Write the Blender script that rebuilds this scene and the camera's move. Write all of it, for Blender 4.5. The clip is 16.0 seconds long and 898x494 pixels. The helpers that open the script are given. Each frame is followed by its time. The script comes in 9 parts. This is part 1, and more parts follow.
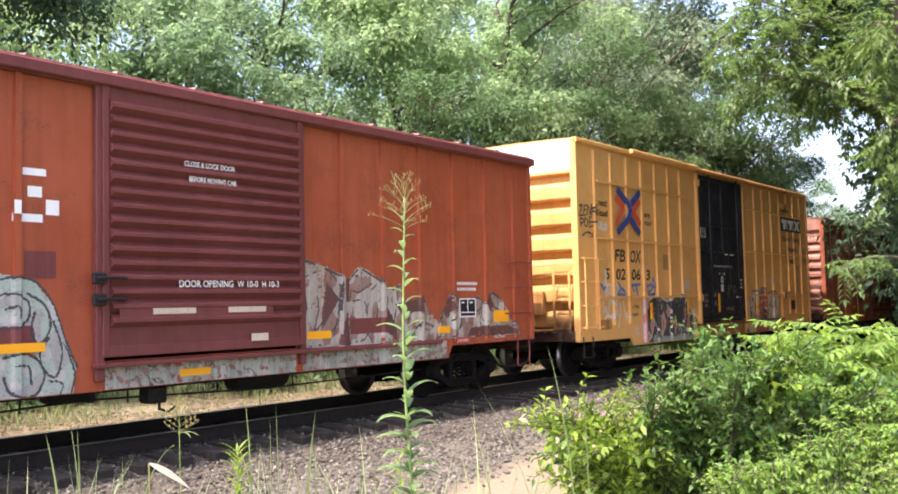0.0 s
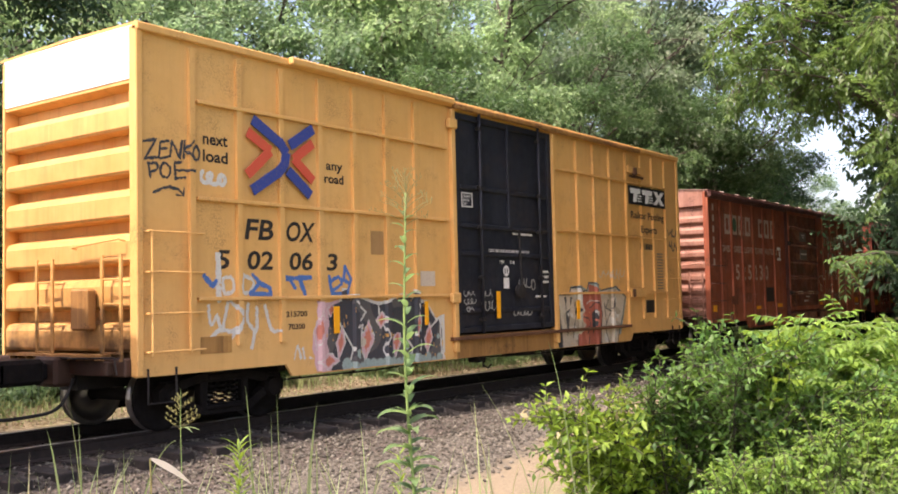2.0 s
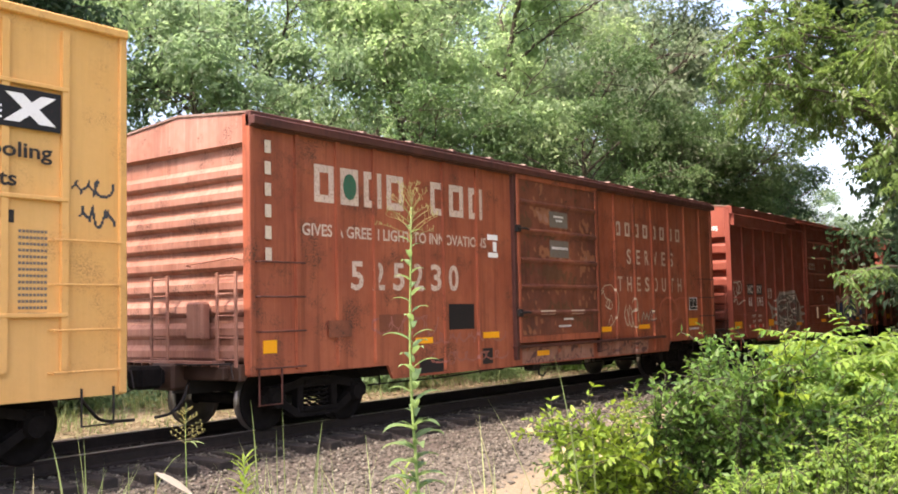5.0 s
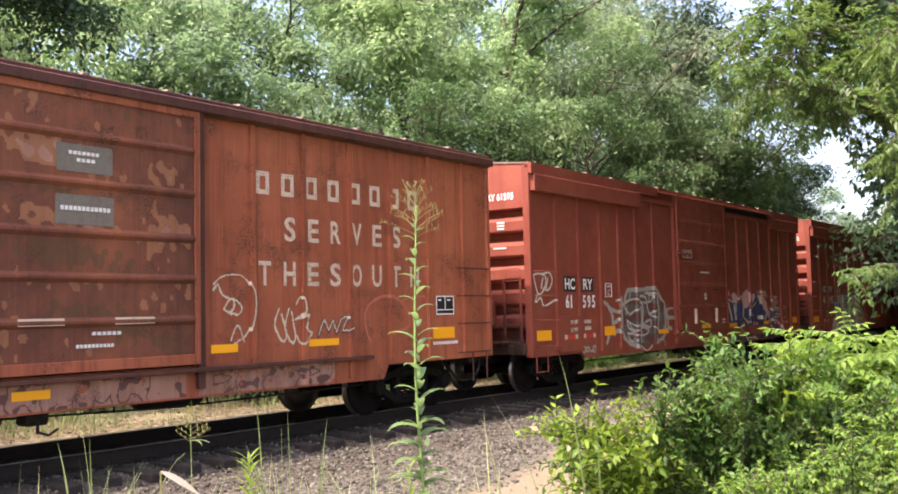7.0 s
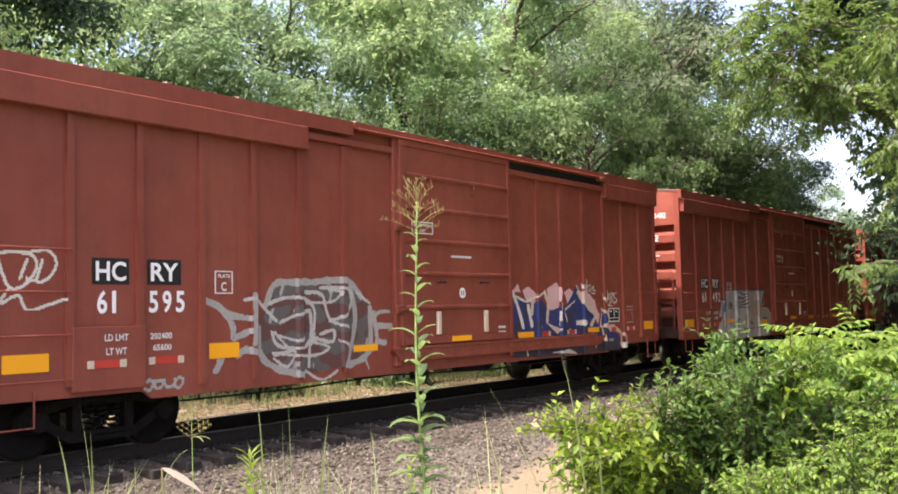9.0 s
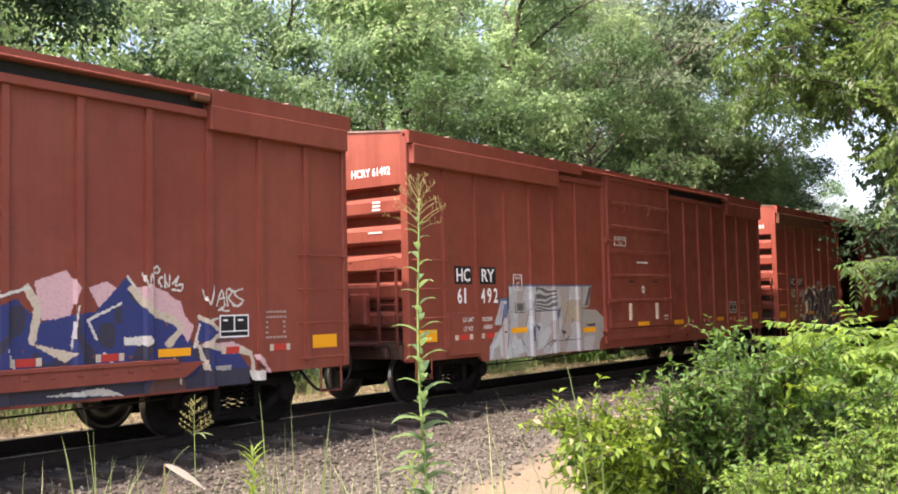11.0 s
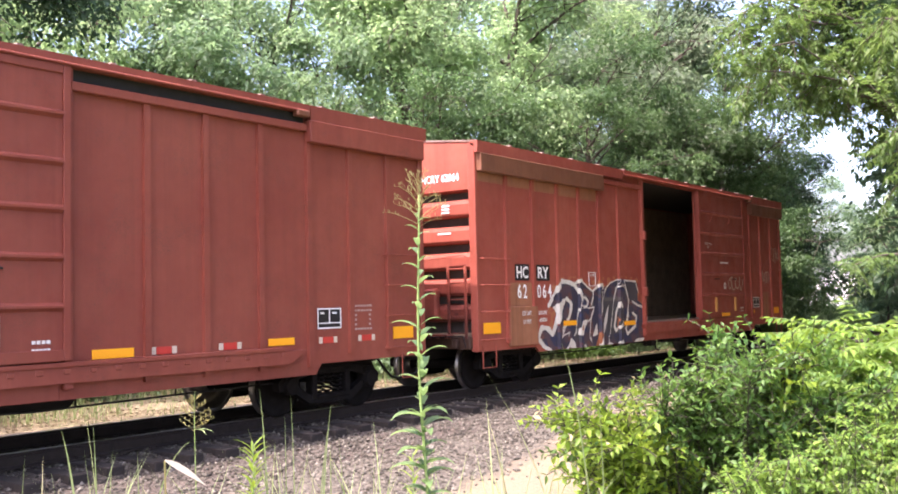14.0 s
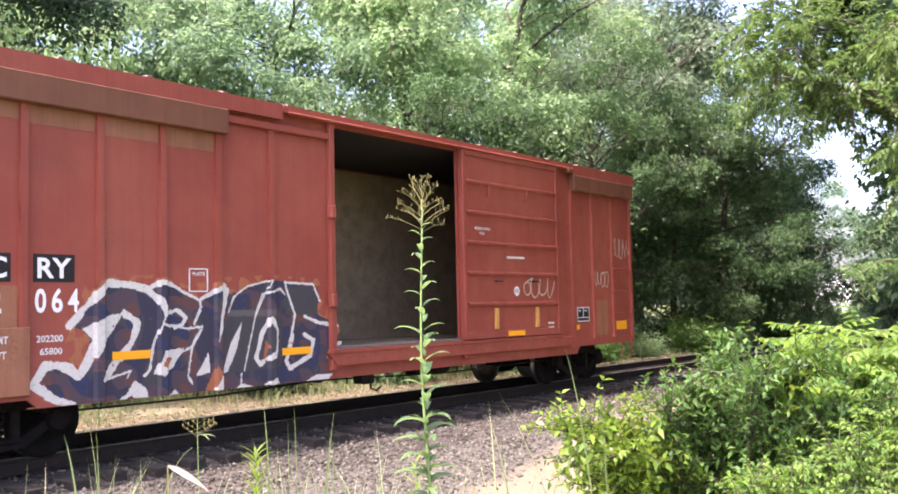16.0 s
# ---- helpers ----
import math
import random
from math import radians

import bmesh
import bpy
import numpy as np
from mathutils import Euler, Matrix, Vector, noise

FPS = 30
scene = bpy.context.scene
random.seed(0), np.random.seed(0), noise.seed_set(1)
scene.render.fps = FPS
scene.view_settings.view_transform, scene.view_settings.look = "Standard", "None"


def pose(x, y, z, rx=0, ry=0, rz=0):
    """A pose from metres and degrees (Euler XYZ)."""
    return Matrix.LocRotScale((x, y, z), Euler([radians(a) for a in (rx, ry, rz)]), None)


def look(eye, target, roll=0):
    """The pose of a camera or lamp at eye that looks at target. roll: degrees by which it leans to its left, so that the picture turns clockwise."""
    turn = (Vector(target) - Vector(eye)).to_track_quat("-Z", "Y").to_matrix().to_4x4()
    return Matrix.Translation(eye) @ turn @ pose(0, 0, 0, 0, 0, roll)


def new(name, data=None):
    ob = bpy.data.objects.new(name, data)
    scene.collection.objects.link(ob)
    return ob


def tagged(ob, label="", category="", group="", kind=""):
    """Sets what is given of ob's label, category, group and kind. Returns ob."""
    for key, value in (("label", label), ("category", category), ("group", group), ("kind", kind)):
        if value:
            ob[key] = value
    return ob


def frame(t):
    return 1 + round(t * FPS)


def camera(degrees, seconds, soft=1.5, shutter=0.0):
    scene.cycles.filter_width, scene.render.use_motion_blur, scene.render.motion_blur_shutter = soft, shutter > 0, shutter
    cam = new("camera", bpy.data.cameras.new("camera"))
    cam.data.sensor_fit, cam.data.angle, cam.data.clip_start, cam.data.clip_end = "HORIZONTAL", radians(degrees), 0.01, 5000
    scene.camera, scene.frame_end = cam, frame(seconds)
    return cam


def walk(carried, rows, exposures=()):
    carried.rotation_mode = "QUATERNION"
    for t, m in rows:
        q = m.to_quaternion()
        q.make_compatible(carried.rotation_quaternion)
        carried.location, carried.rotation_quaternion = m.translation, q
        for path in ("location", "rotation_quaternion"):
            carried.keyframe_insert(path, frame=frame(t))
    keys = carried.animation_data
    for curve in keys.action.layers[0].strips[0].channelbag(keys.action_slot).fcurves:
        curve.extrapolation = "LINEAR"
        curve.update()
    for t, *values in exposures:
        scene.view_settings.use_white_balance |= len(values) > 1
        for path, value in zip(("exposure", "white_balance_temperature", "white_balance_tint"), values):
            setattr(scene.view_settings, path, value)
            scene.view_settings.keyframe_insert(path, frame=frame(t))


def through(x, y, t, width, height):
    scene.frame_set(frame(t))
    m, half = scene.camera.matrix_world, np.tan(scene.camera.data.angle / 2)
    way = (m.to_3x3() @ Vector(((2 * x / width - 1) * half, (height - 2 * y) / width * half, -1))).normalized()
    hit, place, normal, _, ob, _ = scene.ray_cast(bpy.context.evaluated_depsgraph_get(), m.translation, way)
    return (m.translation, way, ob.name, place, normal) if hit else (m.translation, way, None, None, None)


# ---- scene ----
# ---- camera ----
SECONDS = (0, .5, 1, 1.5, 2, 2.5, 3, 3.5, 4, 6.5, 7, 7.5, 8, 8.5, 9, 11.5, 12, 12.5, 13, 13.5, 14, 14.5, 15, 15.5, 16)
PAN = (36.27, 36.26, 36.252, 36.3, 36.296, 36.322, 36.344, 36.286, 36.28, 36.565, 36.607, 36.658, 36.588, 36.643, 36.618,
       36.716, 36.712, 36.743, 36.767, 36.718, 36.658, 36.74, 36.681, 36.733, 36.791)
TILT = (3.37, 3.125, 2.869, 2.887, 3.103, 3.37, 3.449, 3.569, 3.799, 3.931, 3.849, 3.792, 3.621, 3.62, 3.657,
        3.372, 3.249, 3.131, 3.173, 3.248, 3.233, 3.25, 3.425, 3.536, 3.555)
TRAVEL = (0, 2.742, 5.495, 8.209, 10.996, 13.789, 16.554, 19.298, 22.041, 35.626, 38.318, 40.999, 43.697, 46.39, 49.133,
          62.695, 65.377, 68.072, 70.751, 73.4, 76.089, 78.712, 81.325, 83.954, 86.585)
EYE_Z = 1.6
ROLL = -1.30


def drift(t):
    """How far the hand-held camera has swayed to its left by t seconds."""
    return float(np.interp(t, (0, 2, 4, 6.5, 8, 12, 16), (0, .003, .012, .024, .028, .034, .04)))


def eye_at(t):
    d = drift(t)
    return Vector((-.592 * d, .806 * d, EYE_Z))


def camera_rows():
    rows = []
    for t, p, u in zip(SECONDS, PAN, TILT):
        a, b, e = radians(p), radians(u), eye_at(t)
        way = Vector((math.cos(a) * math.cos(b), math.sin(a) * math.cos(b), math.sin(b)))
        rows.append((t, look(e, e + way * 10, ROLL)))
    return rows


EXPOSURES = ((0, 2.02, 6450), (1, 1.84, 6600), (2.3, 1.62, 7000), (3, 1.84, 7100), (4, 1.92, 7100), (7, 1.87, 6800), (9, 1.82, 6900), (12, 1.88, 6900), (13.5, 2.2, 6450), (14.5, 2.28, 6350), (16, 2.24, 6300))
cam = camera(49.0, 16.0, 1.8)
walk(cam, camera_rows(), [(t, e, k, 24 if t < 13 else 30) for t, e, k in EXPOSURES])

# ---- daylight ----
SUN_TO = Vector((-.50, .05, .866)).normalized()
world = bpy.data.worlds.new("sky")
scene.world = world
world.use_nodes = True
wn = world.node_tree
sky = wn.nodes.new("ShaderNodeTexSky")
sky.sky_type, sky.sun_disc = "NISHITA", False
sky.sun_elevation = math.asin(SUN_TO.z)
sky.sun_rotation = math.atan2(SUN_TO.x, SUN_TO.y)
sky.air_density, sky.dust_density, sky.ozone_density = 1.0, 4.0, 1.0
bg = wn.nodes["Background"]
bg.inputs["Strength"].default_value = 0.15
wn.links.new(sky.outputs[0], bg.inputs["Color"])
sun = new("sun", bpy.data.lights.new("sun", "SUN"))
sun.data.energy, sun.data.angle, sun.data.color = 2.6, radians(0.6), (1, .94, .84)
sun.matrix_world = look(SUN_TO * 60, (0, 0, 0))

# ---- materials ----
MATS = {}


class Nodes:
    """A small helper to write node materials."""

    def __init__(self, name):
        self.m = bpy.data.materials.new(name)
        self.m.use_nodes = True
        self.t = self.m.node_tree
        self.b = self.t.nodes["Principled BSDF"]
        self.out = self.t.nodes["Material Output"]
        self.co = self.t.nodes.new("ShaderNodeTexCoord").outputs["Object"]

    def put(self, sock, v):
        if isinstance(v, bpy.types.NodeSocket):
            self.t.links.new(v, sock)
        elif isinstance(v, (tuple, list)):
            sock.default_value = (*v, 1) if len(v) == 3 and sock.type == "RGBA" else v
        else:
            sock.default_value = v

    def scaled(self, v, co=None):
        n = self.t.nodes.new("ShaderNodeMapping")
        self.put(n.inputs["Vector"], co or self.co)
        n.inputs["Scale"].default_value = v
        return n.outputs[0]

    def noise(self, scale, detail=4, rough=.6, co=None, stretch=None):
        n = self.t.nodes.new("ShaderNodeTexNoise")
        n.inputs["Scale"].default_value, n.inputs["Detail"].default_value = scale, detail
        n.inputs["Roughness"].default_value = rough
        self.put(n.inputs["Vector"], self.scaled(stretch, co) if stretch else (co or self.co))
        return n.outputs[0]

    def voronoi(self, scale, what="Color", co=None):
        n = self.t.nodes.new("ShaderNodeTexVoronoi")
        n.inputs["Scale"].default_value = scale
        self.put(n.inputs["Vector"], co or self.co)
        return n.outputs[what]

    def ramp(self, f, *stops):
        n = self.t.nodes.new("ShaderNodeValToRGB")
        e = n.color_ramp.elements
        while len(e) < len(stops):
            e.new(.5)
        for k, (p, c) in zip(e, stops):
            k.position, k.color = p, (c, c, c, 1) if isinstance(c, (int, float)) else (*c, 1)
        self.put(n.inputs[0], f)
        return n.outputs[0]

    def mix(self, f, a, b, blend="MIX"):
        n = self.t.nodes.new("ShaderNodeMix")
        n.data_type, n.blend_type = "RGBA", blend
        self.put(n.inputs[0], f), self.put(n.inputs[6], a), self.put(n.inputs[7], b)
        return n.outputs[2]

    def math(self, op, a, b=0.0):
        n = self.t.nodes.new("ShaderNodeMath")
        n.operation = op
        self.put(n.inputs[0], a), self.put(n.inputs[1], b)
        return n.outputs[0]

    def axis(self, k, co=None):
        n = self.t.nodes.new("ShaderNodeSeparateXYZ")
        self.put(n.inputs[0], co or self.co)
        return n.outputs[k]

    def rand(self, island=False):
        if island:
            return self.t.nodes.new("ShaderNodeNewGeometry").outputs["Random Per Island"]
        return self.t.nodes.new("ShaderNodeObjectInfo").outputs["Random"]

    def bump(self, h, strength=.3, dist=.01):
        n = self.t.nodes.new("ShaderNodeBump")
        n.inputs["Strength"].default_value, n.inputs["Distance"].default_value = strength, dist
        self.put(n.inputs["Height"], h)
        self.put(self.b.inputs["Normal"], n.outputs[0])

    def done(self, color, rough=.7, metal=0.0, spec=.5):
        self.put(self.b.inputs["Base Color"], color)
        self.put(self.b.inputs["Roughness"], rough)
        self.put(self.b.inputs["Metallic"], metal)
        self.put(self.b.inputs["Specular IOR Level"], spec)
        return self.m


def car_paint(name, base, faded, rust, rust_amount=.3, streak=.5, rough=.6, spec=.35):
    """Weathered freight-car paint: sun-faded clouds, rain streaks, rust specks and dust."""
    n = Nodes(name)
    cloud = n.noise(.55, 5, .62)
    c = n.mix(n.ramp(cloud, (.35, 0), (.68, 1)), base, faded)
    st = n.noise(1.0, 5, .65, stretch=(7, 7, .35))
    c = n.mix(n.math("MULTIPLY", n.ramp(st, (.47, 0), (.72, 1)), streak), c, tuple(v * .5 for v in base))
    st2 = n.noise(1.0, 3, .6, stretch=(22, 22, .6))
    c = n.mix(n.math("MULTIPLY", n.ramp(st2, (.55, 0), (.75, 1)), streak * .5), c, tuple(min(1, v * 1.45) for v in faded))
    big = n.noise(1.7, 6, .7)
    fine = n.noise(38, 4, .7)
    spot = n.math("MULTIPLY", n.ramp(big, (.52, 0), (.7, 1)), n.ramp(fine, (.45, 0), (.62, 1)))
    c = n.mix(n.math("MULTIPLY", spot, rust_amount * 2), c, rust)
    c = n.mix(n.math("MULTIPLY", n.ramp(n.noise(9, 6, .75), (.4, 0), (.8, 1)), .16), c, tuple(v * .62 for v in base))
    n.bump(n.noise(55, 4, .6), .15, .004)
    return n.done(c, n.ramp(n.noise(3, 4), (.3, rough - .12), (.7, rough + .18)), 0, spec)


def end_paint(name, base, faded, soot_shade):
    """Paint of a car's end: bleached clouds, streaks, and ragged black brake dust with the gap's shade painted in."""
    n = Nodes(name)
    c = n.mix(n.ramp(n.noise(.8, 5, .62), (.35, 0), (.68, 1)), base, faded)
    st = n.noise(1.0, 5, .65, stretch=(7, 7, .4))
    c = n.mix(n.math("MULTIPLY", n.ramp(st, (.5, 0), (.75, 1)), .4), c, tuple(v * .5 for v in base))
    # Wheel dirt plus the shade between cars, painted darker towards the bottom.
    low_dark = n.math("ADD", n.math("MULTIPLY", n.noise(1.3, 6, .7), 1.5), n.math("MULTIPLY", n.axis(2), -.42))
    c = n.mix(n.math("MULTIPLY", n.ramp(low_dark, (.0, 0), (.42, 1)), .88), c, soot_shade)
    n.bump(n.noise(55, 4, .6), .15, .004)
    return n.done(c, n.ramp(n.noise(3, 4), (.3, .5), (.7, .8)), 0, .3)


def plain(name, color, rough=.6, metal=0.0, vary=.25, scale=12, spec=.5):
    n = Nodes(name)
    f = n.noise(scale, 5, .65)
    c = n.mix(n.ramp(f, (.3, 0), (.75, 1)), tuple(v * (1 - vary) for v in color), tuple(min(1, v * (1 + vary)) for v in color))
    g = n.noise(scale * 7, 3)
    c = n.mix(n.math("MULTIPLY", n.ramp(g, (.5, 0), (.75, 1)), vary), c, tuple(v * .55 for v in color))
    n.bump(g, .15, .004)
    return n.done(c, rough, metal, spec)


def sticker(name, color, wear=.35, under=(.16, .05, .035)):
    """Paint or tape on a car's side, worn through in specks."""
    n = Nodes(name)
    f = n.math("MULTIPLY", n.ramp(n.noise(26, 6, .75), (.52, 0), (.66, 1)), wear)
    s = n.noise(1, 5, .7, stretch=(16, 16, 1.6))
    c = n.mix(n.math("MULTIPLY", n.ramp(s, (.5, 0), (.75, 1)), wear * .9), color, tuple(v * .6 for v in color))
    return n.done(n.mix(f, c, under), .55, 0, .35)


def leaf_material(name, dark, light, back, gloss=.45, yellow=None, through=.46):
    n = Nodes(name)
    r = n.rand(True)
    c = n.mix(r, dark, light)
    c = n.mix(n.ramp(n.noise(.8, 4, .6), (.36, 0), (.62, 1)), c, n.mix(r, tuple(v * .55 for v in dark), tuple(v * .72 for v in light)))
    c = n.mix(n.ramp(n.noise(.23, 2), (.45, 0), (.7, .6)), c, n.mix(r, light, (light[0] * 1.45, light[1] * 1.2, light[2] * 1.15)))
    if yellow:
        c = n.mix(n.ramp(r, (.9, 0), (.93, 1)), c, yellow)
    n.done(c, gloss, 0, .35)
    tr = n.t.nodes.new("ShaderNodeBsdfTranslucent")
    n.put(tr.inputs["Color"], n.mix(.5, c, back))
    sh = n.t.nodes.new("ShaderNodeMixShader")
    sh.inputs[0].default_value = through
    n.t.links.new(n.b.outputs[0], sh.inputs[1])
    n.t.links.new(tr.outputs[0], sh.inputs[2])
    n.t.links.new(sh.outputs[0], n.out.inputs["Surface"])
    return n.m


RUST = (.085, .035, .02)
M = MATS
M["red_a"] = car_paint("oxide_red_paint", (.325, .068, .025), (.395, .098, .042), RUST, .55, .4)
M["maroon_a"] = car_paint("maroon_door_paint", (.150, .040, .036), (.195, .055, .049), RUST, .3, .3)
M["yellow"] = car_paint("yellow_paint", (.69, .375, .113), (.74, .43, .15), (.2, .09, .03), .35, .16)
M["yellow_grime"] = car_paint("grimy_yellow_paint", (.30, .145, .045), (.46, .24, .07), (.07, .032, .016), 1.1, .8)
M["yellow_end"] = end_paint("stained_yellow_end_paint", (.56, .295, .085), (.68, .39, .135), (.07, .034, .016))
M["hc_end"] = end_paint("stained_shaded_red_end_paint", (.215, .048, .030), (.30, .085, .052), (.035, .015, .011))
M["hc_end_bright"] = end_paint("stained_shaded_faded_red_end_paint", (.265, .056, .036), (.34, .09, .056), (.045, .018, .013))
M["rusted"] = car_paint("flaking_rust", (.095, .042, .022), (.17, .075, .035), (.04, .02, .012), .6, .5)
M["flake"] = car_paint("flaking_pale_paint", (.36, .315, .265), (.52, .485, .42), (.26, .11, .045), 1.0, .7)
M["flake_pink"] = car_paint("flaking_pinkish_paint", (.235, .145, .115), (.36, .27, .225), (.17, .07, .035), 1.0, .7)
M["flake_green"] = car_paint("flaking_green_grey_paint", (.26, .275, .22), (.42, .44, .37), (.20, .10, .05), .9, .8)
M["black_door"] = car_paint("black_door_paint", (.011, .0125, .019), (.022, .025, .035), (.06, .035, .02), .4, .6, .6, .35)
M["south"] = car_paint("boxcar_brown_paint", (.272, .071, .035), (.388, .117, .056), RUST, 1.1, .7)
M["south_door"] = car_paint("rusted_door_paint", (.10, .034, .023), (.28, .092, .045), (.05, .025, .018), .8, .4)
M["hc"] = car_paint("mineral_red_paint", (.205, .045, .028), (.262, .069, .042), (.12, .044, .028), .4, .2)
M["hc_bright"] = car_paint("mineral_red_paint_faded", (.265, .056, .036), (.335, .088, .055), (.17, .060, .038), .4, .24)
M["tan_fade"] = car_paint("bleached_primer", (.26, .105, .052), (.33, .14, .075), RUST, .3, .5)
M["tan_dark"] = car_paint("browned_primer", (.15, .058, .030), (.20, .08, .042), RUST, .4, .3)
M["tan_board"] = car_paint("tan_board_paint", (.36, .20, .075), (.42, .25, .10), RUST, .3, .3)
M["south_dark"] = car_paint("sooty_brown_paint", (.060, .022, .017), (.115, .040, .028), (.03, .016, .012), .8, .5)
M["south_end"] = car_paint("bleached_brown_end_paint", (.27, .115, .075), (.42, .24, .185), (.07, .035, .022), .9, .5)
M["roof"] = car_paint("galvanised_roof_rust", (.2, .13, .1), (.3, .22, .18), RUST, .6, .4)
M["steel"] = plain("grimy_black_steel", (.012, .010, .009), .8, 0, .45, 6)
M["end_gear"] = car_paint("rusty_end_gear", (.040, .022, .015), (.085, .040, .022), (.02, .012, .009), .6, .5)
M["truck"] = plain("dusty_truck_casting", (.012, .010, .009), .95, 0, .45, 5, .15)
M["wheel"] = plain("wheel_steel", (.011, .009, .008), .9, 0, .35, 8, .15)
M["tread"] = plain("polished_tread", (.3, .28, .26), .35, .9, .15, 8)
M["railtop"] = plain("polished_rail_head", (.34, .3, .27), .35, .8, .2, 6)
M["railweb"] = plain("rusty_rail_web", (.022, .014, .010), .9, 0, .4, 9)
M["white"] = sticker("stencil_white", (.72, .7, .66), .45)
M["white_faded"] = sticker("faded_stencil_white", (.42, .30, .26), .9, (.20, .05, .034))
M["white_worn"] = sticker("flaking_cream_white", (.60, .47, .37), 1.0, (.19, .055, .036))
M["white_clean"] = sticker("sharp_white", (.82, .82, .8), .1)
M["black"] = sticker("stencil_black", (.02, .018, .018), .25, (.3, .17, .05))
M["plate"] = sticker("matt_black_plate", (.012, .012, .013), .12)
M["orange"] = sticker("orange_reflector", (.92, .40, .01), .04)
M["redtape"] = sticker("red_tape", (.5, .045, .03), .15)
M["cream"] = sticker("cream_tape", (.6, .5, .38), .4)
M["logo_blue"] = sticker("logo_blue", (.035, .06, .25), .2, (.5, .28, .07))
M["logo_red"] = sticker("logo_red", (.62, .09, .05), .2, (.5, .28, .07))
M["mustard"] = sticker("mustard_strip", (.52, .27, .07), .4)
M["grey_patch"] = sticker("grey_patch", (.17, .15, .125), .6)
M["wood"] = plain("weathered_plywood", (.27, .205, .13), .85, 0, .3, 4)
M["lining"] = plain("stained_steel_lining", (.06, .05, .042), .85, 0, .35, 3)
for key, c, w in (("g_white", (.62, .60, .53), .35), ("g_navy", (.035, .036, .06), .3),
                  ("g_grey", (.35, .345, .315), .5), ("g_dark", (.045, .05, .055), .4), 
                  ("g_red", (.42, .12, .075), .4), ("g_cream", (.56, .48, .36), .4), 
                  ("g_green", (.36, .43, .36), .5), ("g_purple", (.075, .052, .066), .4), ("g_silver", (.46, .455, .42), .45),
                  ("g_brown", (.115, .052, .046), .3), ("g_azure", (.07, .17, .42), .35), ("g_coral", (.58, .20, .13), .3), ("g_rose", (.62, .40, .40), .3), ("g_mint", (.30, .38, .34), .4), ("g_coal", (.05, .052, .06), .35), ("g_ash", (.105, .10, .095), .4), ("g_royal", (.024, .04, .15), .35), ("g_ink", (.026, .036, .082), .35), ("g_pale", (.43, .445, .46), .4), ("g_dove", (.37, .335, .315), .45), ("g_slate", (.075, .105, .19), .4), ("g_soot", (.10, .095, .09), .3), ("g_chalk", (.50, .545, .56), .35), ("g_haze", (.36, .125, .055), .5), ("g_beige", (.40, .345, .25), .5), ("g_emerald", (.03, .12, .07), .4), ("g_faint", (.31, .115, .085), .7)):
    M[key] = sticker("spray_" + key[2:], c, w)

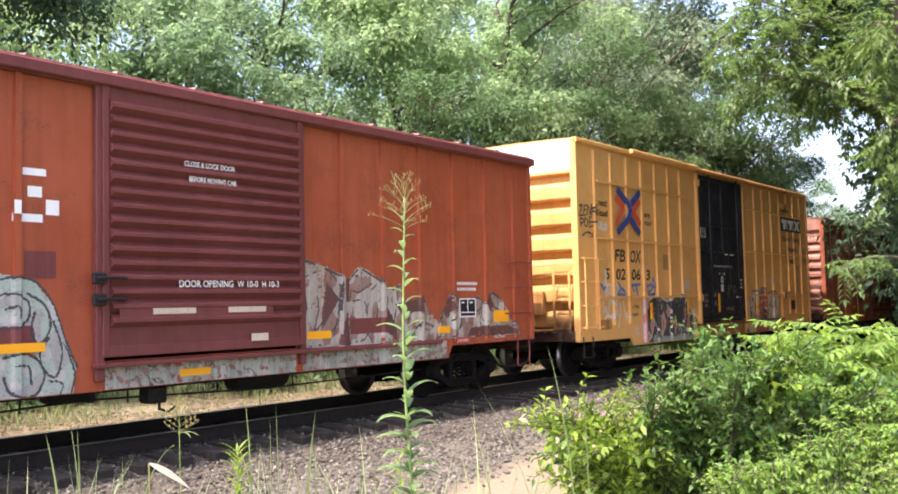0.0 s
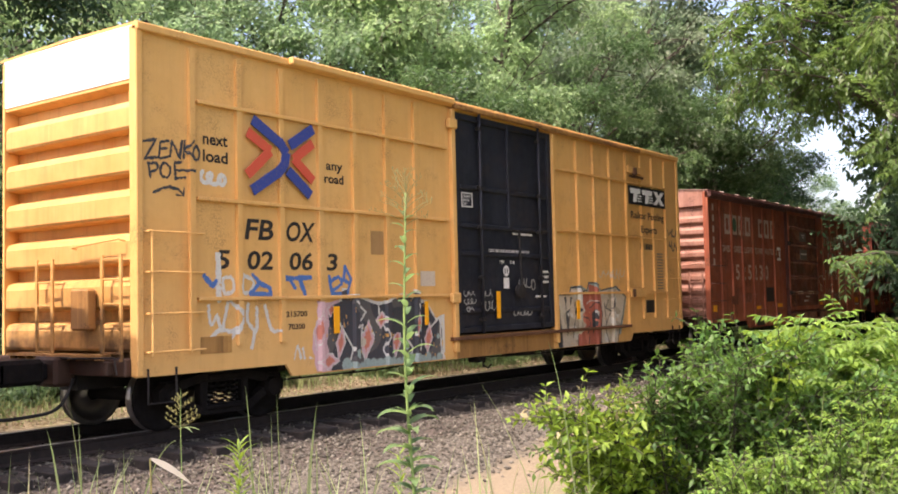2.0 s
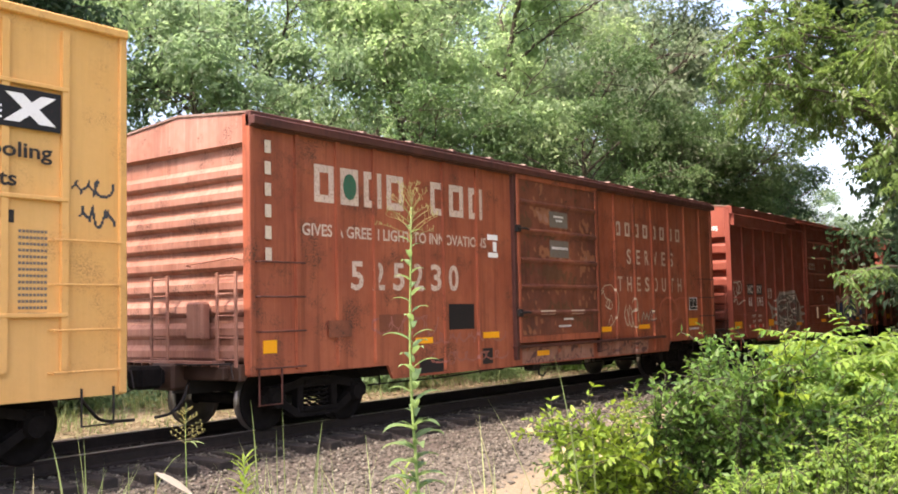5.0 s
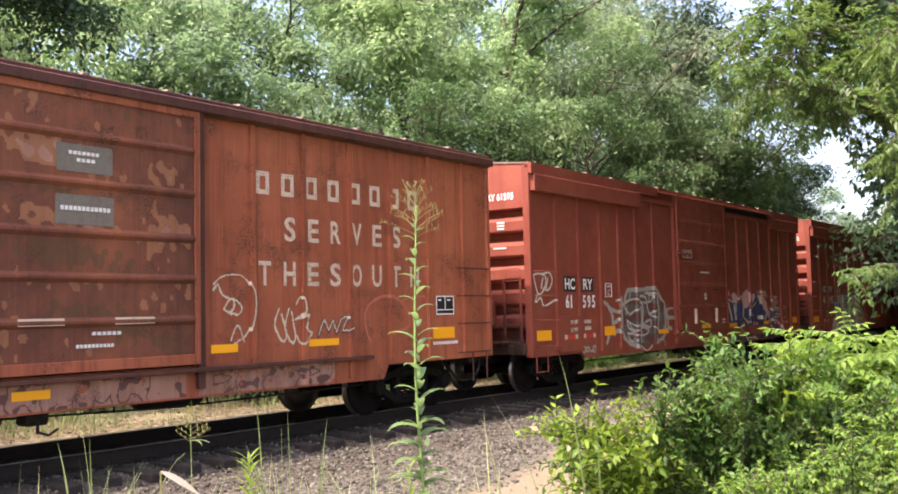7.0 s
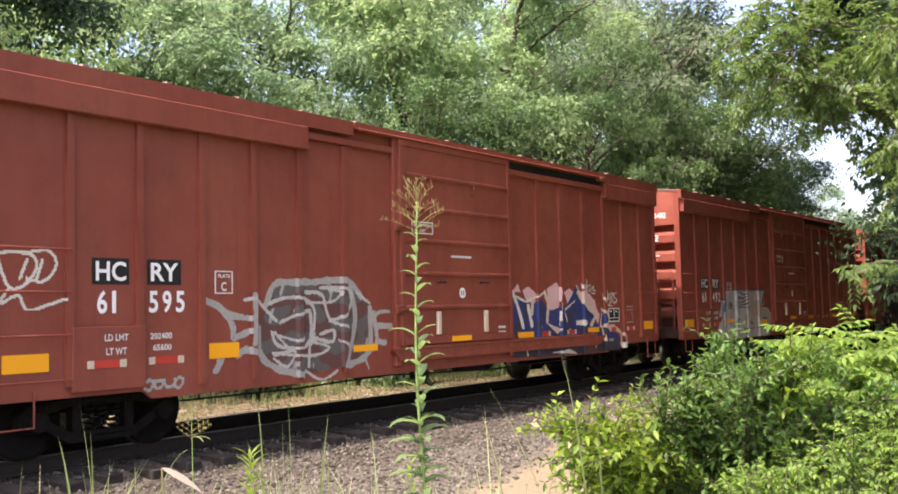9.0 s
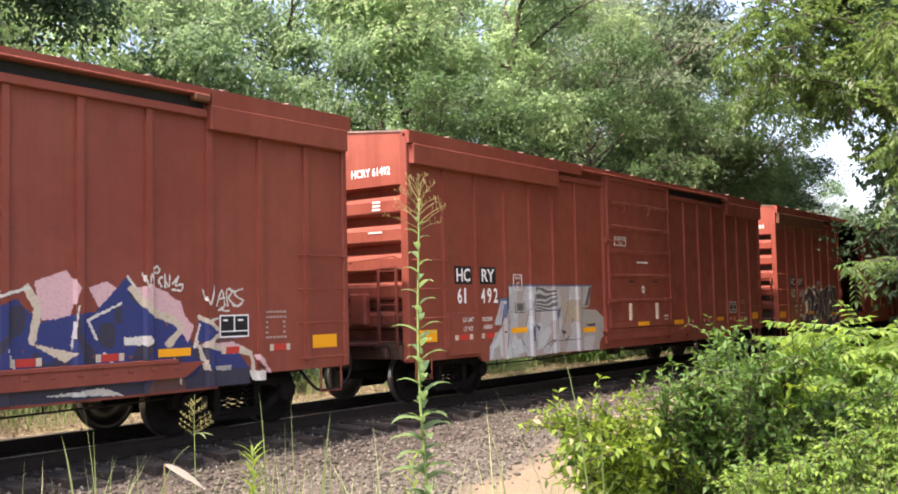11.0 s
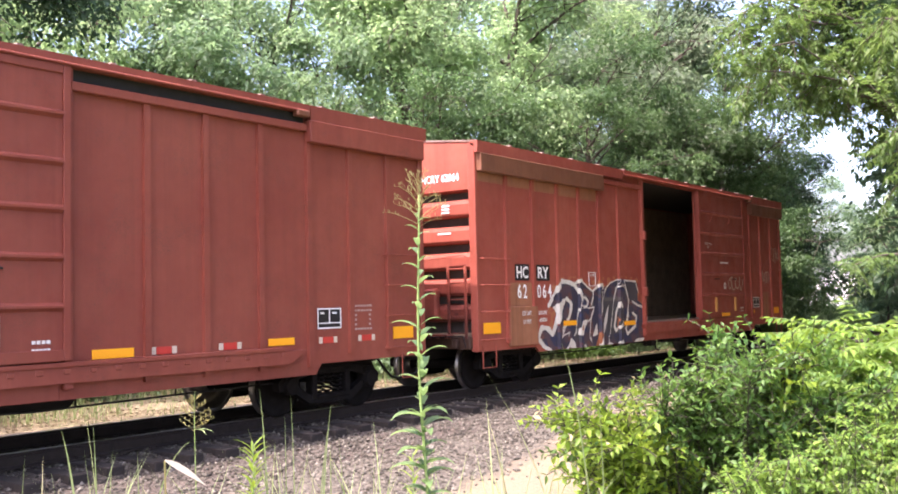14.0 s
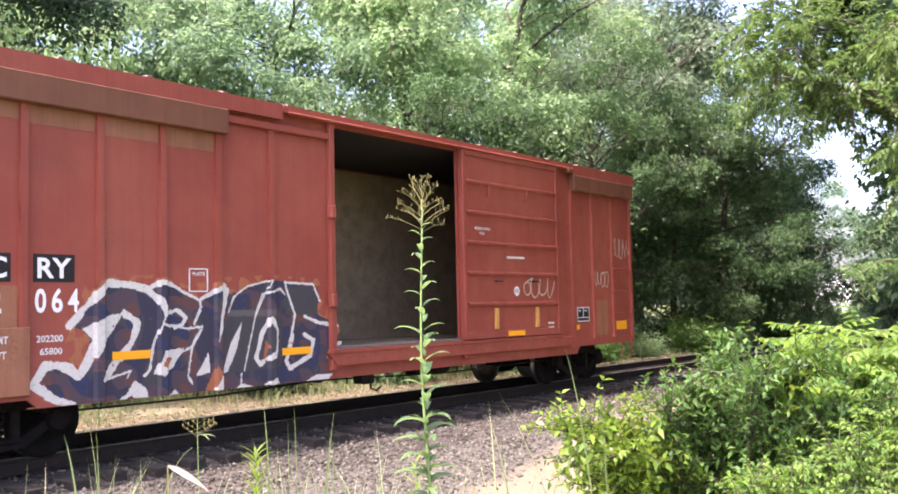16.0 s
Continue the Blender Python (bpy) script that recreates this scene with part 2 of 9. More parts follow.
# ---- mesh helpers ----
class Geo:
    """Collects faces with material slots and makes one mesh of them."""

    def __init__(self):
        self.v, self.f, self.k = [], [], []

    def face(self, pts, k=0):
        i = len(self.v)
        self.v += [tuple(p) for p in pts]
        self.f.append(tuple(range(i, i + len(pts))))
        self.k.append(k)

    def solid(self, verts, faces, k=0):
        i = len(self.v)
        self.v += [tuple(p) for p in verts]
        self.f += [tuple(i + j for j in f) for f in faces]
        self.k += [k] * len(faces)

    def box(self, x0, x1, y0, y1, z0, z1, k=0, c=0.0):
        """A box; with c its twelve edges are chamfered."""
        c = min(c, .45 * min(x1 - x0, y1 - y0, z1 - z0))
        if c <= 0:
            vs = [(x, y, z) for x in (x0, x1) for y in (y0, y1) for z in (z0, z1)]
            self.solid(vs, [(0, 1, 3, 2), (4, 6, 7, 5), (0, 4, 5, 1), (2, 3, 7, 6), (0, 2, 6, 4), (1, 5, 7, 3)], k)
            return self
        lo, hi = (x0, y0, z0), (x1, y1, z1)
        vs, at = [], {}
        for sx in (0, 1):
            for sy in (0, 1):
                for sz in (0, 1):
                    s = (sx, sy, sz)
                    for a in range(3):
                        p = [(hi[i] - c if s[i] else lo[i] + c) for i in range(3)]
                        p[a] = hi[a] if s[a] else lo[a]
                        at[s, a] = len(vs)
                        vs.append(tuple(p))
        fs = []
        for a in range(3):
            b, d = (a + 1) % 3, (a + 2) % 3
            for e in (0, 1):
                ring = []
                for u, w in ((0, 0), (1, 0), (1, 1), (0, 1)):
                    s = [0, 0, 0]
                    s[a], s[b], s[d] = e, u, w
                    ring.append(at[tuple(s), a])
                fs.append(tuple(ring) if e else tuple(ring[::-1]))
            for u in (0, 1):
                for w in (0, 1):
                    s0, s1 = [0, 0, 0], [0, 0, 0]
                    s0[b], s0[d], s0[a] = u, w, 0
                    s1[b], s1[d], s1[a] = u, w, 1
                    q = (at[tuple(s0), b], at[tuple(s1), b], at[tuple(s1), d], at[tuple(s0), d])
                    fs.append(q if (u == w) else q[::-1])
        for s in {k0[0] for k0 in at}:
            q = (at[s, 0], at[s, 1], at[s, 2])
            fs.append(q if sum(s) % 2 else q[::-1])
        self.solid(vs, fs, k)
        return self

    def prism(self, outline, y0, y1, k=0):
        """An outline in x and z, pushed from y0 to y1."""
        n = len(outline)
        vs = [(x, y0, z) for x, z in outline] + [(x, y1, z) for x, z in outline]
        fs = [tuple(range(n)), tuple(range(2 * n - 1, n - 1, -1))]
        fs += [(i, i + n, (i + 1) % n + n, (i + 1) % n) for i in range(n)]
        self.solid(vs, fs, k)
        return self

    def sweep(self, profile, y0, y1, k=0):
        """A strip: an open profile in x and z, carried from y0 to y1."""
        n = len(profile)
        vs = [(x, y0, z) for x, z in profile] + [(x, y1, z) for x, z in profile]
        self.solid(vs, [(i, i + n, i + n + 1, i + 1) for i in range(n - 1)], k)
        return self

    def tube(self, path, radii, n=8, k=0, caps=True):
        path = [Vector(p) for p in path]
        if not isinstance(radii, (list, tuple)):
            radii = [radii] * len(path)
        rings, vs = [], []
        for i, p in enumerate(path):
            d = (path[min(i + 1, len(path) - 1)] - path[max(i - 1, 0)]).normalized()
            u = d.orthogonal().normalized() if i == 0 else (u - d * u.dot(d)).normalized()
            w = d.cross(u)
            vs += [p + (u * math.cos(a) + w * math.sin(a)) * radii[i] for a in (2 * math.pi * j / n for j in range(n))]
        fs = [(i * n + j, i * n + (j + 1) % n, (i + 1) * n + (j + 1) % n, (i + 1) * n + j)
              for i in range(len(path) - 1) for j in range(n)]
        if caps:
            fs += [tuple(range(n - 1, -1, -1)), tuple((len(path) - 1) * n + j for j in range(n))]
        self.solid(vs, fs, k)
        return self

    def lathe(self, profile, centre, n=24, k=0):
        """Rings about the y axis: profile rows are (radius, y)."""
        cx, cy, cz = centre
        vs = [(cx + r * math.cos(2 * math.pi * j / n), cy + y, cz + r * math.sin(2 * math.pi * j / n)) for r, y in profile for j in range(n)]
        fs = [(i * n + j, (i + 1) * n + j, (i + 1) * n + (j + 1) % n, i * n + (j + 1) % n) for i in range(len(profile) - 1) for j in range(n)]
        self.solid(vs, fs, k)
        return self

    def mesh(self, name, mats, smooth=False):
        me = bpy.data.meshes.new(name)
        me.from_pydata(self.v, [], self.f)
        for m in mats if isinstance(mats, (list, tuple)) else [mats]:
            me.materials.append(m)
        me.polygons.foreach_set("material_index", self.k)
        if smooth:
            me.polygons.foreach_set("use_smooth", [True] * len(self.f))
        bm = bmesh.new()
        bm.from_mesh(me)
        if len(bm.faces) < 4000:
            bmesh.ops.recalc_face_normals(bm, faces=bm.faces)
        bm.to_mesh(me)
        bm.free()
        return me


def part(name, geo, mats, parent, label="", smooth=False):
    """One mesh object under a thing or under a part."""
    ob = new(name, geo.mesh(name, mats, smooth) if isinstance(geo, Geo) else geo)
    ob.parent = parent
    return tagged(ob, label) if label else ob


def thing(name, m, label, category, group="", kind=""):
    ob = new(name)
    ob.matrix_basis = m
    return tagged(ob, label, category, group, kind)


def array_mesh(name, verts, quads, mats, mat_index=None):
    """A mesh from arrays, for what has very many faces."""
    me = bpy.data.meshes.new(name)
    n, q = len(verts), len(quads)
    w = quads.shape[1]
    me.vertices.add(n), me.loops.add(q * w), me.polygons.add(q)
    me.vertices.foreach_set("co", np.asarray(verts, dtype=np.float32).ravel())
    me.loops.foreach_set("vertex_index", np.asarray(quads, dtype=np.int32).ravel())
    me.polygons.foreach_set("loop_start", np.arange(0, q * w, w, dtype=np.int32))
    me.polygons.foreach_set("loop_total", np.full(q, w, dtype=np.int32))
    for m in mats if isinstance(mats, (list, tuple)) else [mats]:
        me.materials.append(m)
    if mat_index is not None:
        me.polygons.foreach_set("material_index", np.asarray(mat_index, dtype=np.int32))
    me.update(calc_edges=True)
    return me


FONT_CACHE = {}


def text_mesh(words, x, z, h, mat, y, width=None, slant=0.0, depth=.0):
    """Letters of the built-in font on a wall that faces -y: x, z is their lower left corner, h the capitals' height."""
    key = words
    if key not in FONT_CACHE:
        cu = bpy.data.curves.new("letters", "FONT")
        cu.body, cu.resolution_u, cu.offset = words, 3, .022
        ob = new("letters", cu)
        bpy.context.view_layer.update()
        me = ob.evaluated_get(bpy.context.evaluated_depsgraph_get()).to_mesh()
        FONT_CACHE[key] = ([tuple(v.co) for v in me.vertices], [tuple(p.vertices) for p in me.polygons])
        bpy.data.objects.remove(ob)
        bpy.data.curves.remove(cu)
    vs, fs = FONT_CACHE[key]
    x0, x1 = min(v[0] for v in vs), max(v[0] for v in vs)
    sz = h / .69
    sx = width / (x1 - x0) if width else sz
    g = Geo()
    g.solid([(x + (v[0] - x0) * sx + slant * v[1] * sz, y, z + v[1] * sz) for v in vs], fs)
    return g


def bars(rows, y):
    """Plain bars in the place of writing that cannot be read: rows of (x0, x1, z0, z1, count)."""
    g = Geo()
    for x0, x1, z0, z1, n in rows:
        w = (x1 - x0) / n
        for i in range(n):
            g.box(x0 + i * w + w * .12, x0 + (i + 1) * w - w * .12, y - .003, y, z0, z1)
    return g


def stroke_distance(px, pz, line):
    """Distance from points to a polyline."""
    d = np.full(px.shape, 1e9)
    for (ax, az), (bx, bz) in zip(line[:-1], line[1:]):
        ux, uz = bx - ax, bz - az
        q = np.clip(((px - ax) * ux + (pz - az) * uz) / (ux * ux + uz * uz + 1e-9), 0, 1)
        d = np.minimum(d, np.hypot(px - ax - q * ux, pz - az - q * uz))
    return d


def curve_line(pts, n=10):
    """A smooth line through points (Catmull-Rom)."""
    out = []
    p = [pts[0]] + list(pts) + [pts[-1]]
    for i in range(1, len(p) - 2):
        for j in range(n):
            t = j / n
            out.append(tuple(.5 * (2 * p[i][k] + (p[i + 1][k] - p[i - 1][k]) * t + (2 * p[i - 1][k] - 5 * p[i][k] + 4 * p[i + 1][k] - p[i + 2][k]) * t * t
                             + (3 * p[i][k] - p[i - 1][k] - 3 * p[i + 1][k] + p[i + 2][k]) * t ** 3) for k in (0, 1)))
    out.append(tuple(pts[-1]))
    return out


LAYERS = [0]


def sprayed(name, parent, surf, x0, x1, z0, z1, paint, mats, step=.017, label=""):
    """Spray paint that follows a ribbed wall. paint gives, for arrays of x and z, a material number, or -1 for bare wall."""
    LAYERS[0] += 1
    lift = .003 + .0009 * (LAYERS[0] % 6)
    nx, nz = max(2, int((x1 - x0) / step)), max(2, int((z1 - z0) / step))
    xs, zs = np.linspace(x0, x1, nx + 1), np.linspace(z0, z1, nz + 1)
    gx, gz = np.meshgrid((xs[:-1] + xs[1:]) / 2, (zs[:-1] + zs[1:]) / 2)
    k = paint(gx, gz)
    vx, vz = np.meshgrid(xs, zs)
    vy = np.array([surf(x) for x in xs])[None, :].repeat(nz + 1, 0) - lift
    verts = np.stack([vx, vy, vz], -1).reshape(-1, 3)
    idx = np.arange((nx + 1) * (nz + 1)).reshape(nz + 1, nx + 1)
    quads = np.stack([idx[:-1, :-1], idx[:-1, 1:], idx[1:, 1:], idx[1:, :-1]], -1).reshape(-1, 4)
    keep = k.reshape(-1) >= 0
    quads, mk = quads[keep], k.reshape(-1)[keep]
    used, inv = np.unique(quads, return_inverse=True)
    me = array_mesh(name, verts[used], inv.reshape(-1, 4), [M[m] for m in mats], mk)
    return part(name, me, None, parent, label)

# ---- ground and track ----
TRACK_Y = 11.63
GROUND_Z = -.32


def ground_material():
    n = Nodes("ground_soil")
    y = n.axis(1)
    wob = n.noise(.5, 5, .6)
    yy = n.math("ADD", y, n.math("MULTIPLY", n.math("SUBTRACT", wob, .5), 2.4))
    fine = n.noise(24, 5, .7)
    soil = n.mix(n.ramp(fine, (.3, 0), (.7, 1)), (.150, .120, .075), (.26, .212, .143))
    pebble = n.voronoi(30)
    gravel = n.mix(n.ramp(n.axis(0, pebble), (.1, 0), (.9, 1)), (.042, .038, .030), (.155, .137, .108))
    litter = n.mix(n.ramp(n.axis(1, n.voronoi(17)), (.1, 0), (.9, 1)), (.115, .095, .055), (.27, .22, .14))
    grass = n.mix(n.ramp(n.noise(9, 5, .7), (.3, 0), (.7, 1)), (.06, .085, .025), (.17, .19, .07))
    slant = n.math("MULTIPLY", n.math("SUBTRACT", n.axis(0), 8.3), -.25)
    edge = n.math("ADD", n.math("ADD", y, slant), n.math("MULTIPLY", n.math("SUBTRACT", n.noise(1.4, 5, .7), .5), 1.0))
    near = n.mix(n.ramp(n.math("MULTIPLY", edge, .05), (.297, 0), (.316, 1)), soil, gravel)
    far = n.mix(n.ramp(n.math("MULTIPLY", yy, .05), (.70, 0), (.75, 1)), near, litter)
    patch = n.ramp(n.noise(1.3, 5, .7), (.5, 0), (.62, 1))
    far = n.mix(n.math("MULTIPLY", patch, n.ramp(n.math("MULTIPLY", yy, .05), (.76, 0), (.84, 1))), far, grass)
    c = n.mix(n.ramp(n.math("MULTIPLY", yy, .05), (.93, 0), (.97, 1)), far, grass)
    c = n.mix(n.math("MULTIPLY", n.ramp(n.math("MULTIPLY", y, .05), (.2, 1), (.27, 0)), .9), c, grass)
    n.bump(n.mix(.5, fine, pebble), .6, .02)
    return n.done(c, .95, 0, .2)


def ballast_material():
    n = Nodes("ballast_stone")
    v = n.voronoi(24)
    c = n.mix(n.ramp(n.axis(0, v), (.05, 0), (.95, 1)), (.038, .033, .027), (.145, .125, .100))
    c = n.mix(n.ramp(n.noise(.8, 4), (.35, 0), (.7, .6)), c, (.085, .065, .055))
    n.bump(n.voronoi(24, "Distance"), .8, .03)
    return n.done(c, .95, 0, .2)


def stone_material():
    n = Nodes("crushed_stone")
    r = n.rand(True)
    c = n.ramp(r, (0, (.032, .030, .025)), (.45, (.076, .071, .058)), (.8, (.142, .133, .108)), (1, (.24, .222, .182)))
    c = n.mix(n.ramp(n.noise(60, 4), (.4, 0), (.7, .5)), c, (.12, .09, .06))
    return n.done(c, .9, 0, .25)


M["ground"], M["ballast"], M["stone"] = ground_material(), ballast_material(), stone_material()
M["tie"] = plain("creosote_tie_wood", (.028, .022, .018), .95, 0, .5, 7)


def ground_z(x, y):
    """Height of the uneven ground at a knot of its grid."""
    near = 1 if -10 <= x <= 45 and -5 <= y <= 33 else 0
    z = GROUND_Z + near * (.09 * noise.noise(Vector((x * .45, y * .45, 1))) + .05 * noise.noise(Vector((x * 1.3, y * 1.3, 4))))
    if 8.2 < y < 15.2:
        z = GROUND_Z - .06
    return z + (min(1.0, (y - 20) * .05) if y > 20 else 0)


def build_ground():
    g = Geo()
    xs = [-900, -60] + list(np.arange(-10, 40.1, 1.0)) + [60, 100, 200, 900]
    ys = [-900, -60, -10] + list(np.arange(-4, 32.1, 1.0)) + [60, 120, 900]
    nx, ny = len(xs), len(ys)
    vs = []
    for y in ys:
        for x in xs:
            z = ground_z(x, y)
            vs.append((x, y, z))
    g.solid(vs, [(j * nx + i, j * nx + i + 1, (j + 1) * nx + i + 1, (j + 1) * nx + i) for j in range(ny - 1) for i in range(nx - 1)])
    ob = new("ground", g.mesh("ground", M["ground"], True))
    tagged(ob, "bare tan soil with gravel, leaf litter and patchy grass", "ground", "", "structure")
    b = Geo()
    prof = [(-4.1, -.40), (-2.9, -.335), (-1.8, -.305), (-1.35, -.245), (-1.0, -.215), (1.75, -.2), (2.9, -.28), (4.3, -.42)]
    bx = list(np.arange(-30, 60.1, .75)) + [80, 120, 200, 400]
    vs = []
    for x in bx:
        for i, (y, z) in enumerate(prof):
            k = noise.noise(Vector((x * .9, y, 7)))
            vs.append((x, TRACK_Y + y + .12 * k * (abs(y) > 2), z + .02 * k))
    n = len(prof)
    b.solid(vs, [(i * n + j, (i + 1) * n + j, (i + 1) * n + j + 1, i * n + j + 1) for i in range(len(bx) - 1) for j in range(n - 1)])
    ob = new("ballast_bed", b.mesh("ballast_bed", M["ballast"], True))
    tagged(ob, "grey crushed-stone ballast bed under the railway track", "ballast", "", "structure")


def build_stones():
    """Loose stones lie on the bed and on its near shoulder."""
    rng = np.random.default_rng(5)
    n = 46000
    x = rng.uniform(3, 26, n)
    y = rng.uniform(4.4, 15.0, n)
    keep = rng.random(n) < np.where(y < 7.4, .25 + (y - 4.4) * .25, np.where(y > 14, .5, 1))
    keep &= (y < 10.8) | (rng.random(n) < .45)
    edge = y - .25 * (x - 8.3)
    keep &= rng.random(n) < np.clip((edge - 5.75) / .6, .04, 1)
    x, y = x[keep], y[keep]
    n = len(x)
    dy = np.abs(y - TRACK_Y)
    z = np.interp(dy, (0, 1.0, 1.35, 1.8, 2.9, 4.1), (-.2, -.21, -.24, -.30, -.33, -.40))
    i, j = np.floor(x).astype(int), np.floor(y).astype(int)
    grid = np.array([[ground_z(a, b) for b in range(4, 17)] for a in range(3, 28)])
    u, w = x - i, y - j
    i, j = i - 3, j - 4
    soil = (grid[i, j] * (1 - u) + grid[i + 1, j] * u) * (1 - w) + (grid[i, j + 1] * (1 - u) + grid[i + 1, j + 1] * u) * w
    z = np.where(dy > 4.1, soil, np.maximum(z, soil)) + rng.uniform(-.008, .014, n)
    s = rng.uniform(.014, .038, n)
    base = np.array([(1, 0, 0), (0, 1, 0), (-1, 0, 0), (0, -1, 0), (0, 0, .8), (0, 0, -.8)], float)
    tri = np.array([(0, 1, 4), (1, 2, 4), (2, 3, 4), (3, 0, 4), (1, 0, 5), (2, 1, 5), (3, 2, 5), (0, 3, 5)])
    jit = rng.uniform(.6, 1.25, (n, 6, 3))
    a = rng.uniform(0, 6.28, n)
    p = base[None] * jit * s[:, None, None] + rng.normal(0, .12, (n, 6, 3)) * s[:, None, None]
    ca, sa = np.cos(a)[:, None], np.sin(a)[:, None]
    q = np.stack([p[..., 0] * ca - p[..., 1] * sa, p[..., 0] * sa + p[..., 1] * ca, p[..., 2]], -1)
    q += np.stack([x, y, z], -1)[:, None]
    me = array_mesh("ballast_stones", q.reshape(-1, 3), (tri[None] + 6 * np.arange(n)[:, None, None]).reshape(-1, 3), M["stone"])
    tagged(new("ballast_stones", me), "loose grey and brown crushed ballast stones", "gravel", "", "stuff")


def build_rails():
    prof = [(-.07, -.185), (.07, -.185), (.07, -.172), (.012, -.15), (.012, -.045), (.036, -.036), (.036, -.006), (.028, 0),
            (-.028, 0), (-.036, -.006), (-.036, -.036), (-.012, -.045), (-.012, -.15), (-.07, -.172)]
    g = Geo()
    n = len(prof)
    xs = [-40, 0, 20, 40, 60, 400]
    for i in range(len(xs) - 1):
        for j in range(n):
            a, b = prof[j], prof[(j + 1) % n]
            top = a[1] > -.008 and b[1] > -.008
            g.face([(xs[i], a[0], a[1]), (xs[i + 1], a[0], a[1]), (xs[i + 1], b[0], b[1]), (xs[i], b[0], b[1])], 1 if top else 0)
    me = g.mesh("rail", [M["railweb"], M["railtop"]])
    for side in (-.755, .755):
        ob = new("rail", me)
        ob.location = (0, TRACK_Y + side, 0)
        tagged(ob, "rusty steel rail with a polished running head", "rail", "rails of the track", "structure")
    t = Geo().box(-.115, .115, -1.72, 1.32, -.36, -.186, 0, .012)
    tie = t.mesh("railroad_tie", M["tie"])
    pl = Geo().box(-.1, .1, -.17, .17, -.19, -.176, 0, .004)
    for sx in (-.05, .05):
        for sy in (-.1, .1):
            pl.box(sx - .012, sx + .012, sy - .015, sy + .015, -.18, -.15, 0, .003)
    plate = pl.mesh("tie_plate", M["railweb"])
    rng = random.Random(8)
    for i in range(120):
        ob = new("railroad_tie", tie)
        ob.matrix_basis = pose(-6 + i * .535 + rng.uniform(-.03, .03), TRACK_Y + rng.uniform(-.14, .08), rng.uniform(-.012, .002), 0, 0, rng.uniform(-1.2, 1.2))
        tagged(ob, "dark weathered creosoted wooden tie under the rails", "railroad tie", "ties of the track", "")
        if i < 60:
            for side in (-.755, .755):
                p = new("tie_plate", plate)
                p.parent, p.location = ob, (0, side, 0)


build_ground()
build_stones()
build_rails()

# ---- freight cars ----
SHEET = -1.50
POST = -1.552


def truck_meshes():
    """A two-axle freight truck: bolster, side frame, spring, brake beam and wheelset."""
    frame_g, spring_g, ws = Geo(), Geo(), Geo()
    arch = [(-1.1, .50), (-.98, .60), (-.55, .66), (-.32, .72), (.32, .72), (.55, .66), (.98, .60), (1.1, .50), (1.08, .36), (.92, .36),
            (.86, .48), (.45, .57), (-.45, .57), (-.86, .48), (-.92, .36), (-1.08, .36)]
    frame_g.prism(arch, -.07, .07)
    frame_g.prism([(-.9, .40), (-.45, .14), (.45, .14), (.9, .40), (.80, .47), (.40, .25), (-.40, .25), (-.80, .47)], -.065, .065)
    for cx in (-.36, .36):
        frame_g.box(cx - .06, cx + .06, -.08, .08, .2, .6, 0, .015)
    for ax in (-.865, .865):
        frame_g.lathe([(0, -.13), (.12, -.13), (.14, -.08), (.14, .05), (.12, .1), (0, .1)], (ax, 0, .43), 14)
        frame_g.box(ax - .13, ax + .13, -.09, .09, .52, .62, 0, .02)
    frame_g.box(-.30, .30, -.1, .1, .60, .68, 0, .02).box(-.32, .32, -.1, .1, .20, .27, 0, .02)
    coil = [(.07 * math.cos(a), .07 * math.sin(a), .27 + .33 * a / (2 * math.pi * 5)) for a in np.linspace(0, 2 * math.pi * 5, 41)]
    spring_g.tube(coil, .016, 5)
    bolster = Geo().box(-.22, .22, -.92, .92, .45, .72, 0, .03)
    beam = Geo().box(-.04, .04, -.8, .8, .36, .46, 0, .01)
    for s in (-1, 1):
        y = s * .755
        prof = [(.05, s * .07), (.13, s * .08), (.16, s * .035), (.33, s * .02), (.37, s * .06), (.445, s * .06), (.447, s * .04)]
        ws.lathe(prof, (0, y, 0), 28, 0)
        ws.lathe([(.447, s * .04), (.42, s * .03), (.42, -s * .045), (.452, -s * .055), (.452, -s * .08), (.37, -s * .08), (.33, 0), (.16, -s * .02), (.1, -s * .07)], (0, y, 0), 28, 1)
        for j in range(3):
            a = 2.1 * j
            ws.box(.22 * math.cos(a) - .03, .22 * math.cos(a) + .03, y + s * .02 - .006, y + s * .02 + .006, .22 * math.sin(a) - .03, .22 * math.sin(a) + .03, 0)
    ws.lathe([(0, -1.0), (.075, -1.0), (.08, -.8), (.085, 0), (.08, .8), (.075, 1.0), (0, 1.0)], (0, 0, 0), 14, 0)
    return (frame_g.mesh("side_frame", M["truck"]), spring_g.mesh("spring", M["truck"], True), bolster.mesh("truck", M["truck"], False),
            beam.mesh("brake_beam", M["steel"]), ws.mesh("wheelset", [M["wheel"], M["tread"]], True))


TRUCK = truck_meshes()
WHEELS = []


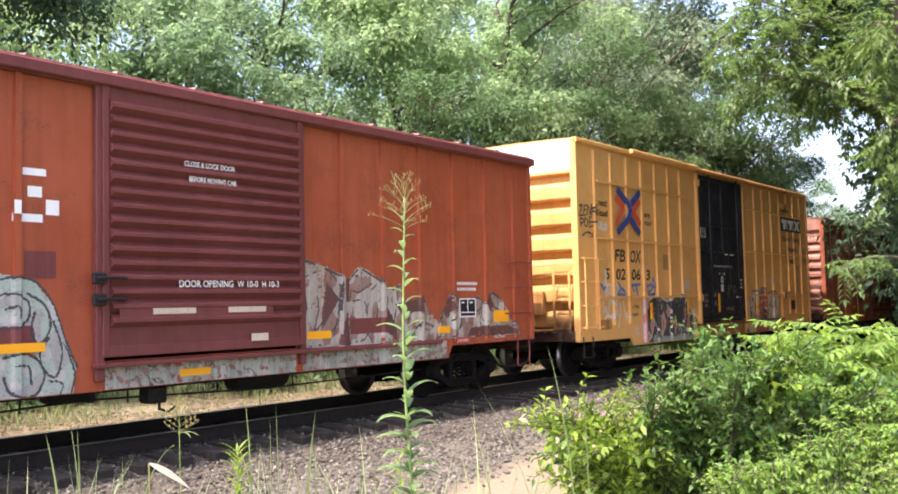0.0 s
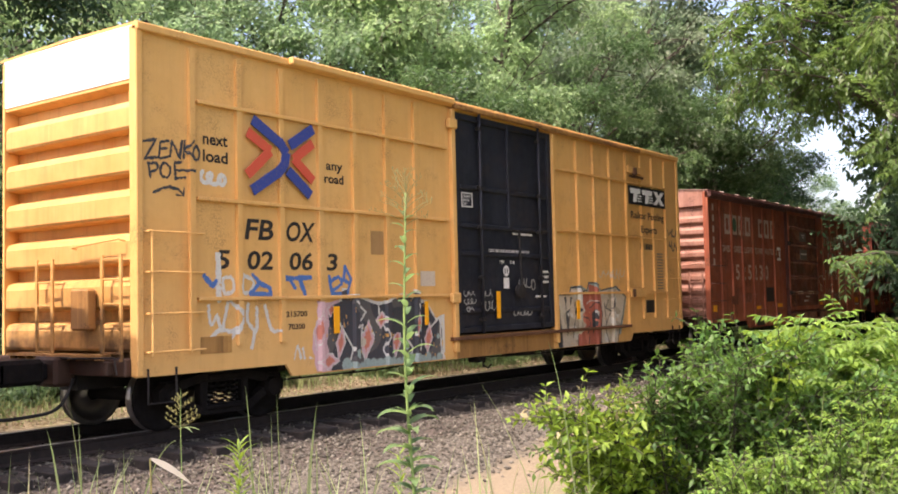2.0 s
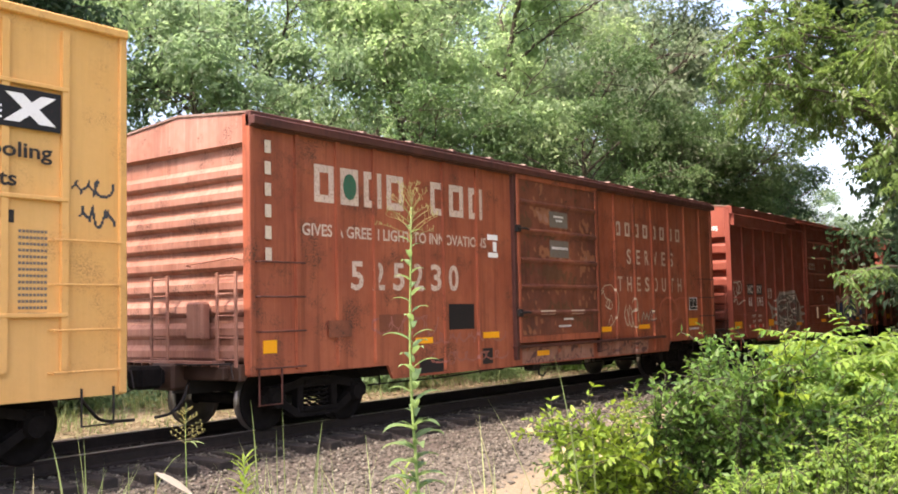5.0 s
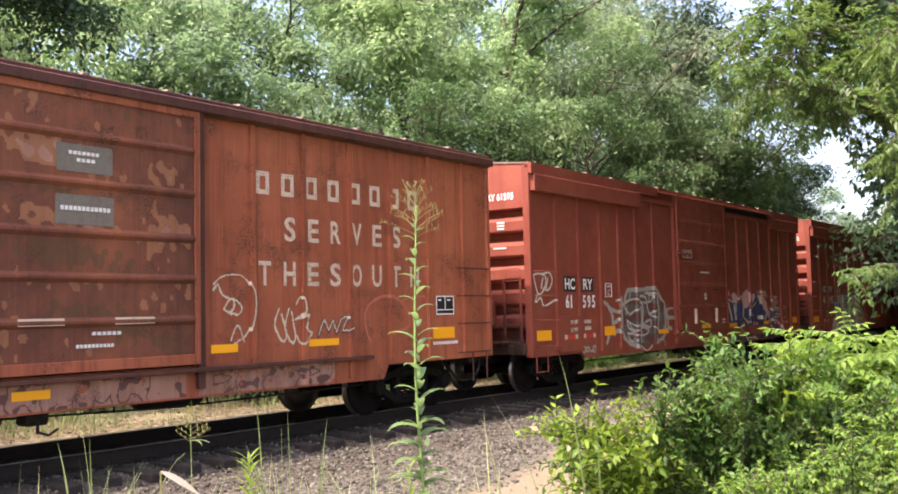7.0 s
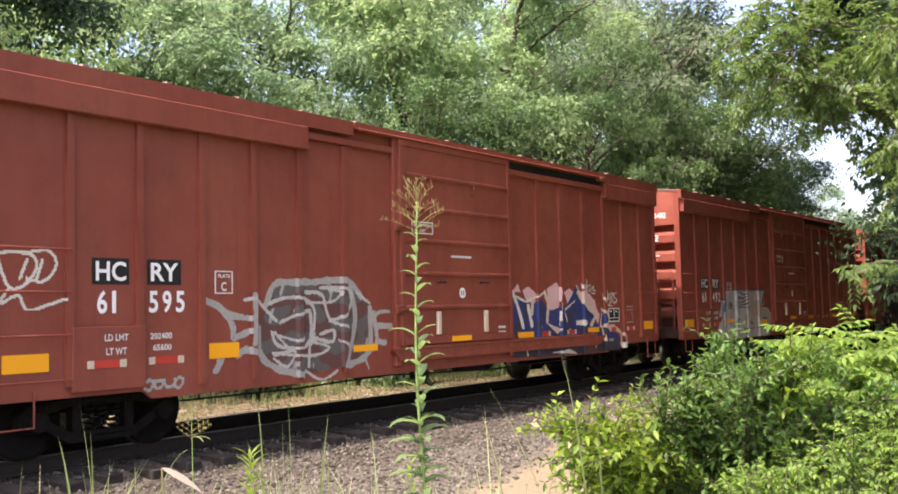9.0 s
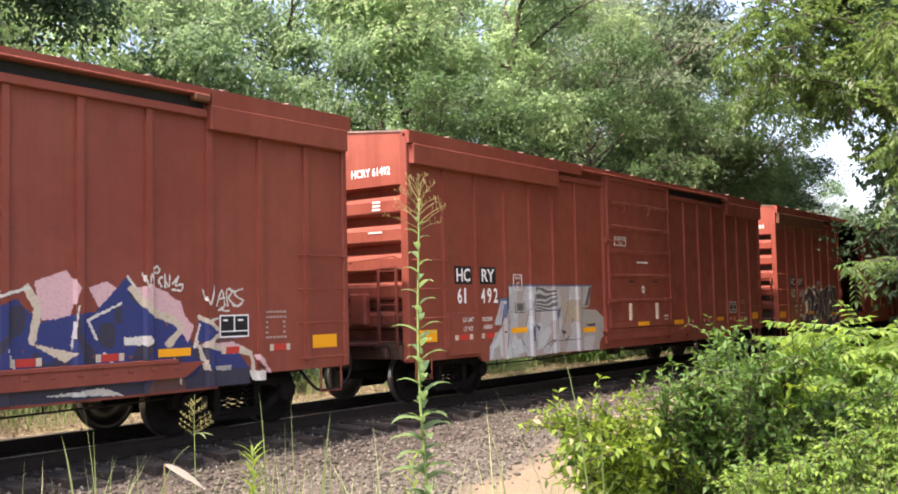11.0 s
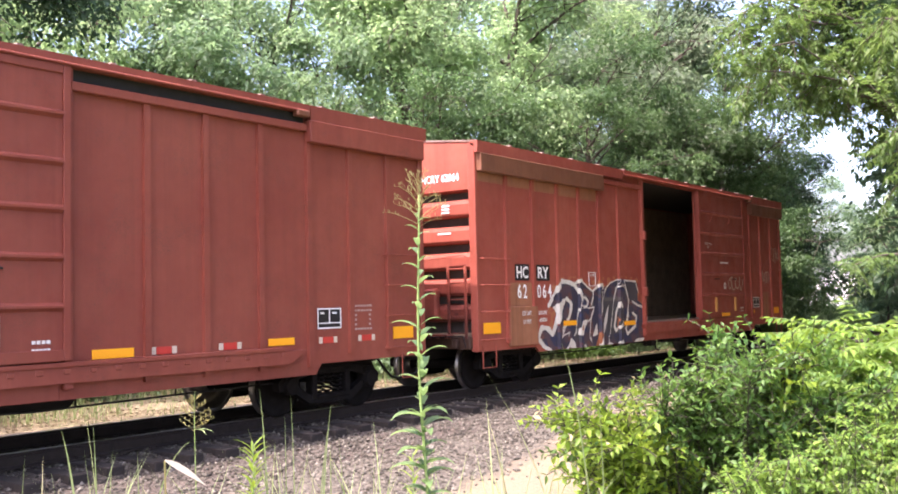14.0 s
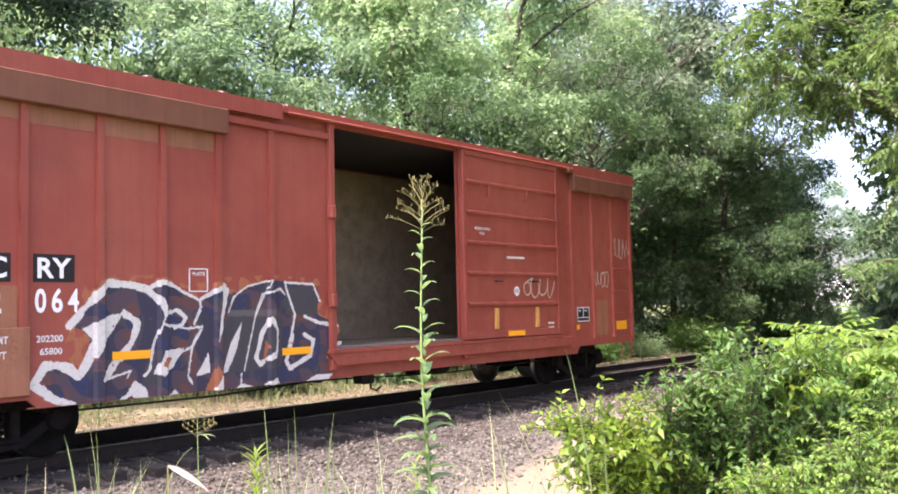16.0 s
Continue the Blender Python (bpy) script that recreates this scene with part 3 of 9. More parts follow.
def add_trucks(car, xs):
    for x in xs:
        tr = new("truck", TRUCK[2])
        tr.parent, tr.location = car, (x, 0, 0)
        tagged(tr, "grimy cast-steel two-axle freight truck")

        def sub(name, me, at):
            o = new(name, me)
            o.parent, o.location = tr, at
            return o
        for y in (-1.0, 1.0):
            sub("side_frame", TRUCK[0], (0, y, 0))
            for sx in (-.18, 0, .18):
                sub("spring", TRUCK[1], (sx, y, 0))
        for sx in (-.46, .46):
            sub("brake_beam", TRUCK[3], (sx, 0, 0))
        for ax in (-.865, .865):
            w = sub("wheelset", TRUCK[4], (ax, 0, .42))
            WHEELS.append((w, ax))


def end_profile(kind, zs, zt):
    """The corrugated end wall from the side: x runs outwards to 0, z from zs to zt."""
    rec = .10 if kind == "narrow" else .21
    p = [(rec, zs)]
    if kind == "yellow":
        edges, out = [(1.05, 1.42), (1.58, 1.98), (2.14, 2.53), (2.69, 3.08), (3.24, 3.63), (3.79, 4.18)], .02
        top = 4.36
    elif kind == "narrow":
        edges, out = [(z, z + .2) for z in np.arange(1.02, 3.8, .315)], .03
        top = 4.02
    else:
        edges, out = [(1.25, 1.56), (1.72, 2.03), (2.19, 2.50), (2.66, 2.98), (3.14, 3.46)], .015
        top = 3.62
    for a, b in edges:
        h = b - a
        p += [(rec, a - .01), (out + .02, a + .015), (out, a + .05), (out, a + h * .72), (out + .04, a + h * .92), (rec, b + .02)]
    p += [(rec, top - .03), (.015, top + .01), (.015, top + .1), (.02, zt)]
    return p


def boxcar(spec):
    """Builds one boxcar: its left end is x = 0, the track's middle y = 0, the rail's top z = 0."""
    L, eave, ridge = spec["L"], spec["eave"], spec["eave"] + spec.get("rise", .16)
    d0, d1, dz0, dz1 = spec["door"]
    se, sm, t0, t1 = spec["sill"]
    body, trim = spec["body"], spec["trim"]
    car = thing(spec["name"], pose(spec["x"], TRACK_Y, 0), spec["label"], "boxcar", "freight cars of the train")
    posts = spec["posts"]
    pw = spec.get("post_width", .075)

    def surf(x):
        for c in posts:
            if abs(x - c) <= pw / 2 + .012:
                return POST
        return SHEET

    # side sheets, right and left of the doorway
    def low(x):
        return float(np.interp(x, (0, t0, t0 + .12, t1 - .12, t1, L), (se, se, sm, sm, spec.get("sill_r", se), spec.get("sill_r", se))))
    cuts_l = [0, t0, t0 + .12, d0]
    cuts_r = [d1, t1 - .12, t1, L]
    top = eave - .06
    part("side_sheet", Geo().prism([(x, low(x)) for x in cuts_l] + [(d0, top), (0, top)], SHEET, SHEET + .05), body, car)
    part("side_sheet", Geo().prism([(x, low(x)) for x in cuts_r] + [(L, top), (d1, top)], SHEET, SHEET + .05), body, car)
    part("door_header", Geo().box(d0, d1, SHEET, SHEET + .05, dz1 - .02, top), body, car)
    part("side_sill", Geo().box(d0, d1, SHEET + .0, SHEET + .06, sm, dz0 - .02, 0, .006), spec.get("sill_mat", body), car)
    far = Geo().prism([(x, low(x)) for x in (0, t0, t0 + .12, t1 - .12, t1, L)] + [(L, top), (0, top)], -SHEET - .05, -SHEET)
    part("far_side_wall", far, body, car)
    # side posts of pressed steel
    for c in posts:
        if d0 - .06 < c < d1 + .06:
            continue
        ztop = min(top - .02, spec.get("post_top", top - .02))
        z0 = low(c) + spec.get("post_foot", .06)
        part("side_post", Geo().prism([(c - pw / 2, z0), (c + pw / 2, z0 + .02), (c + pw / 2, ztop), (c - pw / 2, ztop)], POST, SHEET), spec.get("post_mat", body), car)
    # corner posts and door posts
    for x0, x1 in ((-.01, .09), (L - .09, L + .01)):
        part("corner_post", Geo().box(x0, x1, POST + .01, POST + .16, low(min(max(x0, 0), L)) + .01, top + .02, 0, .012), body, car)
    for x0, x1 in ((d0 - .13, d0 - .02), (d1 + .02, d1 + .13)):
        part("door_post", Geo().box(x0, x1, POST - .03, SHEET, sm + .12, dz1 + .03, 0, .01), trim, car)
    # top chord and roof
    part("top_chord", Geo().box(-.01, L + .01, POST - .02, SHEET + .04, top - spec.get("chord", .1), eave, 0, .012), trim, car)
    roof = Geo()
    for i in range(14):
        a, b = L * i / 14, L * (i + 1) / 14
        for s in (-1, 1):
            roof.solid([(a, s * 1.56, eave + .002), (b, s * 1.56, eave + .002), (b, 0, ridge), (a, 0, ridge),
                        (a, s * 1.56, eave - .03), (b, s * 1.56, eave - .03), (b, 0, ridge - .03), (a, 0, ridge - .03)],
                       [(0, 1, 2, 3), (4, 7, 6, 5), (0, 4, 5, 1), (1, 5, 6, 2), (2, 6, 7, 3), (3, 7, 4, 0)])
            if i and spec.get("roof_ribs", True):
                roof.solid([(a - .05, s * 1.565, eave + .002), (a + .05, s * 1.565, eave + .002), (a + .05, 0, ridge), (a - .05, 0, ridge),
                            (a - .03, s * 1.565, eave + .03), (a + .03, s * 1.565, eave + .03), (a + .03, 0, ridge + .03), (a - .03, 0, ridge + .03)],
                           [(4, 5, 6, 7), (0, 1, 5, 4), (1, 2, 6, 5), (3, 0, 4, 7)])
    part("roof", roof, spec.get("roof", M["roof"]), car)
    # corrugated ends
    prof = end_profile(spec["end"], se + .1, eave - .01)
    for flip in (0, 1):
        g = Geo()
        pr = [(L - x, z) if flip else (x, z) for x, z in prof]
        g.sweep(pr, -1.46, 1.46)
        x = L - .02 if flip else .02
        xi = L - .1 if flip else .1
        g.solid([(x, -1.5, eave - .02), (x, 1.5, eave - .02), (x, 0, ridge - .01), (xi, -1.5, eave - .02), (xi, 1.5, eave - .02), (xi, 0, ridge - .01)],
                [(0, 1, 2), (3, 5, 4), (0, 3, 4, 1)])
        x0, x1 = (L - .28, L - .22) if flip else (.22, .28)
        g.box(x0, x1, -1.46, 1.46, se + .1, eave - .04)
        part("end_wall", g, spec.get("end_mat", body), car)
        if spec.get("end_top") and not flip:
            part("end_cap", Geo().box(.004, .018, -1.47, 1.47, 4.42, eave - .02), spec["end_top"], car, "bright white top band of the end")
    # floor and centre sill
    fl = Geo().box(.1, L - .1, SHEET + .05, -SHEET - .05, dz0 - .12, dz0 - .03)
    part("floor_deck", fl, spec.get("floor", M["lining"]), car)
    uf = Geo().box(.05, L - .05, -.2, .2, .55, dz0 - .12)
    for x in np.linspace(3.6, L - 3.6, 6):
        uf.prism([(x - .05, .72), (x + .05, .72), (x + .05, dz0 - .12), (x - .05, dz0 - .12)], -1.4, 1.4)
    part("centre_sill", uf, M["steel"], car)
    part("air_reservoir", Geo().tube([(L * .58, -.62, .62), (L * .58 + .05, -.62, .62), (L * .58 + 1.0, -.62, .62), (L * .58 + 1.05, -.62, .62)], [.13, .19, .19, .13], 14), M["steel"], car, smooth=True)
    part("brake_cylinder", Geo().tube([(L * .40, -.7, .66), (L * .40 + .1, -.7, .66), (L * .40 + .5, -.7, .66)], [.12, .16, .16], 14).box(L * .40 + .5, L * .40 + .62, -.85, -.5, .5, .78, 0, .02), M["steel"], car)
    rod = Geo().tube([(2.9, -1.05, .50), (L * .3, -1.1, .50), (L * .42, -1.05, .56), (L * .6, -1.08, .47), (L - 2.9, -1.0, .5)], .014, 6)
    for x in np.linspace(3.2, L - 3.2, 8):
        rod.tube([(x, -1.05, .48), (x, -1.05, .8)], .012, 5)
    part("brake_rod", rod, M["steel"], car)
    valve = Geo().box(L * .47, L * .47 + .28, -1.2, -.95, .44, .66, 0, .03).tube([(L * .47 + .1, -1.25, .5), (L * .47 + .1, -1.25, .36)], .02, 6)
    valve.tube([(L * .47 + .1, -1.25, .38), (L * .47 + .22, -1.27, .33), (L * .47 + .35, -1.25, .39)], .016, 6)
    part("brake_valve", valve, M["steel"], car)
    # couplers, hoses and steps at both ends
    for e, s in ((0, -1), (L, 1)):
        g = Geo().box(min(e, e + s * .42), max(e, e + s * .42), -.09, .09, .72, .92, 0, .02)
        g.box(min(e + s * .36, e + s * spec["gap"] / 2 + s * .07), max(e + s * .36, e + s * spec["gap"] / 2 + s * .07), -.16, .16, .66, .98, 0, .05)
        part("coupler", g, M["truck"], car)
        hose = [(e + s * .1, -.35, .72), (e + s * .25, -.42, .5), (e + s * .45, -.42, .34), (e + s * (spec["gap"] / 2), -.4, .3)]
        part("air_hose", Geo().tube(curve3(hose), .022, 7), M["steel"], car, smooth=True)
        part("cut_lever", Geo().tube([(e + s * .2, -.1, 1.0), (e + s * .22, -.5, .98), (e + s * .2, -1.35, 1.0), (e + s * .2, -1.4, .8)], .012, 6), M["steel"], car)
        st = Geo()
        a, b = (e + .16, e + .58) if s < 0 else (e - .58, e - .16)
        st.tube([(a, SHEET - .02, se + .1), (a, SHEET - .02, .42), (b, SHEET - .02, .42), (b, SHEET - .02, se + .1)], .014, 6)
        part("sill_step", st, spec.get("step_mat", trim), car)
        g = Geo().box(min(e, e + s * .22), max(e, e + s * .22), -1.0, 1.0, 1.0, 1.03)
        for y in np.arange(-.95, 1, .19):
            g.box(min(e, e + s * .2), max(e, e + s * .2), y - .012, y + .012, .96, 1.0)
        part("crossover_platform", g, spec.get("gear_mat", spec.get("end_mat", body)), car)
        # end ladder beside the near corner, handrail and brake housing
        x = e + s * .11
        for y0, y1 in ((-1.36, -.98), (.10, .46)):
            lad = Geo()
            for y in (y0, y1):
                lad.box(x - .012, x + .012, y - .025, y + .025, .95, 2.25)
            for z in (1.05, 1.35, 1.65, 1.95, 2.2):
                lad.tube([(x, y0, z), (x, y1, z)], .012, 6)
            part("end_ladder", lad, spec.get("end_mat", body), car)
        sill = Geo().box(min(e - s * .02, e + s * .1), max(e - s * .02, e + s * .1), -1.42, 1.42, .76, .99, 0, .02)
        sill.box(min(e, e + s * .3), max(e, e + s * .3), -.26, .26, .62, 1.0, 0, .04)
        part("end_sill", sill, spec.get("sill_gear", M["end_gear"]), car, "dark rusty end sill")
        part("uncoupling_bracket", Geo().box(min(e + s * .1, e + s * .2), max(e + s * .1, e + s * .2), -1.2, -1.1, .78, .95, 0, .015), M["end_gear"], car)
        part("end_handrail", Geo().tube([(e, -1.3, 2.42), (e + s * .09, -1.28, 2.44), (e + s * .09, -.3, 2.38), (e, -.28, 2.36)], .012, 6), spec.get("end_mat", body), car)
        part("brake_housing", Geo().box(min(e, e + s * .16), max(e, e + s * .16), -.72, -.36, 1.32, 1.85, 0, .03), spec.get("gear_mat", spec.get("end_mat", body)), car)
    # side ladders near the corners
    lad_z = spec.get("rungs", (.92, 1.42, 1.9, 2.38))
    for a, b in ((.12, .98), (L - .98, L - .12)):
        for z in lad_z:
            part("ladder_rung", Geo().tube([(a, SHEET, z), (a, POST - .05, z), (b, POST - .05, z), (b, SHEET, z)], .013, 6), trim, car)
        if spec.get("stiles") and a < 1:
            for x in (.17, .75):
                part("ladder_stile", Geo().tube([(x, POST - .05, 1.0), (x, POST - .05, 2.55)], .016, 6), trim, car)
    part("door_track", Geo().box(d0 - .15, min(L - .3, d1 + 3.35), POST - .07, SHEET, dz0 - .1, dz0 - .045, 0, .008), spec.get("track_mat", trim), car)
    add_trucks(car, (1.75, L - 1.75))
    return car, surf


def curve3(pts, n=6):
    a = curve_line([(p[0], p[2]) for p in pts], n)
    b = curve_line([(p[1], p[2]) for p in pts], n)
    return [(u[0], v[0], u[1]) for u, v in zip(a, b)]


def decal(name, car, surf, x0, x1, z0, z1, mat, label="", y=None):
    yy = surf((x0 + x1) / 2) if y is None else y
    return part(name, Geo().box(x0, x1, yy - (.012 if name == "reflector" else .006), yy + .001, z0, z1), mat, car, label)


def letters(name, car, words, x, z, h, mat, y, width=None, slant=0.0, label=""):
    return part(name, text_mesh(words, x, z, h, mat, y - .005, width, slant), mat, car, label)


def marks(name, car, rows, mat, y, label=""):
    ob = part(name, bars(rows, y - .002), mat, car, label)
    return tagged(ob, label, kind="stuff") if sum(r[4] for r in rows) > 1 else ob


def rib_door(car, d0, d1, z0, z1, ribs, mat, trim, y=POST - .03, thick=.05, deep=.05):
    """A sliding door: frame, sheet and pressed horizontal ribs, each rib a part of the door."""
    door = part("sliding_door", Geo().box(d0, d1, y, y + thick, z0, z1, 0, .006), mat, car)
    f = Geo()
    f.box(d0, d0 + .09, y - .03, y, z0, z1, 0, .008).box(d1 - .09, d1, y - .03, y, z0, z1, 0, .008)
    f.box(d0 + .09, d1 - .09, y - .028, y, z1 - .1, z1, 0, .008).box(d0 + .09, d1 - .09, y - .03, y, z0, z0 + .13, 0, .008)
    part("door_frame", f, trim, door)
    for z, h in ribs:
        g = Geo()
        g.solid([(d0 + .1, y - .001, z - h / 2), (d0 + .1, y - deep, z - h * .1), (d0 + .1, y - deep, z + h * .15), (d0 + .1, y - .001, z + h / 2),
                 (d1 - .1, y - .001, z - h / 2), (d1 - .1, y - deep, z - h * .1), (d1 - .1, y - deep, z + h * .15), (d1 - .1, y - .001, z + h / 2)],
                [(0, 4, 5, 1), (1, 5, 6, 2), (2, 6, 7, 3), (0, 1, 2, 3), (4, 7, 6, 5)])
        part("door_rib", g, mat, door)
    return door


def door_latch(door, x, zs, mat, y=POST - .06):
    for z in zs:
        g = Geo().box(x - .1, x + .08, y - .05, y, z - .07, z + .07, 0, .015)
        g.tube([(x - .06, y - .06, z), (x + .2, y - .07, z + .01), (x + .34, y - .05, z)], .02, 6)
        part("door_latch", g, mat, door)


def glyphs(x0, x1, z0, z1, n, seed, lean=.18, soft=2):
    """Fat swinging strokes that lock into each other, like the letters of a sprayed piece but no writing."""
    r = random.Random(seed)
    w = (x1 - x0) / n
    forms = ([(-.9, -.1), (-.75, .5), (-1.1, .92), (-.2, 1.02), (.7, .8), (.8, .35), (.1, .05), (-.9, .02)],
             [(1.0, 1.05), (.1, .9), (-.8, .95), (-.75, .5), (.5, .52), (-.7, .46), (-.85, .05), (.9, .12)],
             [(-1.1, -.1), (-.75, .95), (-.1, .35), (.45, 1.08), (.75, .4), (1.1, -.08)],
             [(.1, 1.0), (-.75, .75), (-.8, .25), (0, 0), (.7, .2), (.75, .75), (.1, 1.0)],
             [(1.0, .9), (.1, 1.05), (-.8, .8), (-.5, .55), (.6, .45), (.75, .15), (0, -.05), (-1.1, .1)],
             [(-.95, 1.05), (-.8, .1), (-.75, .55), (.1, .5), (.8, 1.0), (.1, .5), (.95, -.08)])
    out = []
    for i in range(n):
        cx = x0 + w * (i + .5)
        h0, h1 = z0 + (z1 - z0) * r.uniform(.02, .14), z1 - (z1 - z0) * r.uniform(.02, .16)
        f = forms[(seed + i * 2 + r.randint(0, 1)) % len(forms)]
        pts = [(cx + (u + r.uniform(-.08, .08)) * w * .46 + lean * (v - .5) * w, h0 + (h1 - h0) * v) for u, v in f]
        out.append(curve_line(pts, soft))
    return out


def cloud(px, pz, seed, size):
    """Smooth random values about 0, from crossing waves."""
    r = random.Random(seed)
    s = np.zeros(px.shape)
    for i in range(9):
        a, f, q = r.uniform(0, 6.28), r.uniform(.6, 2.6) / size, r.uniform(0, 6.28)
        s += np.sin((px * math.cos(a) + pz * math.sin(a)) * f * 3.1 + q + 1.3 * np.sin(px * 1.1 / size + i)) / (1 + .25 * i)
    return s / 3


def piece(lines, fat, fills, edge, halo=None, halo_w=.0, edge_w=.035, seed=0, blobs=(), shade=None, inner=None, wear=0.0):
    """A painter for sprayed(): letter strokes with drop shadow, outline, colour fields and fine inner lines, worn away in places."""
    def paint(px, pz):
        k = np.full(px.shape, -1)
        swell = 1 + .3 * np.sin(px * 4.3 + pz * 2.1 + seed)
        ds = [stroke_distance(px, pz, l) for l in lines]
        dm = np.minimum.reduce(ds)
        if halo is not None:
            k[dm < fat * swell + edge_w + halo_w * (1 + .6 * cloud(px, pz, seed + 5, .35))] = halo
        for bx, bz, br, bm in blobs:
            k[np.hypot(px - bx, (pz - bz) * 1.2) < br * (1 + .5 * cloud(px, pz, seed + 2, .3))] = bm
        if shade is not None:
            for l in lines:
                k[stroke_distance(px - .07, pz + .07, l) < fat * swell + edge_w * .5] = shade
        hue, hue2 = cloud(px, pz, seed + 1, .55), cloud(px, pz, seed + 3, .22)
        for i, d in enumerate(ds):
            f = fills[i % len(fills)]
            rim = fat * swell
            k[d < rim + edge_w] = edge
            inside = d < rim
            k[inside] = f[0]
            k[inside & (hue > .12)] = f[1]
            if len(f) > 2:
                k[inside & (hue2 > .38)] = f[2]
            if inner is not None:
                k[inside & (np.abs(d - rim * .45) < .012) & (hue2 > -.1)] = inner
        if wear:
            k[cloud(px, pz, seed + 9, .3) * .6 + cloud(px, pz, seed + 12, .09) * .5 > 1 - wear] = -1
        return k
    return paint


def scribble(seed, x0, x1, z0, z1, n=9):
    """A looping hand-drawn line that runs on like handwriting, but is none."""
    r = random.Random(seed)
    m = max(2, int(n * .6))
    w, h, mid = (x1 - x0) / m, z1 - z0, (z0 + z1) / 2
    pts = []
    for i in range(m):
        tall, dip, loop, lean = r.uniform(.3, .52), r.uniform(.2, .52), r.uniform(.1, .55), r.uniform(-.1, .3)
        kind = r.random()
        for q in np.linspace(0, 1, 9)[:-1]:
            a = 2 * math.pi * q
            if kind < .55:
                u, v = q - loop * math.sin(a), math.cos(a) * (tall if math.cos(a) > 0 else dip)
            elif kind < .8:
                u, v = q + .12 * math.sin(2 * a), (tall if q < .5 else -dip) * (1 - abs(4 * (q % .5) - 1))
            else:
                u, v = .45 + .42 * math.sin(a), math.cos(a) * tall
            pts.append((x0 + w * (i + u + lean * v), mid + h * v))
    return curve_line(pts, 3)


def thin(lines, w, mat=0):
    def paint(px, pz):
        k = np.full(px.shape, -1)
        for l in lines:
            k[stroke_distance(px, pz, l) < w] = mat
        return k
    return paint

class Spray:
    """A painter for sprayed(): fields and strokes are laid over one another, with a slightly trembling edge."""

    def __init__(self):
        self.ops = []

    def fill(self, k, *pts):
        self.ops.append(("fill", k, pts))

    def line(self, k, w, soft, *pts):
        self.ops.append(("line", k, (w, curve_line(pts, soft) if soft > 1 else pts)))

    def mottle(self, k, other, seed, size, over):
        self.ops.append(("mottle", k, (other, seed, size, over)))

    def waves(self, k, other, span, rate):
        self.ops.append(("waves", k, (other, span, rate)))

    def __call__(self, px, pz):
        qx, qz = px + .008 * cloud(px, pz, 301, .06), pz + .008 * cloud(px, pz, 302, .06)
        out = np.full(px.shape, -1)
        for what, k, a in self.ops:
            if what == "fill":
                out[in_outline(qx, qz, a)] = k
            elif what == "line":
                out[stroke_distance(qx, qz, a[1]) < a[0] * (1 + .25 * cloud(px, pz, 303, .3))] = k
            elif what == "waves":
                out[(out == k) & (px > a[1][0]) & (px < a[1][1]) & (np.sin(pz * a[2] + 9 * cloud(px, pz, 31, .5) + 3 * np.sin(px * 9)) > .2)] = a[0]
            else:
                out[(out == k) & (cloud(px, pz, a[1], a[2]) > a[3])] = a[0]
        out[cloud(px, pz, 304, .3) * .5 + cloud(px, pz, 305, .07) * .55 > .92] = -1
        return out


def in_outline(px, pz, poly):
    k = np.zeros(px.shape, bool)
    for (ax, az), (bx, bz) in zip(poly, poly[1:] + poly[:1]):
        k ^= ((az > pz) != (bz > pz)) & (px < (bx - ax) * (pz - az) / (bz - az + 1e-9) + ax)
    return k


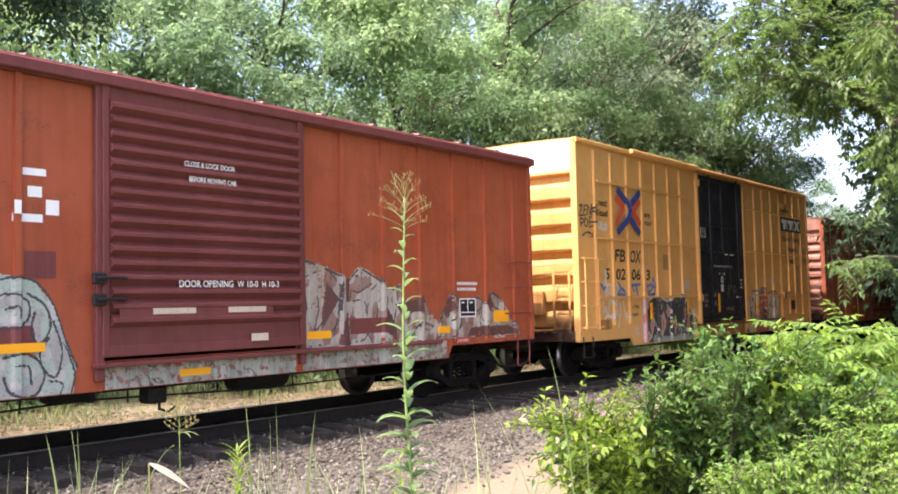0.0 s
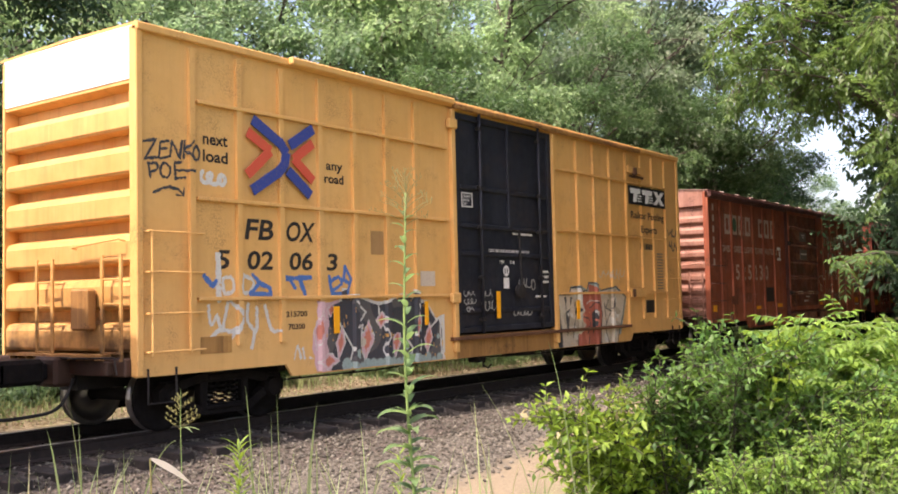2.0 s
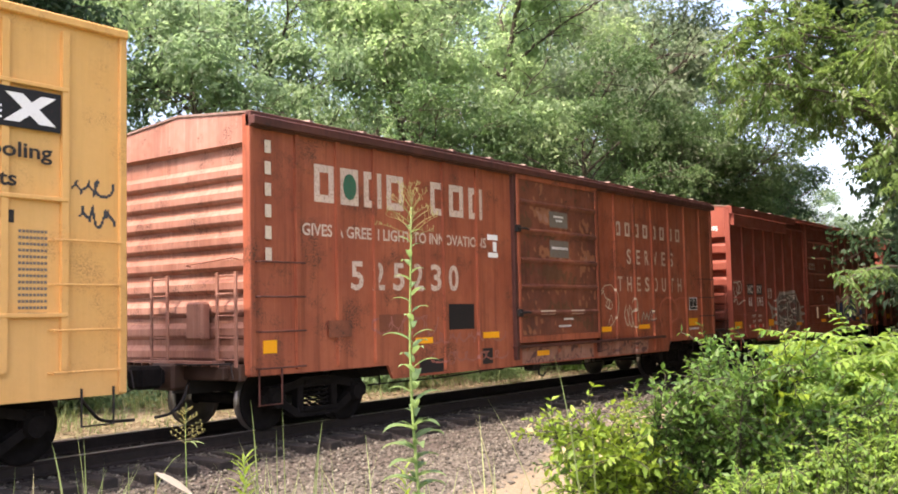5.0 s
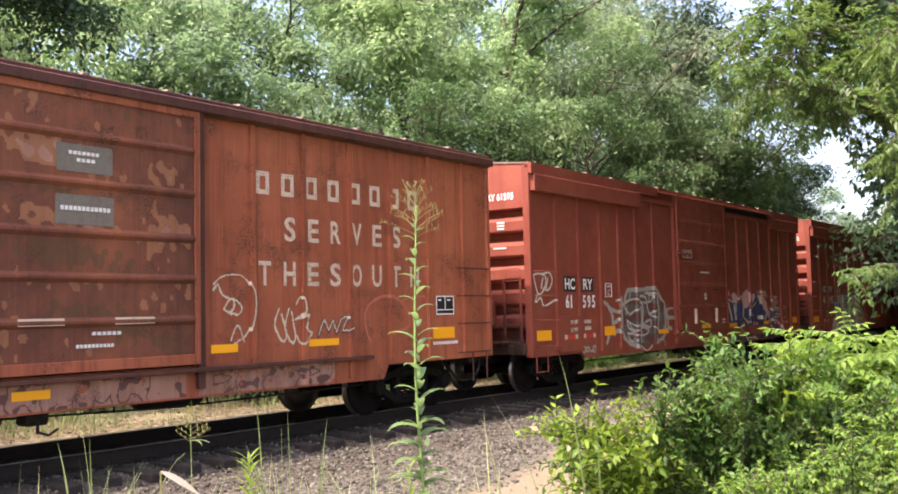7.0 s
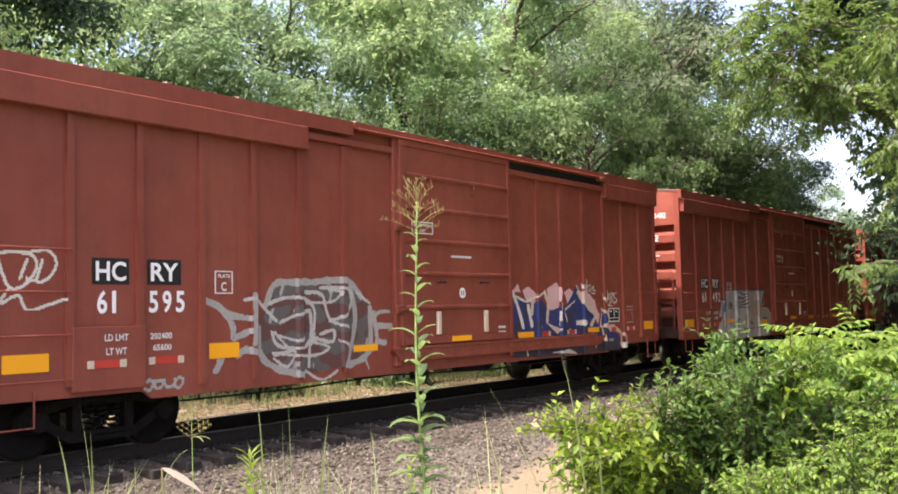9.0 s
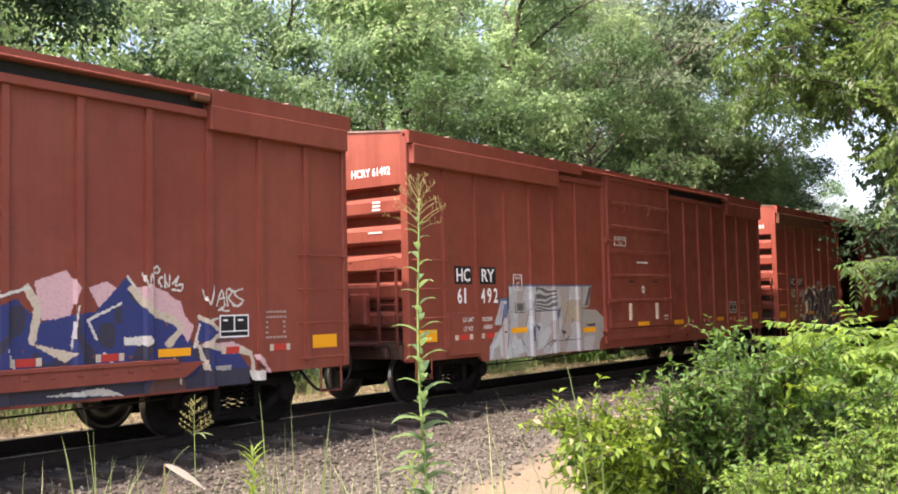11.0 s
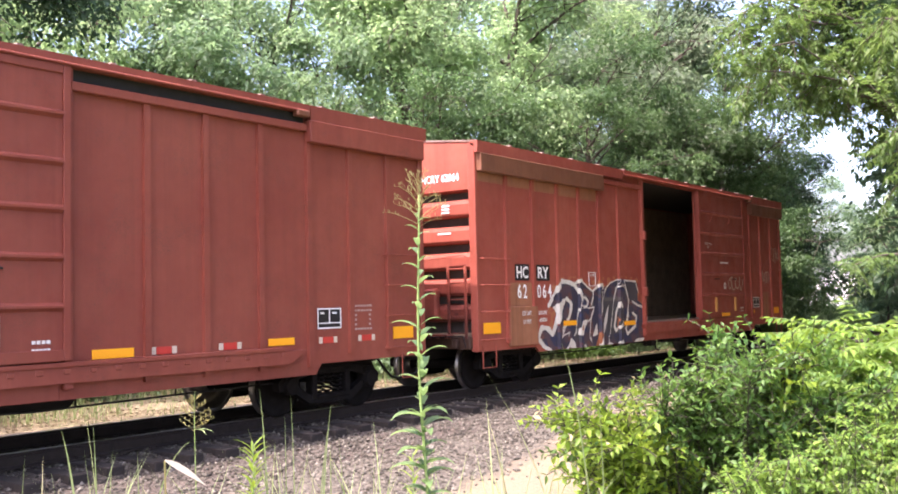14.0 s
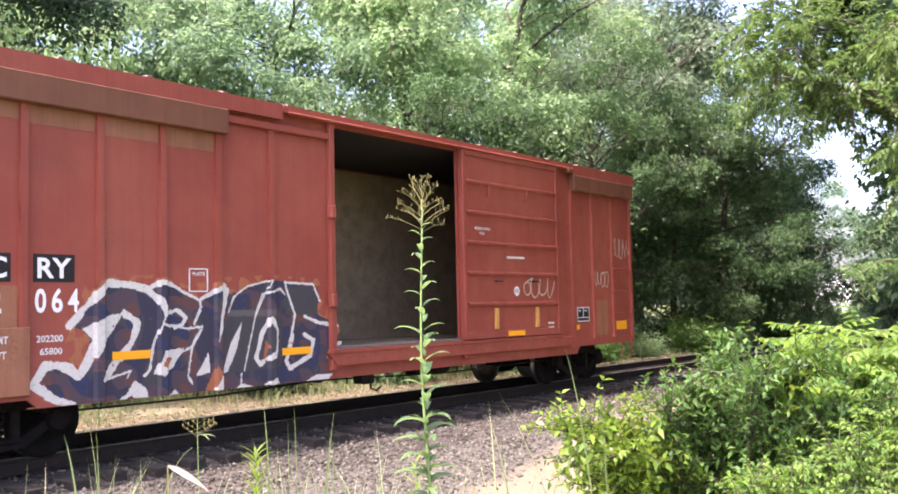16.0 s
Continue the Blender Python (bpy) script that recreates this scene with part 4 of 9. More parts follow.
def navy_piece():
    """Navy and purple letters with white outlines over an orange haze."""
    p = Spray()
    p.fill(4, (2.42, 1.26), (2.69, 1.93), (3.01, 2.06), (3.68, 2.09), (4.15, 1.96), (4.72, 2.07), (5.58, 2.11), (6.47, 2.07), (6.65, 1.73), (6.92, 1.54))
    p.fill(4, (2.42, 1.26), (6.92, 1.54), (6.89, 0.49), (5.01, 0.50), (3.42, 0.56), (2.45, 0.56), (1.88, 0.57), (2.00, 0.89), (2.20, 1.08), (2.51, 1.08))
    p.mottle(4, -1, 25, .3, -.05)
    p.fill(1, (2.50, 1.50), (2.71, 1.71), (2.97, 2.00), (3.50, 1.93), (3.72, 2.01), (3.87, 1.98), (4.14, 1.85), (4.35, 1.79), (4.72, 1.97), (4.81, 1.85), (5.53, 2.04), (6.42, 1.99), (6.49, 1.74), (6.36, 1.59), (6.86, 1.39), (6.82, 0.98), (6.65, 0.62))
    p.fill(1, (2.50, 1.50), (6.65, 0.62), (5.10, 0.53), (3.53, 0.55), (2.64, 0.54), (2.08, 0.86), (2.14, 1.02), (2.33, 1.06), (2.51, 1.04), (2.61, 0.93), (2.77, 1.33), (2.67, 1.45))
    p.mottle(1, 2, 21, .35, .1)
    p.mottle(1, 3, 22, .3, .3)
    p.mottle(1, 5, 23, .4, .25)
    p.mottle(2, 7, 24, .3, .45)
    p.fill(5, (4.78, 1.57), (5.76, 1.51), (5.72, 0.84), (4.71, 0.81))
    p.fill(6, (4.79, 1.64), (5.64, 1.64), (5.64, 1.55), (4.79, 1.56))
    p.fill(5, (5.80, 1.95), (6.46, 1.96), (6.46, 1.55), (5.82, 1.55))
    p.line(0, 0.045, 1, (2.50, 1.50), (2.69, 1.69), (2.99, 1.99), (3.32, 1.96), (3.54, 1.91), (3.72, 1.76), (3.79, 1.62))
    p.line(0, 0.016, 1, (3.79, 1.62), (3.62, 1.23), (3.57, 0.93), (3.49, 0.87))
    p.fill(0, (2.66, 1.46), (3.01, 1.61), (3.19, 1.63), (3.06, 1.43), (2.88, 1.18), (2.68, 0.91), (2.59, 0.96), (2.79, 1.33))
    p.line(0, 0.045, 1, (3.23, 1.62), (3.39, 1.51), (3.32, 1.28), (3.07, 1.02), (2.94, 0.87))
    p.line(0, 0.012, 1, (2.94, 0.86), (3.30, 0.94), (3.25, 0.86))
    p.line(0, 0.05, 1, (2.07, 0.87), (2.20, 1.06), (2.34, 1.06), (2.51, 1.02), (2.62, 0.92))
    p.line(0, 0.05, 1, (2.08, 0.86), (2.27, 0.72), (2.53, 0.59))
    p.fill(0, (3.09, 0.58), (3.24, 0.67), (3.36, 0.83), (3.53, 0.71), (3.55, 0.57))
    p.fill(7, (3.15, 0.57), (3.31, 0.65), (3.42, 0.56))
    p.line(0, 0.03, 1, (3.54, 1.91), (3.72, 2.00), (3.89, 1.97))
    p.line(0, 0.018, 2, (3.89, 1.97), (4.14, 1.85), (4.34, 1.76), (4.32, 1.62), (4.24, 1.48))
    p.line(0, 0.028, 1, (3.79, 1.62), (3.99, 1.65), (4.11, 1.55), (4.03, 1.45), (3.94, 1.45))
    p.line(0, 0.014, 1, (3.76, 1.48), (4.14, 1.42), (4.37, 1.44), (4.18, 1.18), (4.02, 1.12))
    p.fill(0, (3.63, 0.89), (3.77, 1.16), (4.08, 1.18), (3.91, 0.95), (3.75, 0.85))
    p.fill(4, (3.72, 0.97), (3.79, 1.08), (3.91, 1.06), (3.82, 0.95))
    p.line(0, 0.03, 1, (4.35, 1.79), (4.53, 1.87), (4.73, 1.96))
    p.fill(0, (4.69, 1.95), (4.82, 1.93), (4.73, 1.58), (4.60, 1.22), (4.64, 1.58))
    p.fill(0, (4.69, 0.82), (4.83, 1.21), (5.03, 1.48), (4.94, 1.14), (4.78, 0.84))
    p.fill(0, (4.26, 0.81), (4.47, 1.11), (4.49, 0.85))
    p.line(0, 0.014, 1, (4.37, 1.43), (4.20, 1.17), (4.14, 0.83), (4.20, 0.73))
    p.fill(0, (4.53, 0.60), (4.66, 0.79), (4.71, 0.59))
    p.fill(4, (4.40, 0.60), (4.58, 0.93), (4.67, 0.82), (4.54, 0.60))
    p.line(0, 0.012, 1, (4.80, 1.62), (4.90, 1.82), (5.11, 1.95), (5.55, 2.04), (5.27, 1.57), (5.06, 0.83))
    p.line(0, 0.012, 1, (5.01, 0.80), (5.01, 0.67))
    p.line(0, 0.036, 1, (5.53, 1.50), (5.66, 1.35), (5.63, 1.04), (5.34, 0.90), (5.27, 1.00), (5.38, 1.31), (5.51, 1.49))
    p.fill(4, (5.45, 1.24), (5.50, 1.15), (5.46, 1.01), (5.40, 0.99))
    p.line(0, 0.014, 1, (5.27, 1.57), (5.39, 1.85), (5.72, 1.92), (5.81, 1.85))
    p.line(0, 0.018, 1, (5.81, 2.02), (5.87, 1.85), (6.00, 1.56), (5.92, 1.24))
    p.line(0, 0.016, 1, (5.81, 2.01), (6.37, 1.99), (6.50, 1.74))
    p.line(0, 0.024, 1, (6.19, 1.53), (6.46, 1.44), (6.87, 1.38))
    p.line(0, 0.034, 1, (6.19, 1.27), (6.36, 1.19), (6.30, 0.97), (5.89, 0.81), (5.82, 0.92), (5.95, 1.27))
    p.fill(3, (6.62, 1.36), (6.84, 1.36), (6.80, 1.02), (6.66, 0.97))
    p.line(0, 0.028, 1, (6.66, 0.94), (6.85, 1.12), (7.02, 1.14))
    p.fill(0, (6.15, 0.59), (6.39, 0.69), (6.75, 0.69), (6.65, 0.59))
    p.fill(0, (4.89, 0.60), (5.01, 0.67), (5.20, 0.62), (5.17, 0.56))
    p.fill(0, (5.33, 0.59), (5.65, 0.72), (5.69, 0.62))
    p.fill(0, (3.82, 0.57), (3.94, 0.68), (4.03, 0.58))
    return p


def cream_piece():
    """Cream and red letters with dark outlines and a thin green edge."""
    p = Spray()
    p.fill(5, (9.91, 1.53), (10.13, 1.68), (10.59, 1.70), (10.65, 1.83), (11.05, 1.85), (11.35, 1.77), (11.44, 1.93), (11.70, 1.93), (12.00, 1.76), (12.72, 1.85), (13.23, 1.60), (12.90, 0.76), (10.31, 0.46), (10.24, 0.72))
    p.fill(0, (9.96, 1.55), (10.16, 1.64), (10.62, 1.67), (10.66, 1.78), (11.03, 1.80), (11.37, 1.72), (11.98, 1.72), (12.69, 1.79), (13.16, 1.58), (12.79, 0.77), (12.72, 0.46), (11.35, 0.47), (10.31, 0.47), (10.27, 0.72), (9.98, 1.29))
    p.mottle(0, 4, 31, .4, .5)
    p.mottle(0, 3, 33, .35, .55)
    p.fill(1, (11.03, 1.54), (11.17, 1.69), (11.41, 1.72), (11.45, 1.88), (11.67, 1.85), (11.97, 1.68), (12.04, 1.21), (11.96, 0.82), (11.97, 0.49), (10.88, 0.51), (10.93, 0.81), (11.31, 1.01), (11.04, 1.16), (11.26, 1.31), (11.17, 1.45))
    p.mottle(1, 6, 32, .4, .3)
    p.fill(3, (9.98, 1.62), (10.18, 1.64), (10.16, 1.28), (9.98, 1.29))
    p.fill(2, (9.98, 1.26), (10.16, 1.28), (10.27, 0.72), (10.27, 0.53), (10.12, 0.53))
    p.fill(3, (10.96, 1.80), (11.11, 1.79), (11.12, 1.54), (11.03, 1.39), (10.95, 1.54))
    p.fill(2, (10.42, 1.30), (10.62, 1.37), (10.59, 1.25), (10.51, 0.83), (10.46, 1.16))
    p.fill(2, (10.37, 1.61), (10.47, 1.61), (10.45, 1.40))
    p.fill(2, (10.61, 1.61), (10.72, 1.61), (10.63, 1.43))
    p.fill(2, (10.80, 1.24), (10.88, 1.41), (11.13, 1.34))
    p.fill(3, (10.48, 1.27), (10.59, 1.32), (10.56, 1.18))
    p.line(2, 0.014, 1, (10.13, 1.64), (10.21, 1.14), (10.27, 0.70))
    p.line(2, 0.014, 1, (10.80, 1.44), (10.85, 1.24), (10.71, 0.77))
    p.line(2, 0.014, 1, (10.42, 1.61), (10.48, 0.83))
    p.line(2, 0.014, 1, (11.46, 1.37), (11.71, 1.48), (11.92, 1.48), (12.04, 1.27), (11.96, 0.90), (11.97, 0.49))
    p.fill(2, (11.54, 1.25), (11.71, 1.34), (11.82, 1.20), (11.71, 0.97), (11.58, 0.80))
    p.fill(3, (11.69, 1.31), (11.82, 1.29), (11.77, 1.17))
    p.fill(6, (11.65, 1.13), (11.79, 1.12), (11.75, 1.06))
    p.line(2, 0.013, 1, (11.12, 1.20), (11.41, 1.15), (11.48, 1.05), (11.34, 0.81))
    p.line(2, 0.013, 1, (11.16, 1.30), (11.11, 1.09), (11.15, 1.00))
    p.line(3, 0.01, 1, (11.33, 1.46), (11.49, 1.53), (11.82, 1.51))
    p.line(2, 0.014, 1, (12.13, 1.47), (12.19, 1.18), (12.21, 0.80), (12.40, 0.46))
    p.line(2, 0.014, 1, (12.35, 1.55), (12.19, 1.36), (12.46, 1.29), (12.21, 1.02))
    p.fill(2, (12.46, 1.33), (12.55, 1.57), (12.70, 1.59), (12.62, 1.41))
    p.fill(2, (12.55, 1.06), (12.69, 1.18), (12.68, 1.00))
    p.fill(3, (12.51, 1.27), (12.68, 1.34), (12.65, 0.86), (12.54, 0.86))
    p.line(2, 0.014, 1, (13.18, 1.60), (12.98, 1.08), (12.79, 0.77), (12.71, 0.46))
    p.fill(2, (11.84, 0.53), (11.91, 0.71), (12.04, 0.50))
    p.line(2, 0.013, 1, (10.93, 0.80), (10.90, 0.51))
    p.line(2, 0.013, 1, (11.42, 0.75), (11.36, 0.47))
    p.line(2, 0.016, 1, (9.96, 1.55), (10.16, 1.66), (10.60, 1.67), (10.65, 1.80), (11.03, 1.83), (11.09, 1.72), (11.36, 1.75), (11.45, 1.91), (11.68, 1.91), (11.99, 1.74), (12.70, 1.83), (13.18, 1.60))
    return p


def marker_tag():
    """Black marker strokes."""
    p = Spray()
    p.line(0, 0.017, 1, (0.10, 3.64), (0.31, 3.69), (0.14, 3.43), (0.34, 3.47))
    p.line(0, 0.017, 1, (0.49, 3.69), (0.37, 3.66), (0.35, 3.45), (0.50, 3.49))
    p.line(0, 0.017, 1, (0.36, 3.57), (0.46, 3.59))
    p.line(0, 0.017, 1, (0.52, 3.49), (0.55, 3.69), (0.67, 3.49), (0.71, 3.71))
    p.line(0, 0.017, 1, (0.75, 3.72), (0.73, 3.49))
    p.line(0, 0.017, 1, (0.86, 3.72), (0.74, 3.60), (0.89, 3.48))
    p.line(0, 0.017, 1, (0.19, 3.38), (0.22, 3.20))
    p.line(0, 0.017, 1, (0.59, 3.43), (0.60, 3.22), (0.76, 3.25))
    p.line(0, 0.017, 1, (0.71, 3.44), (0.59, 3.42))
    p.line(0, 0.017, 1, (0.59, 3.33), (0.89, 3.34))
    p.line(0, 0.017, 1, (0.73, 3.11), (0.73, 2.99), (0.62, 3.01))
    p.line(0, 0.017, 3, (0.92, 3.69), (0.85, 3.61), (0.86, 3.49), (0.95, 3.49), (0.99, 3.59), (0.92, 3.69))
    p.line(0, 0.017, 3, (0.18, 3.37), (0.31, 3.39), (0.32, 3.31), (0.20, 3.27))
    p.line(0, 0.017, 3, (0.42, 3.41), (0.37, 3.32), (0.40, 3.23), (0.49, 3.24), (0.52, 3.35), (0.42, 3.41))
    p.line(0, 0.017, 3, (0.27, 3.02), (0.46, 3.10), (0.65, 3.08), (0.73, 3.00))
    return p


def bubble_tag():
    """White bubble scrawl and faint blue strokes."""
    p = Spray()
    p.line(0, 0.045, 1, (1.27, 2.27), (1.29, 1.68))
    p.line(0, 0.026, 4, (1.36, 1.96), (1.51, 1.96), (1.54, 1.80), (1.39, 1.76), (1.36, 1.88), (1.36, 1.96))
    p.line(0, 0.026, 4, (1.70, 2.00), (1.89, 1.93), (1.84, 1.78), (1.68, 1.78), (1.68, 1.96), (1.72, 2.00))
    p.line(0, 0.026, 4, (1.11, 1.60), (1.15, 1.35), (1.25, 1.46), (1.33, 1.27), (1.43, 1.63))
    p.line(0, 0.026, 4, (1.48, 1.66), (1.68, 1.45), (1.53, 1.26), (1.29, 1.28), (1.10, 1.11), (1.37, 1.08), (1.63, 1.29))
    p.line(0, 0.026, 4, (1.79, 1.61), (1.78, 1.39), (1.93, 1.24), (1.95, 1.55))
    p.line(0, 0.026, 4, (1.91, 1.25), (1.85, 1.02))
    p.line(0, 0.026, 4, (2.10, 1.58), (2.21, 1.26), (2.35, 1.23))
    p.line(0, 0.02, 2, (2.65, 0.82), (2.71, 1.00), (2.78, 0.83))
    p.line(0, 0.02, 2, (2.82, 0.96), (2.87, 0.75))
    p.line(0, 0.02, 2, (2.96, 0.82), (3.10, 0.73), (3.19, 0.61))
    p.line(1, 0.032, 1, (1.88, 2.01), (2.00, 1.90), (2.19, 1.83), (2.21, 1.74), (1.84, 1.75), (2.00, 1.90))
    p.line(1, 0.032, 1, (1.04, 1.99), (1.18, 1.86), (1.24, 1.92))
    p.line(1, 0.036, 1, (2.51, 1.96), (2.99, 1.98))
    p.line(1, 0.034, 1, (2.58, 1.96), (2.68, 1.83))
    p.line(1, 0.034, 1, (2.76, 1.97), (2.88, 1.74))
    p.line(1, 0.03, 1, (3.39, 1.99), (3.45, 1.74), (3.79, 1.74), (3.87, 1.96), (3.74, 2.15), (3.71, 1.95), (3.84, 1.89))
    p.line(1, 0.026, 2, (3.41, 1.92), (3.59, 1.99), (3.66, 1.89), (3.46, 1.79))
    return p


def blue_piece():
    """Blue and navy letters with cream strokes and pink bubbles."""
    p = Spray()
    p.fill(3, (10.54, 1.94), (10.75, 2.02), (11.03, 1.88), (10.97, 1.68), (10.67, 1.74))
    p.fill(3, (11.44, 1.98), (11.83, 2.11), (11.99, 1.91), (11.85, 1.53), (11.52, 1.56))
    p.fill(3, (12.11, 1.91), (12.35, 1.99), (12.53, 1.87), (12.26, 1.65))
    p.fill(3, (12.92, 1.87), (13.41, 1.75), (13.55, 1.27), (13.27, 1.50))
    p.fill(3, (10.17, 1.91), (10.38, 2.07), (10.47, 1.91))
    p.fill(7, (13.77, 1.29), (14.00, 1.41), (14.43, 1.11), (14.33, 1.07))
    p.fill(1, (10.17, 1.84), (10.63, 1.76), (10.80, 1.64), (11.23, 1.79), (11.50, 1.53), (11.95, 1.61), (12.19, 1.63), (12.62, 2.04), (12.91, 1.71), (13.41, 1.42), (13.63, 1.17), (14.33, 1.07), (14.52, 0.85), (14.49, 0.66), (13.59, 0.63))
    p.fill(1, (10.17, 1.84), (13.59, 0.63), (12.44, 0.65), (11.76, 0.79), (11.18, 0.97), (10.29, 1.04), (10.10, 1.26))
    p.fill(4, (10.06, 1.00), (11.18, 1.00), (12.45, 0.77), (14.49, 0.77), (14.48, 0.53), (10.08, 0.69))
    p.mottle(1, 4, 41, .35, .35)
    p.line(2, 0.045, 1, (10.20, 1.91), (10.40, 1.55), (10.54, 1.25))
    p.line(2, 0.05, 1, (10.73, 1.64), (10.85, 1.27))
    p.line(0, 0.05, 1, (11.36, 1.90), (11.48, 1.70), (11.42, 1.34))
    p.line(0, 0.05, 1, (10.90, 1.70), (10.86, 1.50))
    p.fill(0, (12.57, 1.55), (12.85, 1.51), (12.79, 1.22), (12.59, 1.23))
    p.line(2, 0.018, 1, (12.63, 2.05), (12.88, 1.75), (13.44, 1.45), (13.29, 1.25))
    p.line(2, 0.018, 1, (10.17, 1.87), (10.66, 1.72), (11.38, 1.91))
    p.line(2, 0.014, 1, (12.21, 1.32), (12.10, 1.54), (12.60, 1.75))
    p.fill(0, (11.38, 1.31), (11.97, 1.16), (11.81, 1.07))
    p.fill(2, (11.53, 0.71), (12.29, 0.75), (12.61, 0.64))
    p.line(2, 0.016, 1, (11.13, 1.24), (11.27, 0.92))
    p.line(2, 0.02, 1, (12.31, 1.15), (12.53, 0.92))
    p.line(2, 0.014, 1, (13.63, 1.17), (13.83, 1.49), (14.09, 1.53))
    p.fill(2, (10.49, 0.97), (10.90, 1.00), (10.83, 0.90))
    p.line(2, 0.016, 1, (10.59, 0.93), (10.68, 0.70))
    p.fill(3, (10.00, 0.98), (10.29, 1.00), (10.22, 0.90))
    p.line(2, 0.012, 1, (11.96, 1.71), (11.89, 1.22))
    p.fill(3, (12.76, 1.91), (12.94, 1.95), (13.22, 1.85), (13.51, 1.52), (13.61, 1.43), (13.51, 1.22), (13.40, 1.40), (13.03, 1.62))
    p.fill(1, (12.55, 1.88), (12.67, 1.79), (12.85, 1.65), (13.06, 1.56), (13.28, 1.50), (13.34, 1.38), (13.25, 1.23), (12.56, 1.27))
    p.line(0, 0.05, 3, (12.68, 1.90), (12.82, 1.77), (13.03, 1.60), (13.28, 1.52), (13.39, 1.40), (13.31, 1.29), (13.21, 1.22))
    p.fill(2, (12.58, 1.32), (12.91, 1.33), (13.01, 1.26), (12.91, 1.21), (12.58, 1.24))
    p.fill(1, (13.68, 1.53), (14.04, 1.34), (13.78, 1.18), (13.67, 1.24))
    p.line(0, 0.03, 1, (13.70, 1.54), (14.09, 1.33), (13.78, 1.19))
    p.fill(3, (13.90, 1.19), (14.24, 1.21), (14.55, 1.07), (14.24, 1.08))
    p.fill(4, (13.77, 1.15), (14.32, 1.07), (14.52, 0.82), (14.54, 0.64), (13.51, 0.59), (13.58, 0.77), (13.71, 0.88))
    p.fill(1, (13.82, 1.14), (14.32, 1.06), (14.50, 0.85), (13.85, 0.87))
    p.line(0, 0.034, 2, (13.77, 1.18), (14.24, 1.09), (14.55, 1.04), (14.59, 0.82))
    p.fill(0, (13.65, 1.21), (13.72, 1.18), (13.84, 0.86), (13.76, 0.86))
    p.line(2, 0.016, 1, (13.70, 1.44), (13.61, 1.17))
    p.fill(2, (14.52, 0.81), (14.79, 0.80), (14.82, 0.67), (14.58, 0.67))
    p.line(3, 0.03, 1, (14.64, 1.00), (14.89, 0.78))
    p.fill(1, (12.56, 0.98), (13.13, 0.96), (13.61, 0.94), (13.58, 0.85), (12.56, 0.90))
    p.fill(7, (13.03, 0.93), (13.41, 0.93), (13.49, 0.63), (12.85, 0.61))
    p.line(2, 0.014, 1, (13.30, 1.04), (13.41, 0.90), (13.40, 0.72))
    p.fill(5, (13.95, 0.90), (14.21, 0.90), (14.21, 0.84), (13.96, 0.84))
    return p


